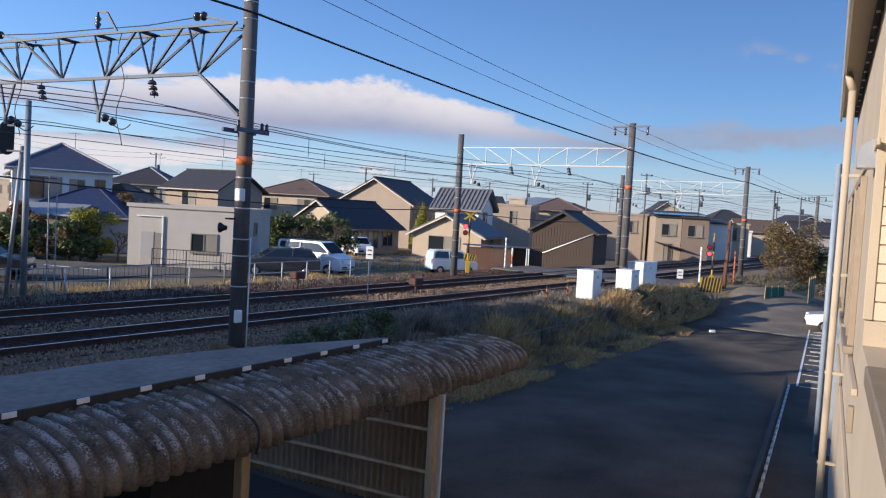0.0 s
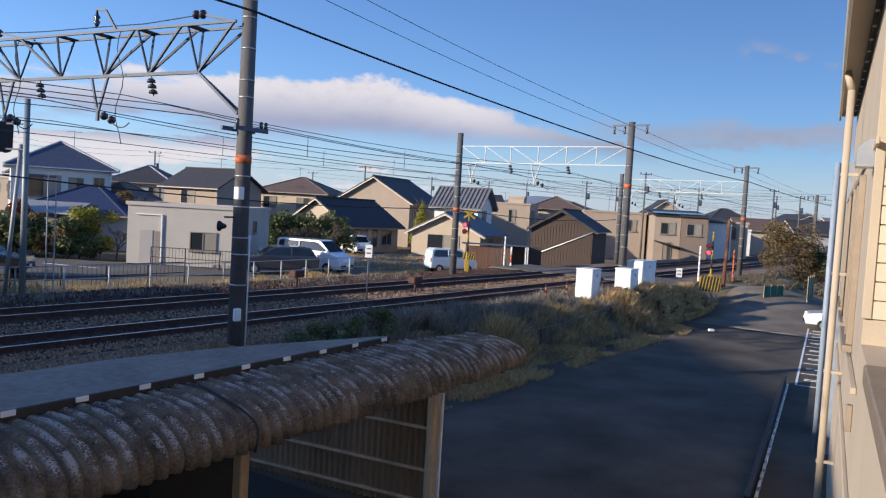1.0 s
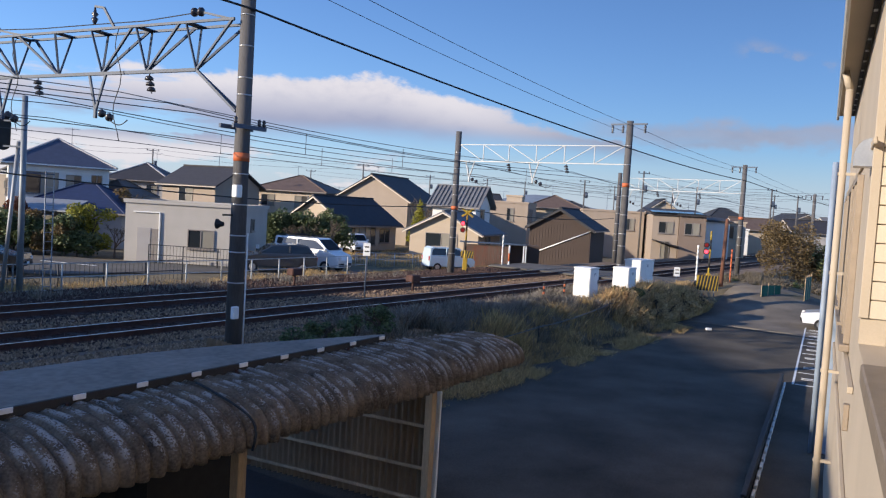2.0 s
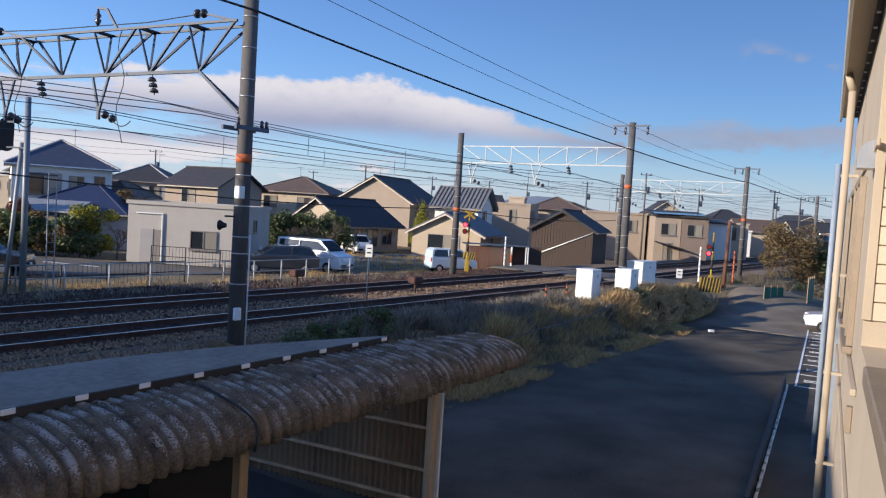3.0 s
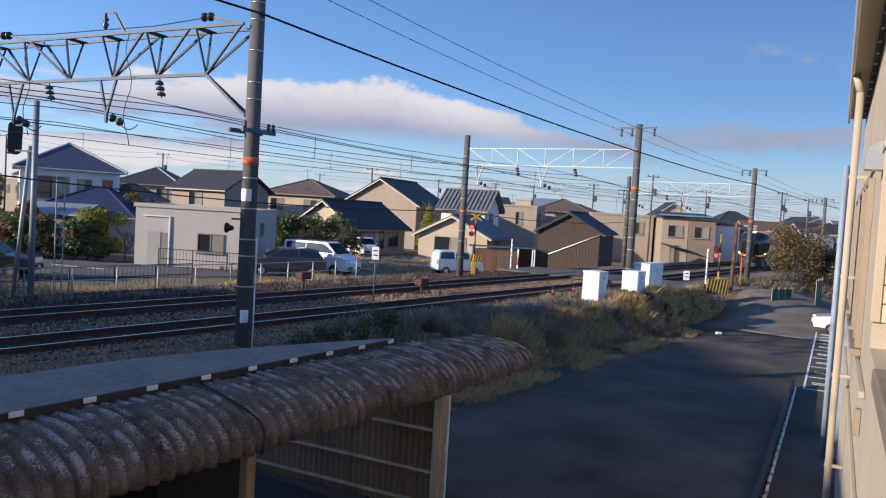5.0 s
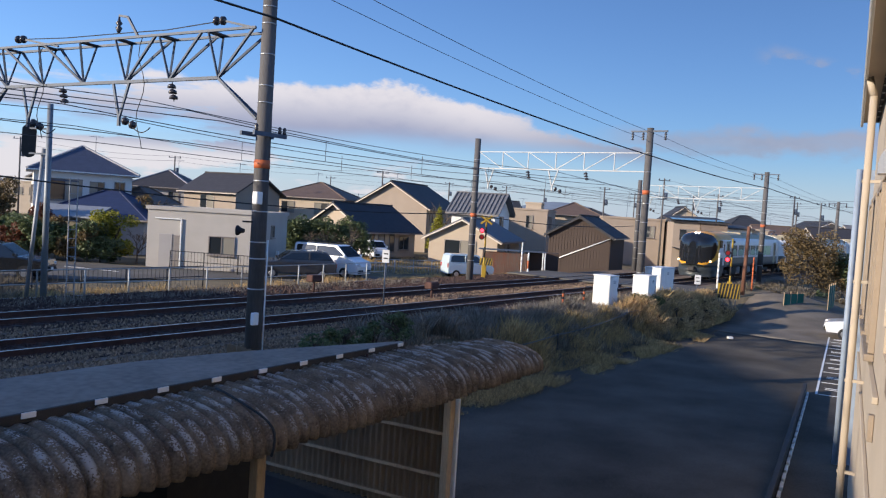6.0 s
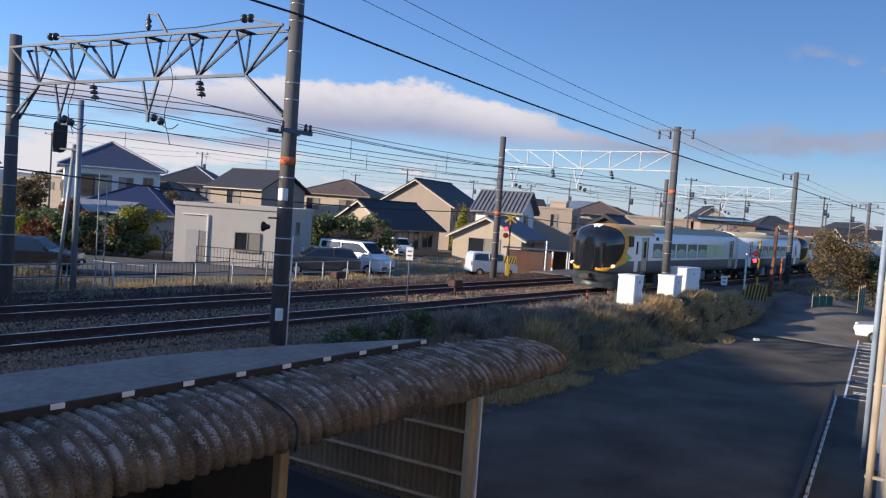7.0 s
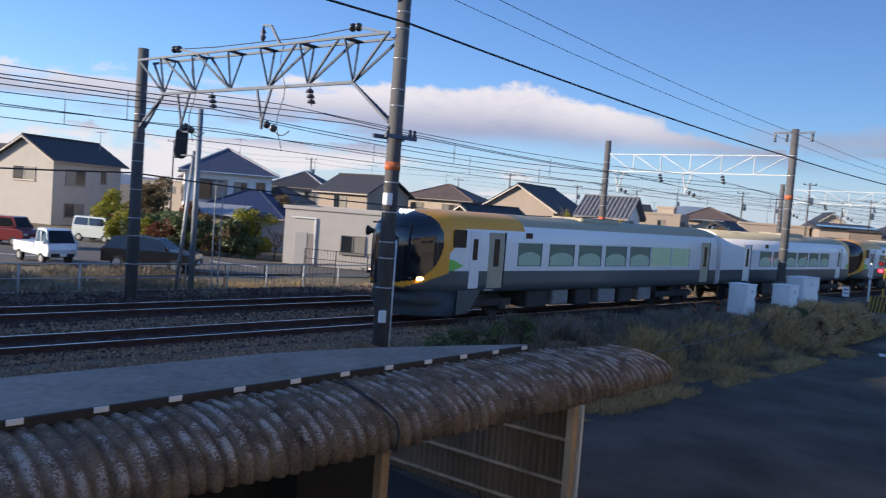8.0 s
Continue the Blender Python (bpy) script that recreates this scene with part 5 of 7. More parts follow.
def stones(name, label, area, count, seed, size, mat=None):
    """Loose ballast stones lying on the bed."""
    rng = random.Random(seed)
    vs, fs = [], []
    s0, s1, n0, n1 = area
    for _ in range(count):
        s, n = rng.uniform(s0, s1), rng.uniform(n0, n1)
        d = min(abs(n - NEAR_N), abs(n - FAR_N))
        z = 1.2 if d > 1.75 else (RAIL - 0.17 if d < 1.35 else RAIL - 0.17 - (d - 1.35) * 0.3)
        if n < 14.4:
            z = 1.08
        p = T(s, n, z + 0.01)
        r = size * rng.uniform(0.5, 1.3)
        i = len(vs)
        o = rng.uniform(0, 6.28)
        for k in range(3):
            vs.append(p + Vector((math.cos(o + k * 2.1), math.sin(o + k * 2.1), -0.3 + rng.uniform(-0.2, 0.2))) * r)
        vs.append(p + Vector((rng.gauss(0, 0.3), rng.gauss(0, 0.3), rng.uniform(0.6, 1.1))) * r)
        fs += [(i, i + 1, i + 3), (i + 1, i + 2, i + 3), (i + 2, i, i + 3)]
    me = bpy.data.meshes.new(name)
    me.from_pydata(vs, [], fs)
    return tagged(mesh_part(name, me, mat or STONE), label, "gravel", kind="stuff")


stones("ballast_stones", "loose brown ballast stones beside the near track", (0, 24, 13.6, 16.9), 26000, 1, 0.045)
stones("ballast_stones", "loose rust-brown ballast stones between the rails", (-2, 34, 16.6, 23.6), 22000, 2, 0.05, STONE_RUST)
stones("ballast_stones", "dark rubble beside the far track", (-4, 44, 23.5, 26.2), 16000, 5, 0.06, STONE_RUST)
stones("ballast_stones", "grey ballast stones between the two tracks", (4, 46, 18.8, 20.5), 12000, 3, 0.055)
stones("ballast_stones", "dark ballast stones near the crossing", (34, 46, 16.4, 23.6), 7000, 4, 0.055, STONE_RUST)


# ---- yard: kerb blocks, painted bays, debris ----
kerb = thing("kerb", BD, "row of pale concrete kerb blocks on the yard", "kerb")
for k in range(20):
    bm = B()
    box(bm, 14.0 + 0.62 * k, 0.80, 0.0, 14.40 + 0.62 * k, 0.86, 0.12, 0.01)
    part("kerb_block", bm, WHITE, kerb)
bm = B()
box(bm, 13.9, 0.885, 0.0, 26.5, 0.98, 0.34, 0.01)
part("low_wall", bm, FASCIA, kerb, "low dark wall along the kerb")
bays = thing("parking_bays", BD, "white painted parking bays on the asphalt", "bay markings")
bm = B()
box(bm, 26.5, 0.57, 0.034, 52.0, 0.64, 0.042)
part("bay_edge", bm, WHITE, bays)
for k in range(11):
    bm = B()
    box(bm, 26.5 + 2.3 * k, -5.0, 0.034, 26.56 + 2.3 * k, 0.54, 0.042)
    part("bay_line", bm, WHITE, bays)
    for j in (0, 1):
        bm = B()
        box(bm, 27.5 + 2.3 * k + 0.25 * j, 0.0, 0.034, 27.56 + 2.3 * k + 0.25 * j, 0.4, 0.042)
        part("bay_mark", bm, WHITE, bays)
bm = B()
box(bm, 12.55, 35.0, 0.03, 12.8, 35.2, 0.14, 0.02)
tagged(part("litter", bm, WHITE), "white litter on the asphalt edge", "litter")


# ---- vehicles ----
GLASS_CAR = glass("car glass", (0.012, 0.014, 0.016), 0.06)
TYRE = material("tyre", (0.02, 0.02, 0.021), 0.85, vary=0.15)
RIM = material("alloy rim", (0.5, 0.5, 0.52), 0.3, 0.9, vary=0.05, bump=0)
LENS = material("lamp lens", (0.6, 0.6, 0.6), 0.1, vary=0.05, bump=0)
LENS_RED = material("tail lens", (0.4, 0.02, 0.02), 0.15, vary=0.05, bump=0)


def paint(name, c):
    m = material(name, c, 0.22, vary=0.03, bump=0)
    m.node_tree.nodes["Principled BSDF"].inputs["Coat Weight"].default_value = 0.6
    return m


P_WHITE, P_BLACK = paint("white car paint", (0.75, 0.76, 0.77)), paint("black car paint", (0.012, 0.013, 0.016))
P_GREY, P_BLUE = paint("dark grey car paint", (0.05, 0.055, 0.065)), paint("pale blue car paint", (0.52, 0.62, 0.67))
P_SILVER, P_RED = paint("pale silver car paint", (0.52, 0.56, 0.53)), paint("dark red car paint", (0.16, 0.02, 0.022))
SHAPES = {
    # side outline of the body, then of the glasshouse; front is at +x
    "van": (4.7, 1.70, [(0, 0.3), (4.62, 0.3), (4.7, 0.75), (4.55, 1.05), (4.0, 1.22), (0.02, 1.22)], [(0.04, 1.22), (4.0, 1.22), (3.15, 1.93), (2.9, 1.98), (0.15, 1.98), (0.05, 1.9)]),
    "suv": (4.6, 1.82, [(0, 0.35), (4.5, 0.35), (4.6, 0.7), (4.5, 0.92), (3.45, 1.06), (0.05, 1.08), (0, 0.9)], [(0.15, 1.06), (3.45, 1.04), (2.65, 1.6), (1.2, 1.68), (0.55, 1.6)]),
    "kei": (3.4, 1.48, [(0, 0.3), (3.35, 0.3), (3.4, 0.7), (3.25, 0.92), (2.75, 1.0), (0.02, 1.02)], [(0.05, 1.0), (2.75, 1.0), (2.25, 1.58), (2.0, 1.63), (0.3, 1.63), (0.12, 1.5)]),
    "box": (3.4, 1.48, [(0, 0.3), (3.35, 0.3), (3.4, 0.75), (3.3, 0.98), (2.95, 1.05), (0.02, 1.05)], [(0.04, 1.04), (2.95, 1.04), (2.6, 1.72), (2.4, 1.76), (0.2, 1.76), (0.08, 1.68)]),
    "truck": (3.4, 1.48, [(0, 0.45), (3.3, 0.4), (3.4, 0.75), (3.35, 1.0), (2.05, 1.0), (2.05, 0.72), (0, 0.72)], [(2.08, 0.98), (3.35, 0.98), (2.95, 1.7), (2.75, 1.76), (2.12, 1.76)]),
    "sedan": (4.4, 1.75, [(0, 0.3), (4.3, 0.3), (4.4, 0.62), (4.25, 0.82), (3.2, 0.95), (0.7, 0.98), (0.02, 0.9)], [(0.75, 0.95), (3.2, 0.93), (2.45, 1.38), (1.4, 1.44), (1.0, 1.36)]),
}


def vehicle(kind, x, y, turn, mat, label, z=None, name="car"):
    L, W, lower, upper = SHAPES[kind]
    root = thing(name, pose(x, y, FAR + 0.03 if z is None else z, 0, 0, turn) @ pose(-L / 2, 0, 0), label, "vehicle", "parked vehicles")
    bm = B()
    prism(bm, lower, -W / 2, W / 2)
    es = [e for e in bm.edges if abs(e.verts[0].co.y - e.verts[1].co.y) < 1e-4]
    bmesh.ops.bevel(bm, geom=es, offset=0.07, segments=2, affect="EDGES", profile=0.6)
    body = part("body", bm, mat, root)
    bm = B()
    inset = 0.1
    prism(bm, upper, -W / 2, W / 2)
    zt = max(p[1] for p in upper)
    zb = min(p[1] for p in upper)
    for v in bm.verts:
        v.co.y *= 1 - 0.17 * (v.co.z - zb) / (zt - zb)
    bmesh.ops.bevel(bm, geom=[e for e in bm.edges if abs(e.verts[0].co.y - e.verts[1].co.y) < 1e-4], offset=0.05, segments=2, affect="EDGES", profile=0.6)
    part("cabin", bm, mat, root)
    cx = sum(p[0] for p in upper) / len(upper)
    cz = (zb + zt) / 2
    ins = [(cx + (px - cx) * 0.90, cz + (pz - cz) * 0.70 + 0.0) for px, pz in upper]
    for sd in (-1, 1):
        bm = B()
        prism(bm, ins, -0.012, 0.012)
        for v in bm.verts:
            v.co.y += sd * (W / 2 * (1 - 0.17 * (v.co.z - zb) / (zt - zb)) + 0.004)
        part("side_glass", bm, GLASS_CAR, root, "dark side glass")
        bm = B()
        box(bm, cx - 0.04, sd * (W / 2 * 0.93) - 0.05, cz - 0.26, cx + 0.04, sd * (W / 2 * 0.93) + 0.05, cz + 0.24, 0.01)
        part("door_pillar", bm, mat, root)
        bm = B()
        box(bm, max(p[0] for p in upper) - 0.25, sd * (W / 2 + 0.1) - 0.07, zb + 0.05, max(p[0] for p in upper) - 0.13, sd * (W / 2 + 0.1) + 0.07, zb + 0.2, 0.02)
        part("mirror", bm, mat, root)
    fr = sorted(upper, key=lambda p: -p[0])[:2]
    (xa, za), (xb, zb2) = fr
    bm = B()
    a0, a1 = Vector((xa, 0, za)).lerp(Vector((xb, 0, zb2)), 0.12), Vector((xa, 0, za)).lerp(Vector((xb, 0, zb2)), 0.95)
    nrm = Vector((a1.z - a0.z, 0, -(a1.x - a0.x))).normalized() * 0.015
    w0, w1 = W / 2 * 0.9, W / 2 * 0.78
    q = [bm.verts.new(v + nrm) for v in (a0 + Vector((0, -w0, 0)), a0 + Vector((0, w0, 0)), a1 + Vector((0, w1, 0)), a1 + Vector((0, -w1, 0)))]
    bm.faces.new(q)
    bmesh.ops.solidify(bm, geom=list(bm.faces), thickness=0.02)
    part("windscreen", bm, GLASS_CAR, root, "dark windscreen")
    for wx in (L * 0.18, L * 0.80):
        for sd in (-1, 1):
            bm = B()
            r = 0.33 if kind in ("van", "suv") else 0.28
            rod(bm, (wx, sd * (W / 2 - 0.17), r), (wx, sd * (W / 2 + 0.01), r), r, r, 20)
            wheel = part("wheel", bm, TYRE, root, "black tyre")
            bm = B()
            rod(bm, (wx, sd * (W / 2 - 0.02), r), (wx, sd * (W / 2 + 0.02), r), r * 0.62, r * 0.55, 14)
            part("rim", bm, RIM, wheel, "silver rim")
    hz = 0.72 if kind != "van" else 0.85
    for sd in (-1, 1):
        bm = B()
        box(bm, L - 0.16, sd * W * 0.36 - 0.16, hz - 0.08, L + 0.005, sd * W * 0.36 + 0.16, hz + 0.08, 0.03)
        part("headlight", bm, LENS, root, "clear headlight")
        bm = B()
        box(bm, -0.01, sd * W * 0.44 - 0.07, 0.7, 0.1, sd * W * 0.44 + 0.07, 1.0, 0.02)
        part("tail_light", bm, LENS_RED, root, "red tail light")
    bm = B()
    box(bm, L - 0.06, -W * 0.4, 0.38, L + 0.03, W * 0.4, 0.56, 0.03)
    part("bumper_grille", bm, TYRE, root, "dark lower grille")
    bm = B()
    box(bm, L + 0.005, -0.17, 0.42, L + 0.04, 0.17, 0.58, 0.005)
    part("plate", bm, WHITE, root, "blank number plate")
    if kind == "truck":
        for bx in ((0.0, -W / 2, 2.0, -W / 2 + 0.05), (0.0, W / 2 - 0.05, 2.0, W / 2), (0.0, -W / 2, 0.05, W / 2)):
            bm = B()
            box(bm, bx[0], bx[1], 0.7, bx[2], bx[3], 1.0, 0.01)
            part("bed_side", bm, mat, root)
    if kind == "van":
        bm = B()
        for xx in (0.5, 1.5, 2.5):
            rod(bm, (xx, -0.75, 2.06), (xx, 0.75, 2.06), 0.02, seg=6)
        for yy in (-0.72, 0.72):
            rod(bm, (0.3, yy, 2.06), (2.7, yy, 2.06), 0.02, seg=6)
            for xx in (0.5, 1.5, 2.5):
                rod(bm, (xx, yy, 1.95), (xx, yy, 2.06), 0.02, seg=6)
        part("roof_rack", bm, TYRE, root, "black roof rack")
    return root


vehicle("van", -7.7, 47.3, -24, P_WHITE, "white panel van with roof rack parked on gravel", name="van")
vehicle("suv", -9.4, 44.4, 200, P_GREY, "dark grey estate car parked beside the fence")
vehicle("kei", 0.75, 52.6, 22, P_BLUE, "pale blue compact car parked by the crossing")
vehicle("suv", -21.5, 35.6, 12, P_BLACK, "black sport utility car parked on the street")
vehicle("truck", -26.7, 34.3, -24, P_WHITE, "small white pickup truck facing the street", name="pickup_truck")
vehicle("box", -33.6, 48.6, -4, P_SILVER, "pale silver boxy minivan on the street", name="minivan")
vehicle("box", -34.6, 41.0, 2, P_RED, "dark red boxy van on the street", name="van")
vehicle("kei", -7.2, 66.0, -60, P_WHITE, "small white car in front of the cream house")
p = BD @ Vector((42.6, -1.35, 0))
vehicle("sedan", p.x, p.y, 90 - 26.85 + 90, P_WHITE, "white saloon car parked in a painted bay", z=0.03)


# ---- fences ----
def pipe_fence(pts, step, h, mat, label, pickets=0.0, rails=(1.0, 0.5)):
    """A fence along a line of (x, y) on the far ground."""
    root = thing("fence", Matrix.Identity(4), label, "fence")
    for (xa, ya, za), (xb, yb, zb) in zip(pts, pts[1:]):
        a, b = Vector((xa, ya, za)), Vector((xb, yb, zb))
        L = (b - a).length
        n = max(1, round(L / step))
        for k in range(n + 1):
            p = a.lerp(b, k / n)
            bm = B()
            rod(bm, p - Vector((0, 0, 0.15)), p + Vector((0, 0, h)), 0.035, seg=8)
            part("post", bm, mat, root)
        for r in rails:
            bm = B()
            rod(bm, a + Vector((0, 0, h * r)), b + Vector((0, 0, h * r)), 0.022, seg=6)
            part("rail", bm, mat, root)
        if pickets:
            for k in range(int(L / pickets)):
                p = a.lerp(b, (k + 0.5) * pickets / L)
                bm = B()
                rod(bm, p + Vector((0, 0, 0.08)), p + Vector((0, 0, h * 0.98)), 0.012, seg=5)
                part("picket", bm, mat, root)
    return root


def on(s, n, z):
    p = T(s, n)
    return (p.x, p.y, z)


FENCE_G = material("galvanised fence", (0.42, 0.43, 0.43), 0.6, 0.3, vary=0.12)
FENCE_B = material("black fence", (0.035, 0.035, 0.04), 0.6, 0.2, vary=0.12)
pipe_fence([on(-4, 28.6, 0.75), on(14, 28.6, 0.75), on(22.6, 27.6, 0.8), on(34.5, 29.2, 0.7)], 1.9, 1.15, FENCE_G, "grey galvanised pipe fence along the railway", rails=(1.0, 0.55, 0.12))
pipe_fence([on(13.0, 31.2, FAR), on(23.5, 31.6, FAR)], 2.0, 1.0, FENCE_B, "dark picket railing beside the street", 0.22)
pipe_fence([(-16.8, 44.6, FAR), (-10.6, 44.0, FAR)], 2.0, 1.15, FENCE_B, "dark picket fence before the white building", 0.2)
pipe_fence([(-5.6, 52.5, FAR), (-0.5, 56.0, FAR), (3.0, 60.0, FAR)], 1.6, 0.9, FENCE_G, "low grey fence across open ground", 0.25)
# ---- level crossing and signals ----
YELLOW = material("warning yellow", (0.42, 0.27, 0.025), 0.55, vary=0.12)
BLACK = material("matt black", (0.018, 0.018, 0.02), 0.7, vary=0.12)
RED_LIT = glow("lit red signal", (1.0, 0.03, 0.05), 3.2)
RED_DARK = material("unlit red lens", (0.22, 0.015, 0.015), 0.2, vary=0.05, bump=0)
RUSTWALL = material("rusted corrugated sheet", (0.66, 0.32, 0.21), 0.85, vary=0.35, scale=2.2, fine=20, tint=(0.78, 0.68, 0.6), streak=True)


def striped_board(root, w, h, m, n=7, name="striped_board"):
    """A board in slanting yellow and black stripes, each a piece."""
    bm = B()
    box(bm, 0, 0.0, 0, w, 0.03, h, m=m)
    part(name, bm, YELLOW, root, "yellow warning board with black stripes")
    for k in range(n):
        x = w * (k + 0.1) / n
        d = w / n * 0.62
        bm = B()
        prism(bm, [(x, 0), (x + d, 0), (min(w, x + d + 0.12), h), (min(w, x + 0.12), h)], -0.006, 0.0, m=m)
        part("stripe", bm, BLACK, root)


def crossing_signal(s, n, label, turn=0.0, lit=0, base=1.2, h=3.0, cross=True):
    root = thing("crossing_signal", along(s, n, base, turn), label, "crossing signal", "crossing signals")
    nb = 6
    for k in range(nb):
        bm = B()
        rod(bm, (0, 0, h * k / nb), (0, 0, h * (k + 1) / nb), 0.055, seg=10)
        part("mast", bm, YELLOW if k % 2 else BLACK, root)
    if cross:
        for a in (35, -35):
            bm = B()
            box(bm, -0.02, -0.42, -0.06, 0.02, 0.42, 0.06, 0.01, m=pose(-0.07 - 0.0005 * a, 0, h - 0.2, a))
            part("crossbuck_arm", bm, YELLOW, root, "yellow and black crossbuck arm")
    for k, (y, z) in enumerate(((0.24, h - 0.85), (0.24, h - 1.25))):
        bm = B()
        rod(bm, (-0.06, y, z), (-0.02, y, z), 0.16, 0.16, 16)
        rod(bm, (0, 0, z), (0, y, z), 0.025, seg=6)
        part("lamp_board", bm, BLACK, root, "black round lamp board")
        bm = B()
        rod(bm, (-0.14, y, z), (-0.065, y, z), 0.11, 0.11, 14)
        part("signal_lamp", bm, RED_LIT if k == lit else RED_DARK, root, "red crossing lamp")
    bm = B()
    box(bm, -0.12, -0.12, 0, 0.12, 0.12, 0.75, 0.02)
    part("machine_box", bm, YELLOW, root, "yellow barrier machine box")
    return root


crossing_signal(39.0, 25.3, "striped level crossing signal with crossbuck", 35, lit=0, h=3.7)
crossing_signal(47.0, 13.0, "striped level crossing signal with red lamps", 25, lit=1, h=3.3, cross=False)
board = thing("barrier_board", along(44.05, 12.8, 1.15, -62), "yellow and black striped barrier board by the road", "barrier board")
striped_board(board, 1.2, 0.85, Matrix.Identity(4), 7)
for x in (0.1, 1.0):
    bm = B()
    rod(bm, (x, 0.06, -0.4), (x, 0.06, 0.8), 0.03, seg=8)
    part("leg", bm, GALV, board)
board = thing("barrier_board", along(39.6, 26.0, 1.1, -62), "small yellow and black striped board at the crossing", "barrier board")
striped_board(board, 0.8, 0.45, pose(0, 0, 0.8), 5)
bm = B()
rod(bm, (0.4, 0.05, 0), (0.4, 0.05, 1.2), 0.03, seg=8)
part("leg", bm, YELLOW, board)
bm = B()
m = along(40.6, 26.3, 0.8)
for k in range(5):
    box(bm, 0.55 * k, -0.2, 0, 0.55 * k + 0.5, 0.2, 0.35, 0.05, m=m)
tagged(part("orange_barrier", bm, ORANGE), "low orange plastic barrier by the crossing", "barrier")
bm = B()
box(bm, -0.5, -0.15, 0, 0.5, 0.15, 0.35, 0.05, m=along(40.5, 14.2, 1.2))
tagged(part("orange_barrier", bm, ORANGE), "low orange plastic barrier beside the cabinets", "barrier")
# crossing deck
deck = thing("crossing_deck", along(45.5, 0, 0), "worn grey crossing deck between the rails", "crossing deck")
for n0, n1 in ((13.8, 16.8), (17.1, 18.1), (18.4, 20.9), (21.2, 22.2), (22.5, 26.0)):
    bm = B()
    box(bm, -2.6, n0, RAIL - 0.12, 2.6, n1, RAIL - 0.015, 0.02)
    part("deck_panel", bm, ASPHALT_OLD, deck)


def marker_post(s, n, h, label, base=None, mat=ORANGE, alt=BLACK, r=0.045, nb=7):
    z = ground_height(s, n) if base is None else base
    root = thing("marker_post", along(s, n, z), label, "marker post", "marker posts")
    for k in range(nb):
        bm = B()
        rod(bm, (0, 0, h * k / nb), (0, 0, h * (k + 1) / nb), r, seg=10)
        part("band", bm, mat if k % 2 else alt, root)
    return root


marker_post(29.3, 14.9, 0.85, "short orange and black striped marker post")
marker_post(31.3, 14.9, 0.85, "short orange and black striped marker post")
marker_post(50.5, 12.6, 2.1, "tall orange and white striped pole by the road", mat=ORANGE, alt=ORANGE, r=0.05)
marker_post(49.0, 14.3, 2.3, "slim white marker pole beside the crossing", mat=WHITE, alt=WHITE, r=0.06)
marker_post(44.0, 25.6, 2.3, "slim white pole beside the far crossing", mat=WHITE, alt=WHITE, r=0.05)
marker_post(44.9, 25.6, 1.6, "orange and white crossing pole", mat=ORANGE, alt=WHITE, r=0.06, nb=3)


for a, b in (((16.5, 12.2, 0.9), (24.0, 12.3, 0.95)), ((24.0, 12.3, 0.95), (31.0, 12.6, 1.25)), ((31.0, 12.6, 1.25), (37.5, 13.0, 1.5))):
    wire("bank_cable", [on(*a), on(*b)], 0.018, WIRE_GREY, "thin grey cable strung along the grassy bank", 0.1, "cable")
for s, n in ((24.0, 12.3), (31.0, 12.6), (34.5, 12.8), (37.5, 13.0)):
    marker_post(s, n, 0.75, "thin dark stake on the grassy bank", mat=FENCE_B, alt=FENCE_B, r=0.02, nb=2)


bm = B()
p, q = T(48.4, 12.6, 0.9), T(48.75, 12.6, 5.3)
rod(bm, p, q, 0.13, 0.10, 10)
tagged(part("old_post", bm, material("rust brown timber", (0.17, 0.075, 0.045), 0.9, vary=0.3, streak=True)), "leaning rust-brown old post beside the crossing road", "post")
NET = material("green garden net", (0.02, 0.13, 0.09), 0.8, vary=0.25, scale=3, fine=30, bump=0)
for xa, ya, xb, yb, h in ((18.8, 44.1, 20.4, 45.2, 0.75), (21.5, 44.5, 22.7, 46.3, 1.5)):
    p, q = Vector((xa, ya, 0)), Vector((xb, yb, 0))
    z0 = ground_height(p.dot(U), p.dot(N)) - 0.05
    root = thing("garden_net", Matrix.Translation((0, 0, z0)), "green netting stretched between garden stakes", "garden net", "garden nets")
    bm = B()
    beam(bm, p + Vector((0, 0, h * 0.5)), q + Vector((0, 0, h * 0.5)), 0.012, h * 0.94)
    part("net", bm, NET, root)
    for k in range(4):
        c = p.lerp(q, k / 3)
        bm = B()
        rod(bm, c, c + Vector((0, 0, h + 0.1)), 0.025, seg=6)
        part("stake", bm, TIMBER, root)


def post_sign(s, n, h, w, hh, label, mat=WHITE, base=1.15):
    root = thing("track_sign", along(s, n, base, -60), label, "track sign", "track signs")
    bm = B()
    rod(bm, (0, 0, 0), (0, 0, h), 0.03, seg=8)
    part("post", bm, GALV_DARK, root)
    bm = B()
    box(bm, -w / 2, -0.05, h - hh, w / 2, -0.03, h, 0.006)
    part("plate", bm, mat, root, "plain white plate")
    for k in range(2):
        bm = B()
        box(bm, -w * 0.3, -0.055, h - hh * (0.35 + 0.35 * k), w * 0.3, -0.051, h - hh * (0.25 + 0.35 * k))
        part("mark", bm, BLACK, root)
    return root


post_sign(23.0, 19.5, 2.2, 0.28, 0.5, "tall white sign on a thin post between tracks")
post_sign(45.4, 14.4, 1.1, 0.35, 0.55, "small white sign beside the near track")
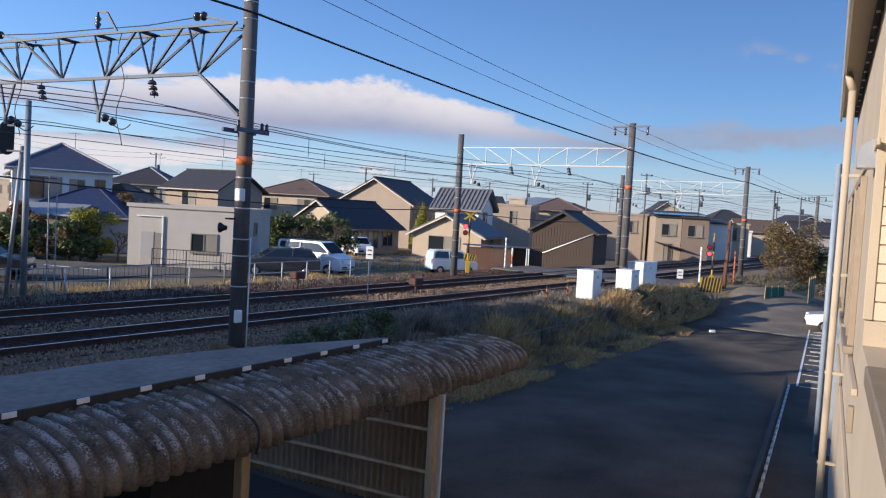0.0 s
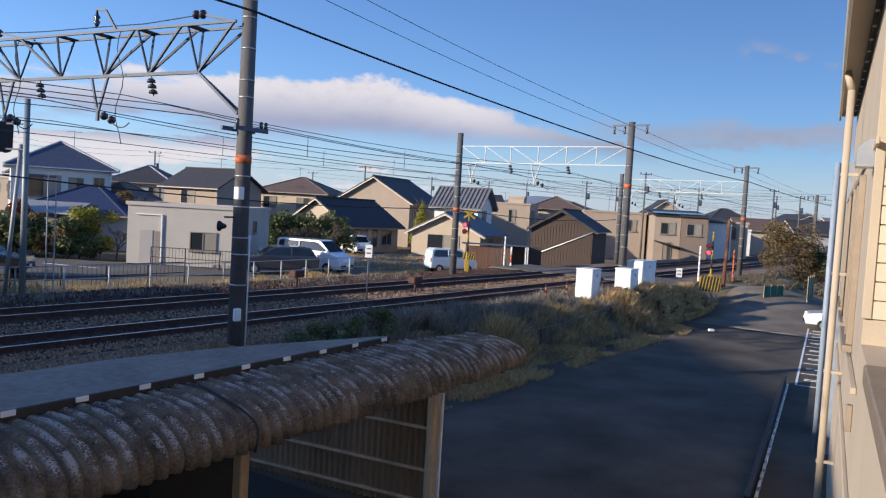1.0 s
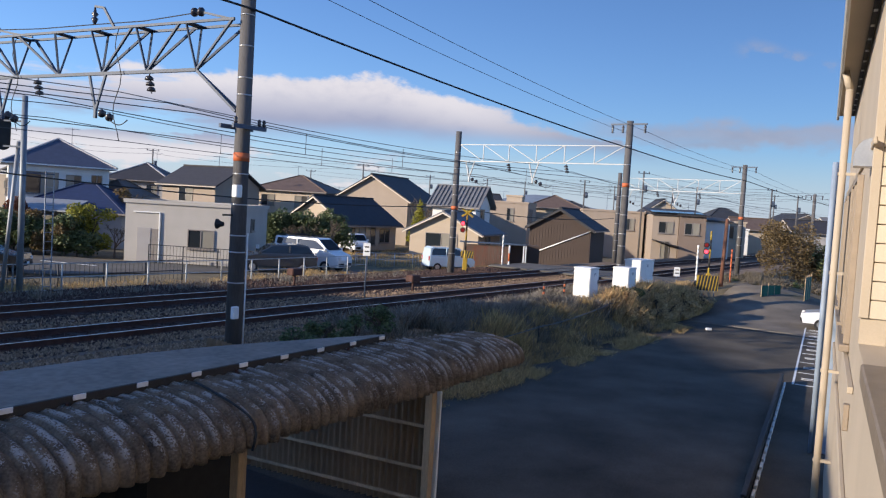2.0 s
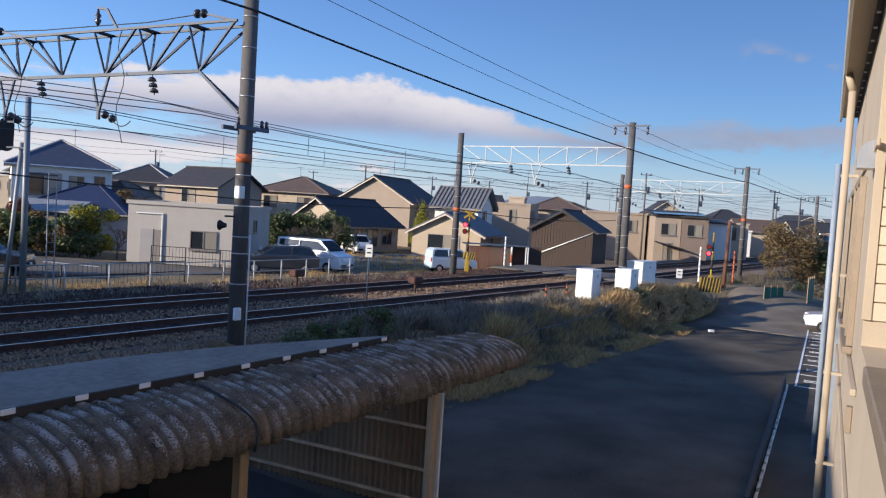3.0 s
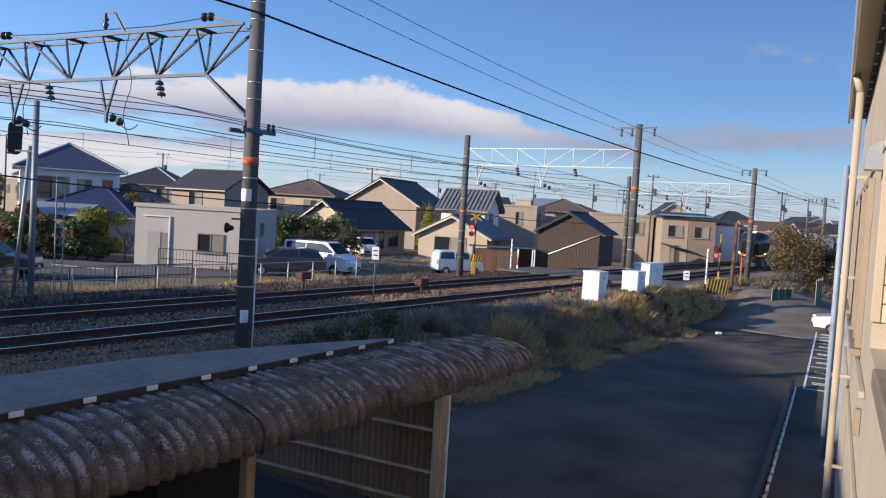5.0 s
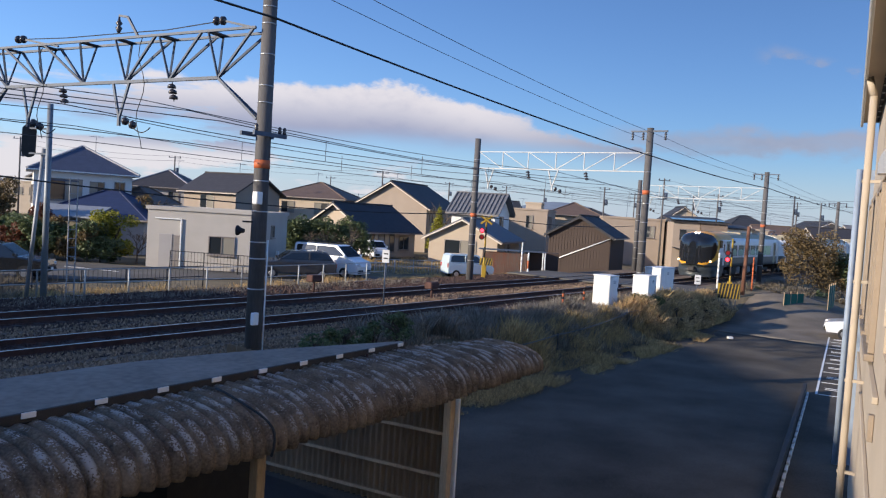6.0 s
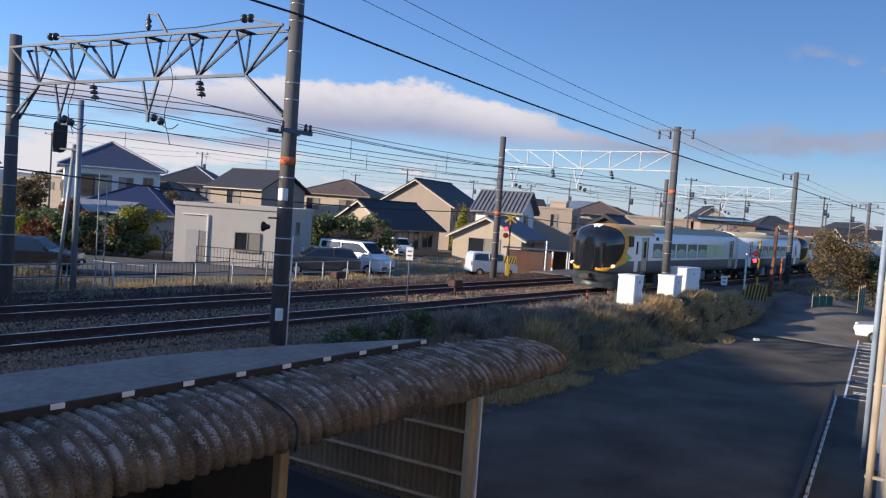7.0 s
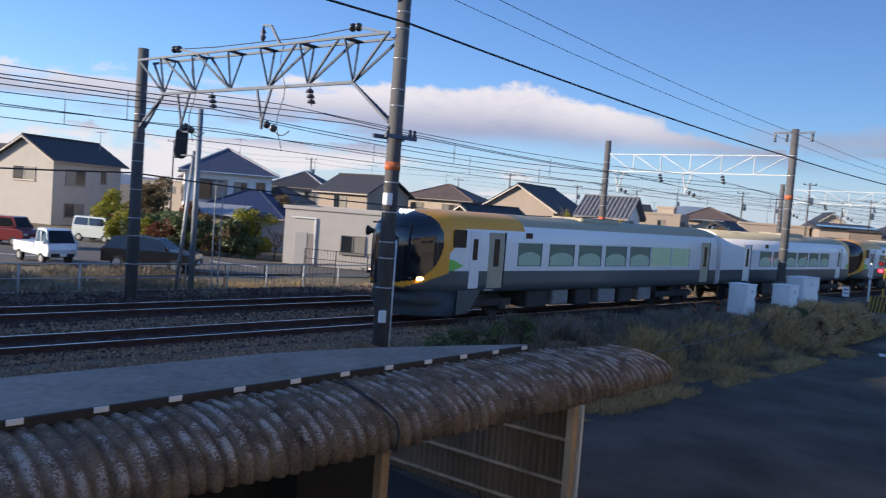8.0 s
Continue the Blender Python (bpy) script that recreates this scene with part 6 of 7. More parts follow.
for s, n in ((23.3, 27.4), (23.3, 23.7), (26.4, 19.7)):
    root = thing("track_box", along(s, n, 1.1), "rusty brown lineside junction box on a stem", "junction box", "junction boxes")
    bm = B()
    rod(bm, (0, 0, 0), (0, 0, 0.6), 0.05, seg=8)
    part("stem", bm, RUST, root)
    bm = B()
    box(bm, -0.3, -0.2, 0.55, 0.3, 0.2, 0.85, 0.04)
    part("box", bm, RUST, root)


# colour light signal beside the far track
def signal_mast():
    root = thing("signal_mast", along(13.9, 27.9, 0.75), "grey signal mast with black oval signal head", "signal mast")
    bm = B()
    rod(bm, (0, 0, 0), (0, 0, 7.2), 0.115, 0.10, 14)
    part("mast", bm, MAST, root)
    bm = B()
    rod(bm, (-0.25, 0.75, 0.1), (0.0, 0.35, 5.6), 0.07, seg=10)
    part("stay", bm, GALV, root, "pale inclined stay")
    bm = B()
    m = pose(-0.35, 0.75, 5.85, 0, 0, 153)
    pts = [(0.24 * math.cos(radians(a)), (0.36 if math.sin(radians(a)) > 0 else -0.36) + 0.24 * math.sin(radians(a))) for a in range(0, 360, 20)]
    prism(bm, pts, -0.03, 0.03, m=m)
    head = part("signal_head", bm, FASCIA, root, "black oval signal head")
    for z in (-0.36, -0.12, 0.12, 0.36):
        bm = B()
        rod(bm, m @ Vector((0, -0.03, z)), m @ Vector((0, -0.25, z - 0.02)), 0.1, 0.11, 12)
        part("hood", bm, BLACK, head)
    bm = B()
    beam(bm, (0, 0, 6.3), (-0.35, 0.75, 6.3), 0.06)
    part("bracket", bm, GALV_DARK, root)
    bm = B()
    beam(bm, (0, 0, 5.4), (-0.35, 0.75, 5.4), 0.06)
    part("bracket", bm, GALV_DARK, root)
    for x in (0.75, 1.05):
        bm = B()
        rod(bm, (x, -0.15, 0), (x, -0.15, 4.6), 0.022, seg=6)
        part("ladder_rail", bm, GALV, root)
    for k in range(13):
        bm = B()
        rod(bm, (0.75, -0.15, 0.4 + 0.33 * k), (1.05, -0.15, 0.4 + 0.33 * k), 0.015, seg=5)
        part("ladder_rung", bm, GALV, root)
    bm = B()
    beam(bm, (0, 0, 4.5), (1.05, -0.15, 4.5), 0.05)
    part("platform", bm, GALV_DARK, root)
    return root


signal_mast()

# fittings on the tall pole
fit_root = thing("pole_fittings", along(12.4, 14.6, 0), "steel crossarm, boxes and horn on the tall pole", "pole fittings")
bm = B()
box(bm, -0.5, -0.27, 6.48, 0.5, -0.2, 6.58)
box(bm, -0.5, 0.2, 6.48, 0.5, 0.27, 6.58)
part("crossarm", bm, GALV_DARK, fit_root)
for x in (-0.42, 0.3, 0.45):
    bm = B()
    lathe(bm, [(0.03, 6.58), (0.05, 6.62), (0.03, 6.66), (0.05, 6.7), (0.02, 6.75)], Matrix.Translation((x, -0.23, 0)), 8)
    part("insulator", bm, PORCELAIN, fit_root)
bm = B()
box(bm, -0.36, -0.3, 4.85, -0.17, -0.12, 5.15, 0.02)
part("junction_box", bm, WHITE, fit_root, "pale junction box")
bm = B()
m = pose(-0.4, 0.05, 4.2, 0, 0, -60)
lathe(bm, [(0.05, 0), (0.07, 0.08), (0.12, 0.14), (0.12, 0.18), (0.04, 0.21)], m @ Matrix.Rotation(radians(-90), 4, "Y"), 14)
beam(bm, (0, 0, 4.42), (-0.45, 0.05, 4.42), 0.04)
part("horn", bm, BLACK, fit_root, "black signal horn")
bm = B()
rod(bm, (0.14, -0.19, 1.0), (0.14, -0.19, 4.0), 0.02, seg=8)
part("conduit", bm, WHITE, fit_root, "white conduit pipe")
bm = B()
box(bm, -0.28, -0.3, 1.95, -0.1, -0.18, 2.25, 0.02)
part("small_box", bm, WHITE, fit_root, "small white box")
bm = B()
for z in (9.9, 10.05, 10.2):
    lathe(bm, [(0.02, -0.05), (0.09, -0.03), (0.09, 0.02), (0.03, 0.05)], Matrix.Translation((-0.3, 0.1, z)), 10)
rod(bm, (0, 0, 10.35), (-0.4, 0.1, 10.3), 0.03, seg=6)
part("insulator_string", bm, PORCELAIN, fit_root)

# top fittings of the near gantry
gd = T(*P1B) - T(*P1)
top = thing("gantry_insulators", Matrix.Translation((*T(*P1).xy, 0)) @ pose(0, 0, 0, 0, 0, math.degrees(math.atan2(gd.y, gd.x))), "insulated arms and wire on the near gantry", "gantry fittings")
for xb, zb, xt, zt in ((0.4, 9.1, 1.3, 9.3), (7.1, 8.86, 8.4, 9.08)):
    bm = B()
    beam(bm, (xb, 0, zb), (xt, 0, zt), 0.05)
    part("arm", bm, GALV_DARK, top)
    bm = B()
    for k in range(2):
        lathe(bm, [(0.03, -0.06), (0.11, -0.03), (0.11, 0.03), (0.04, 0.07)], Matrix.Translation((xt + 0.1 + 0.2 * k, 0, zt + 0.02)) @ Matrix.Rotation(radians(80), 4, "Y"), 10)
    part("insulator", bm, PORCELAIN, top)
bm = B()
beam(bm, (4.15, 0, 9.0), (4.55, 0, 9.55), 0.055)
beam(bm, (4.55, 0, 9.55), (4.86, 0, 9.6), 0.055)
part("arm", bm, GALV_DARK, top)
bm = B()
lathe(bm, [(0.02, -0.45), (0.05, -0.4), (0.09, -0.3), (0.04, -0.26), (0.09, -0.18), (0.04, -0.12), (0.02, 0.0)], Matrix.Translation((4.86, 0, 9.58)), 10)
part("insulator", bm, PORCELAIN, top)
bm = B()
q = [Vector((1.6, 0, 9.3)), Vector((3.2, 0, 9.16)), Vector((4.86, 0, 9.13)), Vector((6.8, 0, 9.08)), Vector((8.5, 0, 9.1))]
for a, b in zip(q, q[1:]):
    rod(bm, a, b, 0.014, seg=5)
part("jumper_wire", bm, WIRE, top)
for x, z0, z1 in ((3.9, 9.0, 6.1), (7.6, 8.8, 6.3)):
    bm = tube(B(), [Vector((x + 0.12 * math.sin(k * 0.9), 0.1, z0 + (z1 - z0) * k / 12)) for k in range(13)], 0.011)
    part("drop_wire", bm, WIRE, top)


# ---- rust shed and lean-to by the crossing ----
rs = thing("rust_shed", pose(1.9, 54.8, FAR, 0, 0, 0), "low shed of rusted corrugated sheets", "shed")
bm = B()
cols = []
for i in range(121):
    u = 3.2 * i / 120
    d = 0.012 * math.cos(2 * math.pi * u / 0.13)
    cols.append((bm.verts.new((u, d, 0)), bm.verts.new((u, d, 1.85))))
for a, b in zip(cols, cols[1:]):
    bm.faces.new((a[0], b[0], b[1], a[1])).smooth = True
bmesh.ops.solidify(bm, geom=list(bm.faces), thickness=0.01)
part("front_sheet", bm, RUSTWALL, rs, "rust-streaked corrugated sheet")
bm = B()
box(bm, 0, 0.05, 0, 0.05, 3.0, 1.9)
part("side_wall", bm, W_BARN, rs)
bm = B()
box(bm, 3.2, 2.0, 0, 5.6, 3.0, 1.9)
part("side_wall", bm, W_BARN, rs)
bm = B()
box(bm, -0.3, -0.35, 1.95, 4.4, 3.2, 2.05, m=pose(0, 0, 0, -2))
part("roof", bm, GALV_DARK, rs, "grey sheet roof")
for x in (4.2, 4.35):
    bm = B()
    box(bm, x - 0.05, -0.3, 0, x + 0.03, -0.22, 1.95, 0.01)
    part("post", bm, WHITE, rs, "pale post")


# ---- distant poles, aerials and hills ----
def utility_pole(x, y, h, label, arms=1, r=0.11, base=0.6):
    root = thing("utility_pole", pose(x, y, base, 0, 0, 20), label, "utility pole", "utility poles")
    bm = B()
    rod(bm, (0, 0, 0), (0, 0, h), r, r * 0.75, 10)
    part("shaft", bm, POLE, root)
    for k in range(arms):
        bm = B()
        box(bm, -0.75, -0.03, h - 0.26 - 0.6 * k, 0.75, 0.03, h - 0.2 - 0.6 * k)
        part("crossarm", bm, GALV_DARK, root)
        for xx in (-0.65, 0.65):
            bm = B()
            lathe(bm, [(0.04, h - 0.2 - 0.6 * k), (0.07, h - 0.1 - 0.6 * k), (0.03, h - 0.02 - 0.6 * k)], Matrix.Translation((xx, 0, 0)), 6)
            part("insulator", bm, PORCELAIN, root)
    if arms:
        bm = B()
        rod(bm, (0.3, 0, h - 2.2), (0.3, 0, h - 1.5), 0.2, seg=10)
        part("transformer", bm, GALV_DARK, root, "grey pole transformer")
    return root


for x, y, h in ((-36.5, 97, 9.5), (-9.6, 93, 9.0), (17.6, 95, 8.8), (21.8, 83.5, 9.6), (31.5, 95, 8.8), (39.5, 92, 9.0), (45.0, 97, 8.6), (7.0, 120, 9.2), (-20.5, 120, 9), (52.0, 120, 9.5), (-50.0, 86, 10.0), (36.0, 120, 9.5), (26.5, 118, 9.3), (14.0, 130, 9.6), (-2.0, 125, 9.5), (60.0, 112, 9.5), (62.0, 95, 9.0), (44.0, 76, 9.2), (47.5, 88, 8.8)):
    utility_pole(x, y, h, "concrete utility pole with crossarms among the houses")
rng = random.Random(5)
LINES = [((-50, 86, 10), (-36.5, 97, 9.6)), ((-36.5, 97, 9.6), (-9.6, 93, 9.1)), ((-9.6, 93, 9.1), (17.6, 95, 8.9)), ((17.6, 95, 8.9), (31.5, 95, 8.9)), ((31.5, 95, 8.9), (45, 97, 8.7)), ((45, 97, 8.7), (62, 95, 8.9)), ((7, 120, 9.2), (26.5, 118, 9.2)), ((26.5, 118, 9.2), (52, 120, 9.5)), ((-20.5, 120, 9), (7, 120, 9.2)), ((21.8, 83.5, 9.6), (39.5, 92, 9)), ((21.8, 83.5, 8.4), (44, 76, 8.6))]
for a, b in LINES:
    for dz in (0.5, -0.1):
        wire("utility_line", [(a[0], a[1], a[2] + dz), (b[0], b[1], b[2] + dz)], 0.014, WIRE_GREY, "thin utility line between distant poles", 0.5, "utility line")
wire("telephone_cable", [T(-14, 25.4, 5.2), T(10.2, 24.9, 5.25), T(36.5, 24.9, 5.0), T(60.8, 24.9, 4.9)], 0.025, WIRE, "black communication cable along the far poles", 0.35)


def aerial(x, y, z, h=1.6):
    root = thing("tv_aerial", pose(x, y, z, 0, 0, rng.uniform(-60, 60)), "thin metal television aerial on a roof", "aerial", "roof aerials")
    bm = B()
    rod(bm, (0, 0, -0.4), (0, 0, h), 0.022, seg=5)
    part("mast", bm, GALV_DARK, root)
    bm = B()
    rod(bm, (-0.6, 0, h - 0.1), (0.6, 0, h - 0.1), 0.015, seg=5)
    for k in range(7):
        rod(bm, (-0.55 + 0.18 * k, -0.25, h - 0.1), (-0.55 + 0.18 * k, 0.25, h - 0.1), 0.01, seg=4)
    part("elements", bm, GALV_DARK, root)


for x, y, z in ((-32.0, 66.5, 8.2), (-33.0, 89, 7.7), (-24.5, 84.5, 7.5), (-17.6, 94, 7.4), (-10.0, 75, 4.8), (-7.8, 93, 7.8), (1.0, 78.5, 6.8), (8.0, 99, 6.0), (15.5, 107.5, 7.3), (19.0, 88, 6.0), (24.5, 84, 5.9), (29.0, 90, 5.5), (44.5, 111, 5.8), (54.0, 114, 6.0), (-46.0, 66, 8.0)):
    aerial(x, y, z)
# Distance haze is put into the hills' blue colour.
HILL = material("far hill in haze blue", (0.16, 0.20, 0.26), 1.0, vary=0.15, scale=0.004, fine=0.03, bump=0)
bm = B()
lo, hi = [], []
for k in range(90):
    a = radians(-62 + 1.35 * k)
    h = 26 + 34 * max(0, noise.noise((k * 0.13, 1.0, 0))) + 12 * noise.noise((k * 0.45, 2.0, 0)) + 44 * math.exp(-((k - 51.5) / 2.6) ** 2) + 40 * math.exp(-((k - 34.0) / 3.0) ** 2)
    d = Vector((math.sin(a), math.cos(a), 0)) * 2600
    lo.append(bm.verts.new(d + Vector((0, 0, -8))))
    hi.append(bm.verts.new(d * 1.1 + Vector((0, 0, max(10, h)))))
for k in range(89):
    bm.faces.new((lo[k], lo[k + 1], hi[k + 1], hi[k])).smooth = True
tagged(part("backdrop_hills", bm, HILL), "low hills along the horizon, coloured haze blue", "hills", kind="structure")

# more roofs of the town behind the first rows
rng = random.Random(11)
for k in range(34):
    x = -75 + 4.6 * k + rng.uniform(-1.5, 1.5)
    y = rng.uniform(118, 165)
    house(x * y / 118, y, rng.uniform(-14, 14), rng.uniform(6, 9), rng.uniform(6, 9), rng.uniform(4.6, 5.6), rng.uniform(6.4, 7.8), rng.choice(("hip", "front", "side", "flat")), rng.choice((W_CREAM, W_BEIGE, W_GREY, W_WHITE)), rng.choice((R_DARK, R_BROWN, R_GREY, R_NAVY)), "distant two-storey house among many roofs", [("f", 1.2, 3.2, 1.5, 1.2), ("f", 3.8, 3.2, 1.5, 1.2)])


# ---- train ----
T_WHITE = material("train white", (0.85, 0.81, 0.77), 0.3, vary=0.03, bump=0)
T_DARK = material("train dark grey", (0.072, 0.085, 0.09), 0.35, vary=0.06, bump=0)
T_ORANGE = material("train orange", (0.80, 0.36, 0.03), 0.32, vary=0.04, bump=0)
T_GREEN = material("train green", (0.20, 0.55, 0.08), 0.35, vary=0.04, bump=0)
T_BLACK = glass("train black glass", (0.012, 0.014, 0.018), 0.05)
T_WINDOW = glass("train window", (0.13, 0.21, 0.17), 0.06)
T_REFLECT = material("pale green window reflection", (0.42, 0.53, 0.36), 0.5, vary=0.1, bump=0)
T_BLIND = material("train window blind", (0.56, 0.66, 0.36), 0.4, vary=0.08, bump=0)
T_UNDER = material("underframe grime", (0.05, 0.047, 0.045), 0.9, vary=0.3)
T_GREY = material("equipment grey", (0.22, 0.22, 0.22), 0.7, vary=0.2)
T_ROOF = material("train roof tan", (0.42, 0.36, 0.24), 0.6, vary=0.1)
T_SEAL = material("black door seal", (0.02, 0.02, 0.022), 0.6, vary=0.1, bump=0)
LAMP = glow("headlamp", (1.0, 0.66, 0.32), 3.5)
LAMP_COOL = glow("top lamp", (0.95, 1.0, 1.0), 1.5)
CAR_L = 18.9
HALF = [(1.30, 0.92), (1.37, 0.98), (1.40, 1.05), (1.41, 1.12)] + [(1.42, 1.18 + 0.0388 * k) for k in range(35)] + [(1.415, 2.56), (1.405, 2.65), (1.39, 2.74), (1.37, 2.82), (1.34, 2.90), (1.30, 2.98), (1.25, 3.06), (1.19, 3.13), (1.12, 3.20), (0.92, 3.30), (0.66, 3.37), (0.34, 3.42), (0.0, 3.43)]
SECTION = [(-y, z) for y, z in HALF] + [(y, z) for y, z in HALF[-2::-1]]


def cab_shape(x, length=2.1):
    """How far the body is drawn in x metres behind the tip of a cab."""
    k = max(0.0, 1 - x / length)
    return max(0.02, (1 - k ** 2.3)) ** (1 / 2.3)


def car_shell(c, front_cab, rear_cab):
    """A coach body as one skin: colours follow the livery."""
    xs = [0.22, CAR_L - 0.22]
    if front_cab:
        xs = [0.0, 0.02, 0.06, 0.12, 0.2, 0.3, 0.42] + [0.5 + 0.035 * k for k in range(100)] + [4.3, 5.0, 6.0, 7.0, 8.0, CAR_L - 0.22]
    elif rear_cab:
        xs = [0.22, CAR_L - 5.0] + [CAR_L - 4.0 + 0.07 * k for k in range(51)] + [CAR_L - d for d in (0.42, 0.3, 0.2, 0.12, 0.06, 0.02, 0.0)]
    bm = B()
    rings = []
    for x in xs:
        d = x if front_cab else (CAR_L - x if rear_cab else 99)
        f = cab_shape(d) if d < 2.1 else 1.0
        g = 0.45 + 0.55 * f if d < 2.1 else 1.0
        rings.append([bm.verts.new((x, y * f, 1.75 + (z - 1.75) * g if z > 1.75 else z + (1.75 - z) * (1 - f) * 0.25)) for y, z in SECTION])
    for p, q in zip(rings, rings[1:]):
        for i in range(len(p) - 1):
            fc = bm.faces.new((p[i], q[i], q[i + 1], p[i + 1]))
            fc.smooth = True
            m = fc.calc_center_median()
            d = m.x if front_cab else (CAR_L - m.x if rear_cab else 99)
            z, sec_z = m.z, (SECTION[i][1] + SECTION[i + 1][1]) / 2
            col = 0
            if sec_z < 1.62:
                col = 1
            elif sec_z > 3.09:
                col = 4
            if d < 4.5:
                y = abs(m.y)
                if ((z - 2.5) / 1.28) ** 2 + (d / 1.28) ** 2 < 1 or (y < 0.42 and d < 0.6 and z > 1.0):
                    col = 3
                elif z > 1.08 + 0.36 * max(0.0, d - 0.2):
                    wave = 1.5 + 0.9 * max(0.0, z - 2.1)
                    if d < wave:
                        col = 2
                    elif z < 1.95 and d < 2.5 - 2.6 * (z - 1.62) and sec_z > 1.62:
                        col = 5
            if front_cab and 1.3 < m.x < 5.0 and sec_z > 2.93:
                col = 2
            fc.material_index = col
    bm.faces.new(rings[0]).material_index = 3 if front_cab else 0
    bm.faces.new(rings[-1][::-1]).material_index = 3 if rear_cab else 0
    for p, q in zip(rings, rings[1:]):
        fc = bm.faces.new((p[0], p[-1], q[-1], q[0]))
        fc.material_index = 1
    bmesh.ops.recalc_face_normals(bm, faces=bm.faces)
    return bm


def train():
    root = thing("train", along(0, NEAR_N, RAIL), "white and orange express train with dark lower band", "train")

    def side(name, x0, z0, x1, z1, mat, parent, label="", proud=0.012, sides=(-1, 1), inner=0.0):
        for sd in sides:
            bm = B()
            y = sd * 1.42
            box(bm, x0, min(y - sd * 0.03, y + sd * proud), z0, x1, max(y - sd * 0.03, y + sd * proud), z1, 0.008)
            ob = part(name, bm, mat, parent, label)
        return ob

    for c in range(5):
        x0 = c * CAR_L
        front, rear = c in (0, 2), c == 1
        bm = car_shell(c, front, rear)
        bmesh.ops.translate(bm, verts=list(bm.verts), vec=(x0, 0, 0))
        body = part("car_body", bm, [T_WHITE, T_DARK, T_ORANGE, T_BLACK, T_ROOF, T_GREEN], root, "white coach body with dark lower band")
        wins = [(4.63, 5.85), (6.3, 7.7), (8.0, 9.4), (9.7, 11.1), (11.4, 12.85), (13.0, 14.5), (14.65, 16.1)] if c == 0 else [(4.4 + 1.62 * k, 5.75 + 1.62 * k) for k in range(6 if rear else 7)]
        for k, (a, b) in enumerate(wins):
            side("side_window", x0 + a, 1.76, x0 + b, 2.52, T_BLIND if (c == 0 and k in (5, 6)) else T_WINDOW, body, "tinted side window")
            # pale panels fixed on the glass stand in for its green reflection
            if not (c == 0 and k in (5, 6)):
                for sd in (-1, 1):
                    bm = B()
                    top = [(b - 0.05 - (b - a - 0.1) * i / 8, 2.08 + 0.16 * math.sin(math.pi * i / 8) ** 0.7) for i in range(9)]
                    prism(bm, [(x0 + a + 0.05, 1.79), (x0 + b - 0.05, 1.79)] + [(x0 + u, v) for u, v in top], sd * 1.434 - 0.003, sd * 1.434 + 0.003)
                    part("reflection_panel", bm, T_REFLECT, body, "pale green panel on the glass for its reflection")
            for q in ((a - 0.05, 1.70, b + 0.05, 1.755), (a - 0.05, 2.525, b + 0.05, 2.57)):
                side("window_trim", x0 + q[0], q[1], x0 + q[2], q[3], T_WHITE, body, proud=0.018)
            side("window_seal", x0 + b + 0.005, 1.72, x0 + b + 0.035, 2.55, T_SEAL, body)
        for a in ((3.2, 17.2) if c == 0 else (2.6, 16.6 if not rear else 15.2)):
            side("door", x0 + a, 1.06, x0 + a + 0.72, 2.82, T_WHITE if c else T_ROOF, body, "pale sliding door", 0.006)
            side("door_glass", x0 + a + 0.24, 1.75, x0 + a + 0.5, 2.62, T_BLACK, body, proud=0.014)
            side("door_seal", x0 + a + 0.73, 1.06, x0 + a + 0.80, 2.84, T_SEAL, body)
        if front:
            side("cab_window", x0 + 1.62, 2.32, x0 + 2.15, 2.86, T_BLACK, body, proud=0.02)
            side("cab_door", x0 + 2.36, 1.06, x0 + 2.80, 2.86, T_WHITE, body, "narrow white cab door", 0.01)
            side("cab_door_glass", x0 + 2.46, 1.95, x0 + 2.68, 2.6, T_BLACK, body, proud=0.018)
        side("destination_sign", x0 + 5.0, 2.68, x0 + 5.32, 2.86, T_BLACK, body, proud=0.008)
        side("grab_step", x0 + 3.1, 0.98, x0 + 3.5, 1.02, STEEL, body, "steel step edge", 0.03)
        for bx in (x0 + 3.4, x0 + CAR_L - 3.2):
            bm = B()
            for y in (-0.98, 0.98):
                box(bm, bx - 1.5, y - 0.08, 0.42, bx + 1.5, y + 0.08, 0.66, 0.03)
                for wx in (-1.05, 1.05):
                    box(bm, bx + wx - 0.16, y - 0.12, 0.28, bx + wx + 0.16, y + 0.12, 0.58, 0.03)
            box(bm, bx - 0.3, -1.0, 0.4, bx + 0.3, 1.0, 0.86, 0.03)
            bogie = part("bogie", bm, T_UNDER, root, "grimy bogie frame")
            for wx in (-1.05, 1.05):
                bm = B()
                for y in (-0.57, 0.57):
                    rod(bm, (bx + wx, y - 0.06, 0.43), (bx + wx, y + 0.06, 0.43), 0.43, 0.43, 20)
                rod(bm, (bx + wx, -0.57, 0.43), (bx + wx, 0.57, 0.43), 0.08, seg=8)
                part("wheelset", bm, T_UNDER, bogie)
        for k in range(6):
            bm = B()
            xk = x0 + 5.5 + k * 1.42
            box(bm, xk, -1.22, 0.32 + 0.05 * (k % 2), xk + 0.95 + 0.2 * (k % 3 == 0), 1.22, 0.92, 0.05)
            part("equipment_box", bm, T_GREY if k % 2 else T_UNDER, root, "underfloor equipment box")
        bm = B()
        box(bm, x0 + 9.0, -0.75, 3.3, x0 + 11.5, 0.75, 3.5, 0.06)
        part("roof_unit", bm, T_ROOF, root, "low roof air conditioner")
        if c < 4:
            bm = B()
            box(bm, x0 + CAR_L - 0.6, -0.75, 1.0, x0 + CAR_L + 0.6, 0.75, 3.1)
            part("gangway", bm, T_SEAL, root, "black gangway bellows")
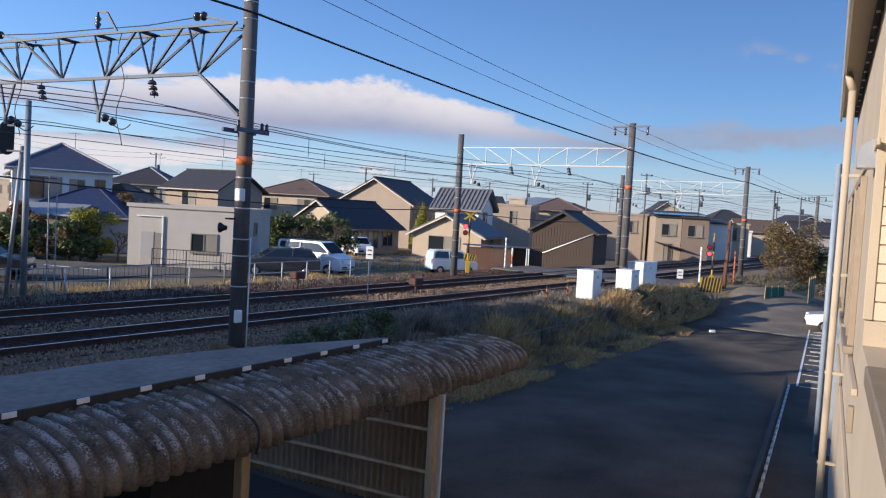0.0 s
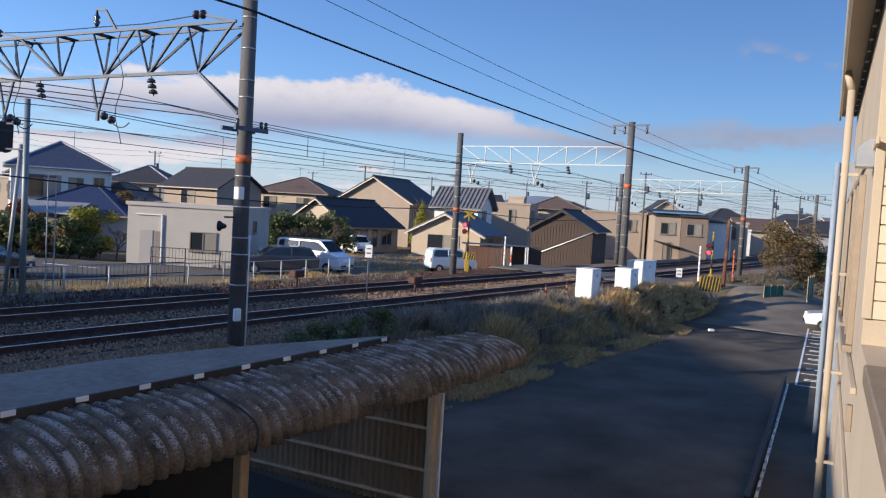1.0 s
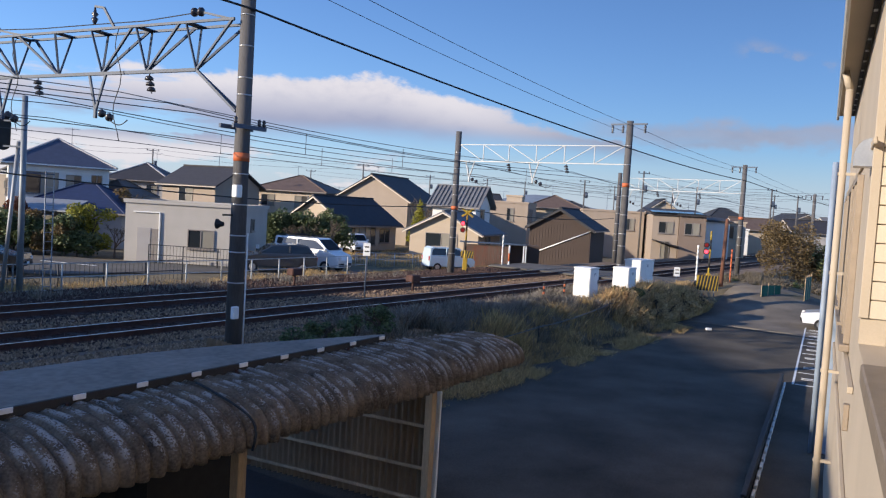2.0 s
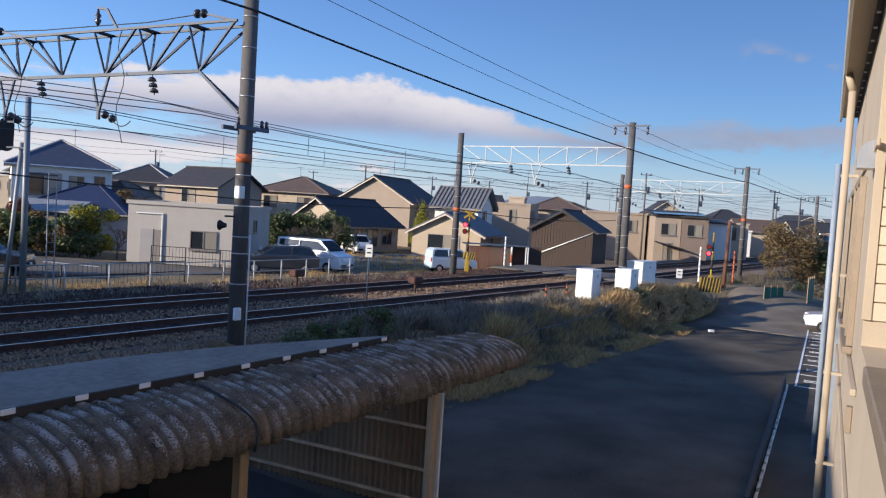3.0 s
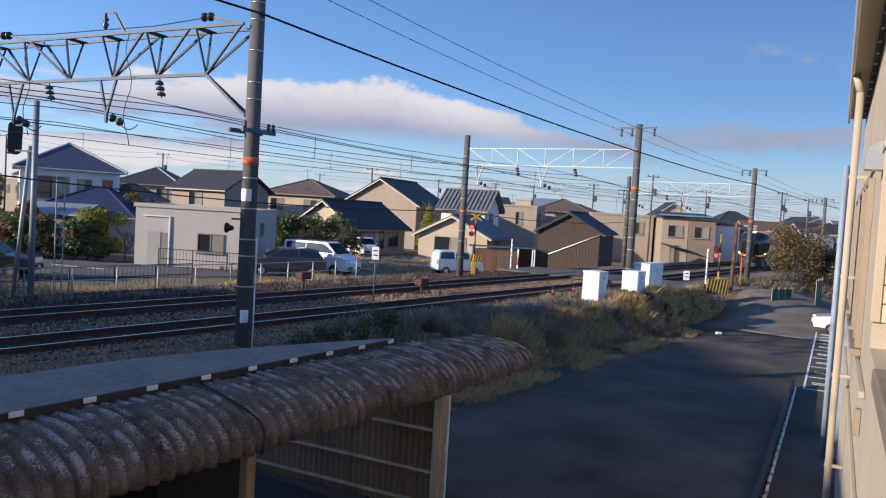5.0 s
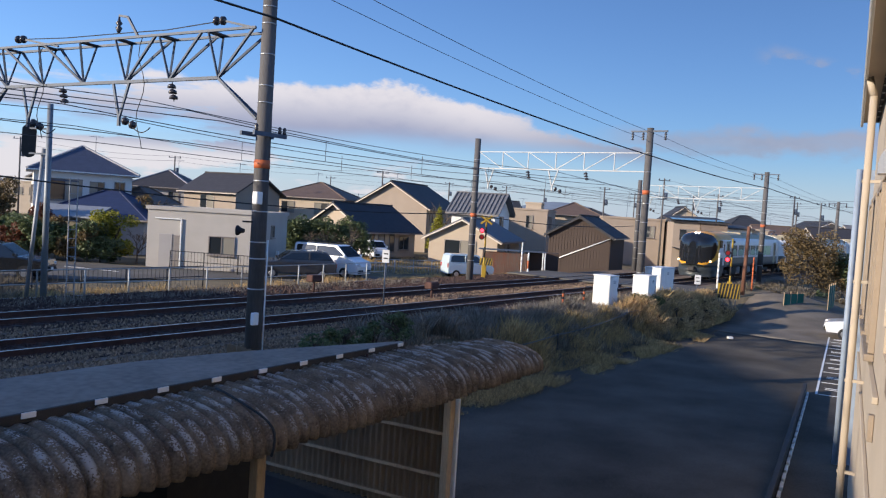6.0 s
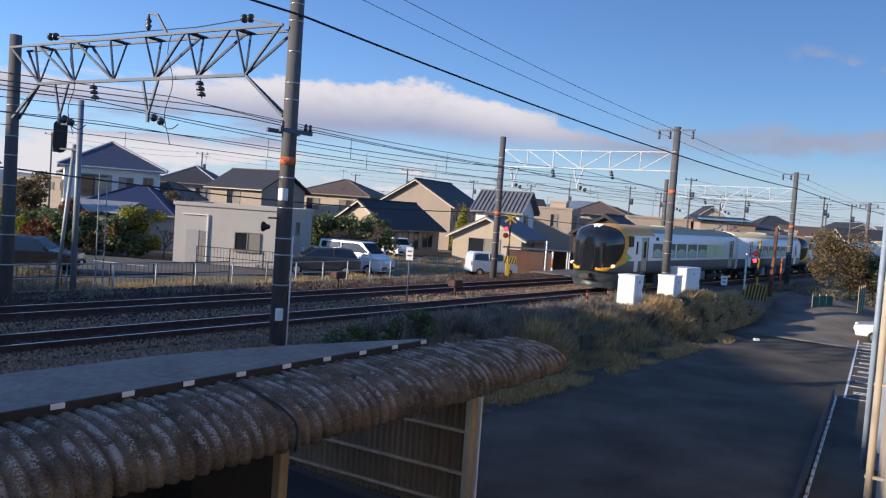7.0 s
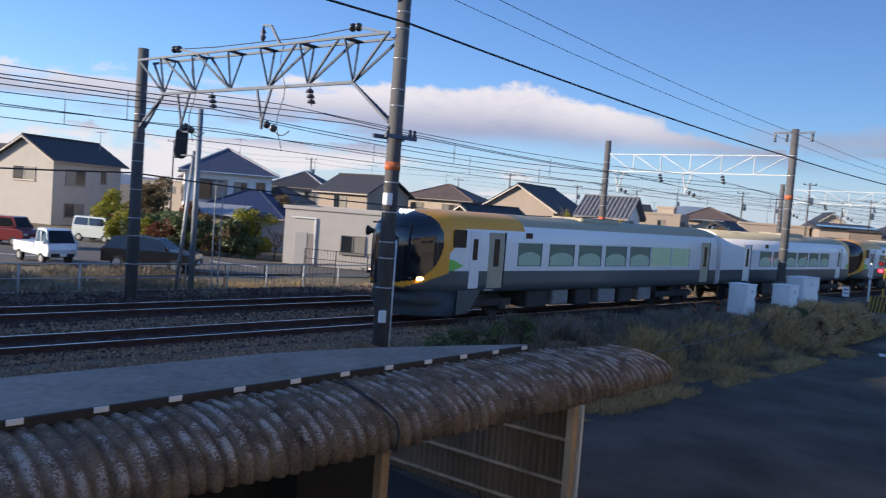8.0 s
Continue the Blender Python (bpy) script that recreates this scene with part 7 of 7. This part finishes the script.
        if c == 1:
            bm = B()
            for y in (-0.5, 0.5):
                rod(bm, (x0 + 1.2, y, 3.55), (x0 + 2.4, y, 3.75), 0.03, seg=6)
                rod(bm, (x0 + 2.4, y, 3.75), (x0 + 1.5, y, 3.85), 0.03, seg=6)
            rod(bm, (x0 + 1.5, -0.8, 3.86), (x0 + 1.5, 0.8, 3.86), 0.03, seg=6)
            for xx in (0.9, 2.6):
                for y in (-0.55, 0.55):
                    lathe(bm, [(0.05, 0), (0.09, 0.04), (0.05, 0.08), (0.09, 0.12), (0.04, 0.18)], Matrix.Translation((x0 + xx, y, 3.42)), 8)
            part("pantograph", bm, GALV_DARK, root, "folded pantograph on insulators")
    # nose: skirt, coupler, lamps
    bm = B()
    rings = []
    for k in range(13):
        a = radians(-90 + 180 * k / 12)
        y, x = 1.36 * math.sin(a), 1.9 - 1.75 * max(0.0, math.cos(a)) ** 0.6
        rings.append([bm.verts.new((x + 0.1, y, 1.02)), bm.verts.new((x, y * 1.0, 0.6)), bm.verts.new((x + 0.18, y * 0.95, 0.22))])
    for p, q in zip(rings, rings[1:]):
        for i in range(2):
            bm.faces.new((p[i], p[i + 1], q[i + 1], q[i])).smooth = True
    bmesh.ops.solidify(bm, geom=list(bm.faces), thickness=0.05)
    part("skirt", bm, T_DARK, root, "dark blue-grey snow plough skirt")
    for y in (-1.36, 1.36):
        bm = B()
        prism(bm, [(1.95, 1.0), (1.95, 0.24), (2.5, 0.3), (3.0, 1.0)], y - 0.03, y + 0.03)
        part("side_skirt", bm, T_DARK, root)
    bm = B()
    box(bm, -0.12, -0.2, 0.62, 0.5, 0.2, 0.92, 0.04)
    rod(bm, (-0.05, -0.34, 0.66), (-0.05, 0.34, 0.66), 0.05, seg=8)
    part("coupler", bm, T_UNDER, root, "black coupler")
    for sd in (-1, 1):
        for yy, xx, mat, nm, r in ((1.13, 0.62, LAMP, "headlamp", 0.062), (0.92, 0.36, T_BLACK, "tail_lamp", 0.055)):
            bm = B()
            rod(bm, (xx - 0.1, sd * yy, 1.35), (xx + 0.2, sd * yy * 0.95, 1.35), r, r, 16)
            part(nm, bm, mat, root, "round lit headlamp" if mat is LAMP else "dark tail lamp")
        bm = B()
        rod(bm, (0.72, sd * 0.1, 3.3), (1.1, sd * 0.1, 3.3), 0.06, 0.06, 12)
        part("top_lamp", bm, LAMP_COOL, root, "small white lamp at the roof line")
    return root


express = train()


def motions():
    rows = []
    for k in range(17):
        t = k * 0.5
        p = T(34.3 - 19.55 * (t - 7.0), NEAR_N, RAIL)
        rows.append((t, pose(p.x, p.y, p.z, 0, 0, 90 - HEAD)))
    walk(express, rows)


motions()
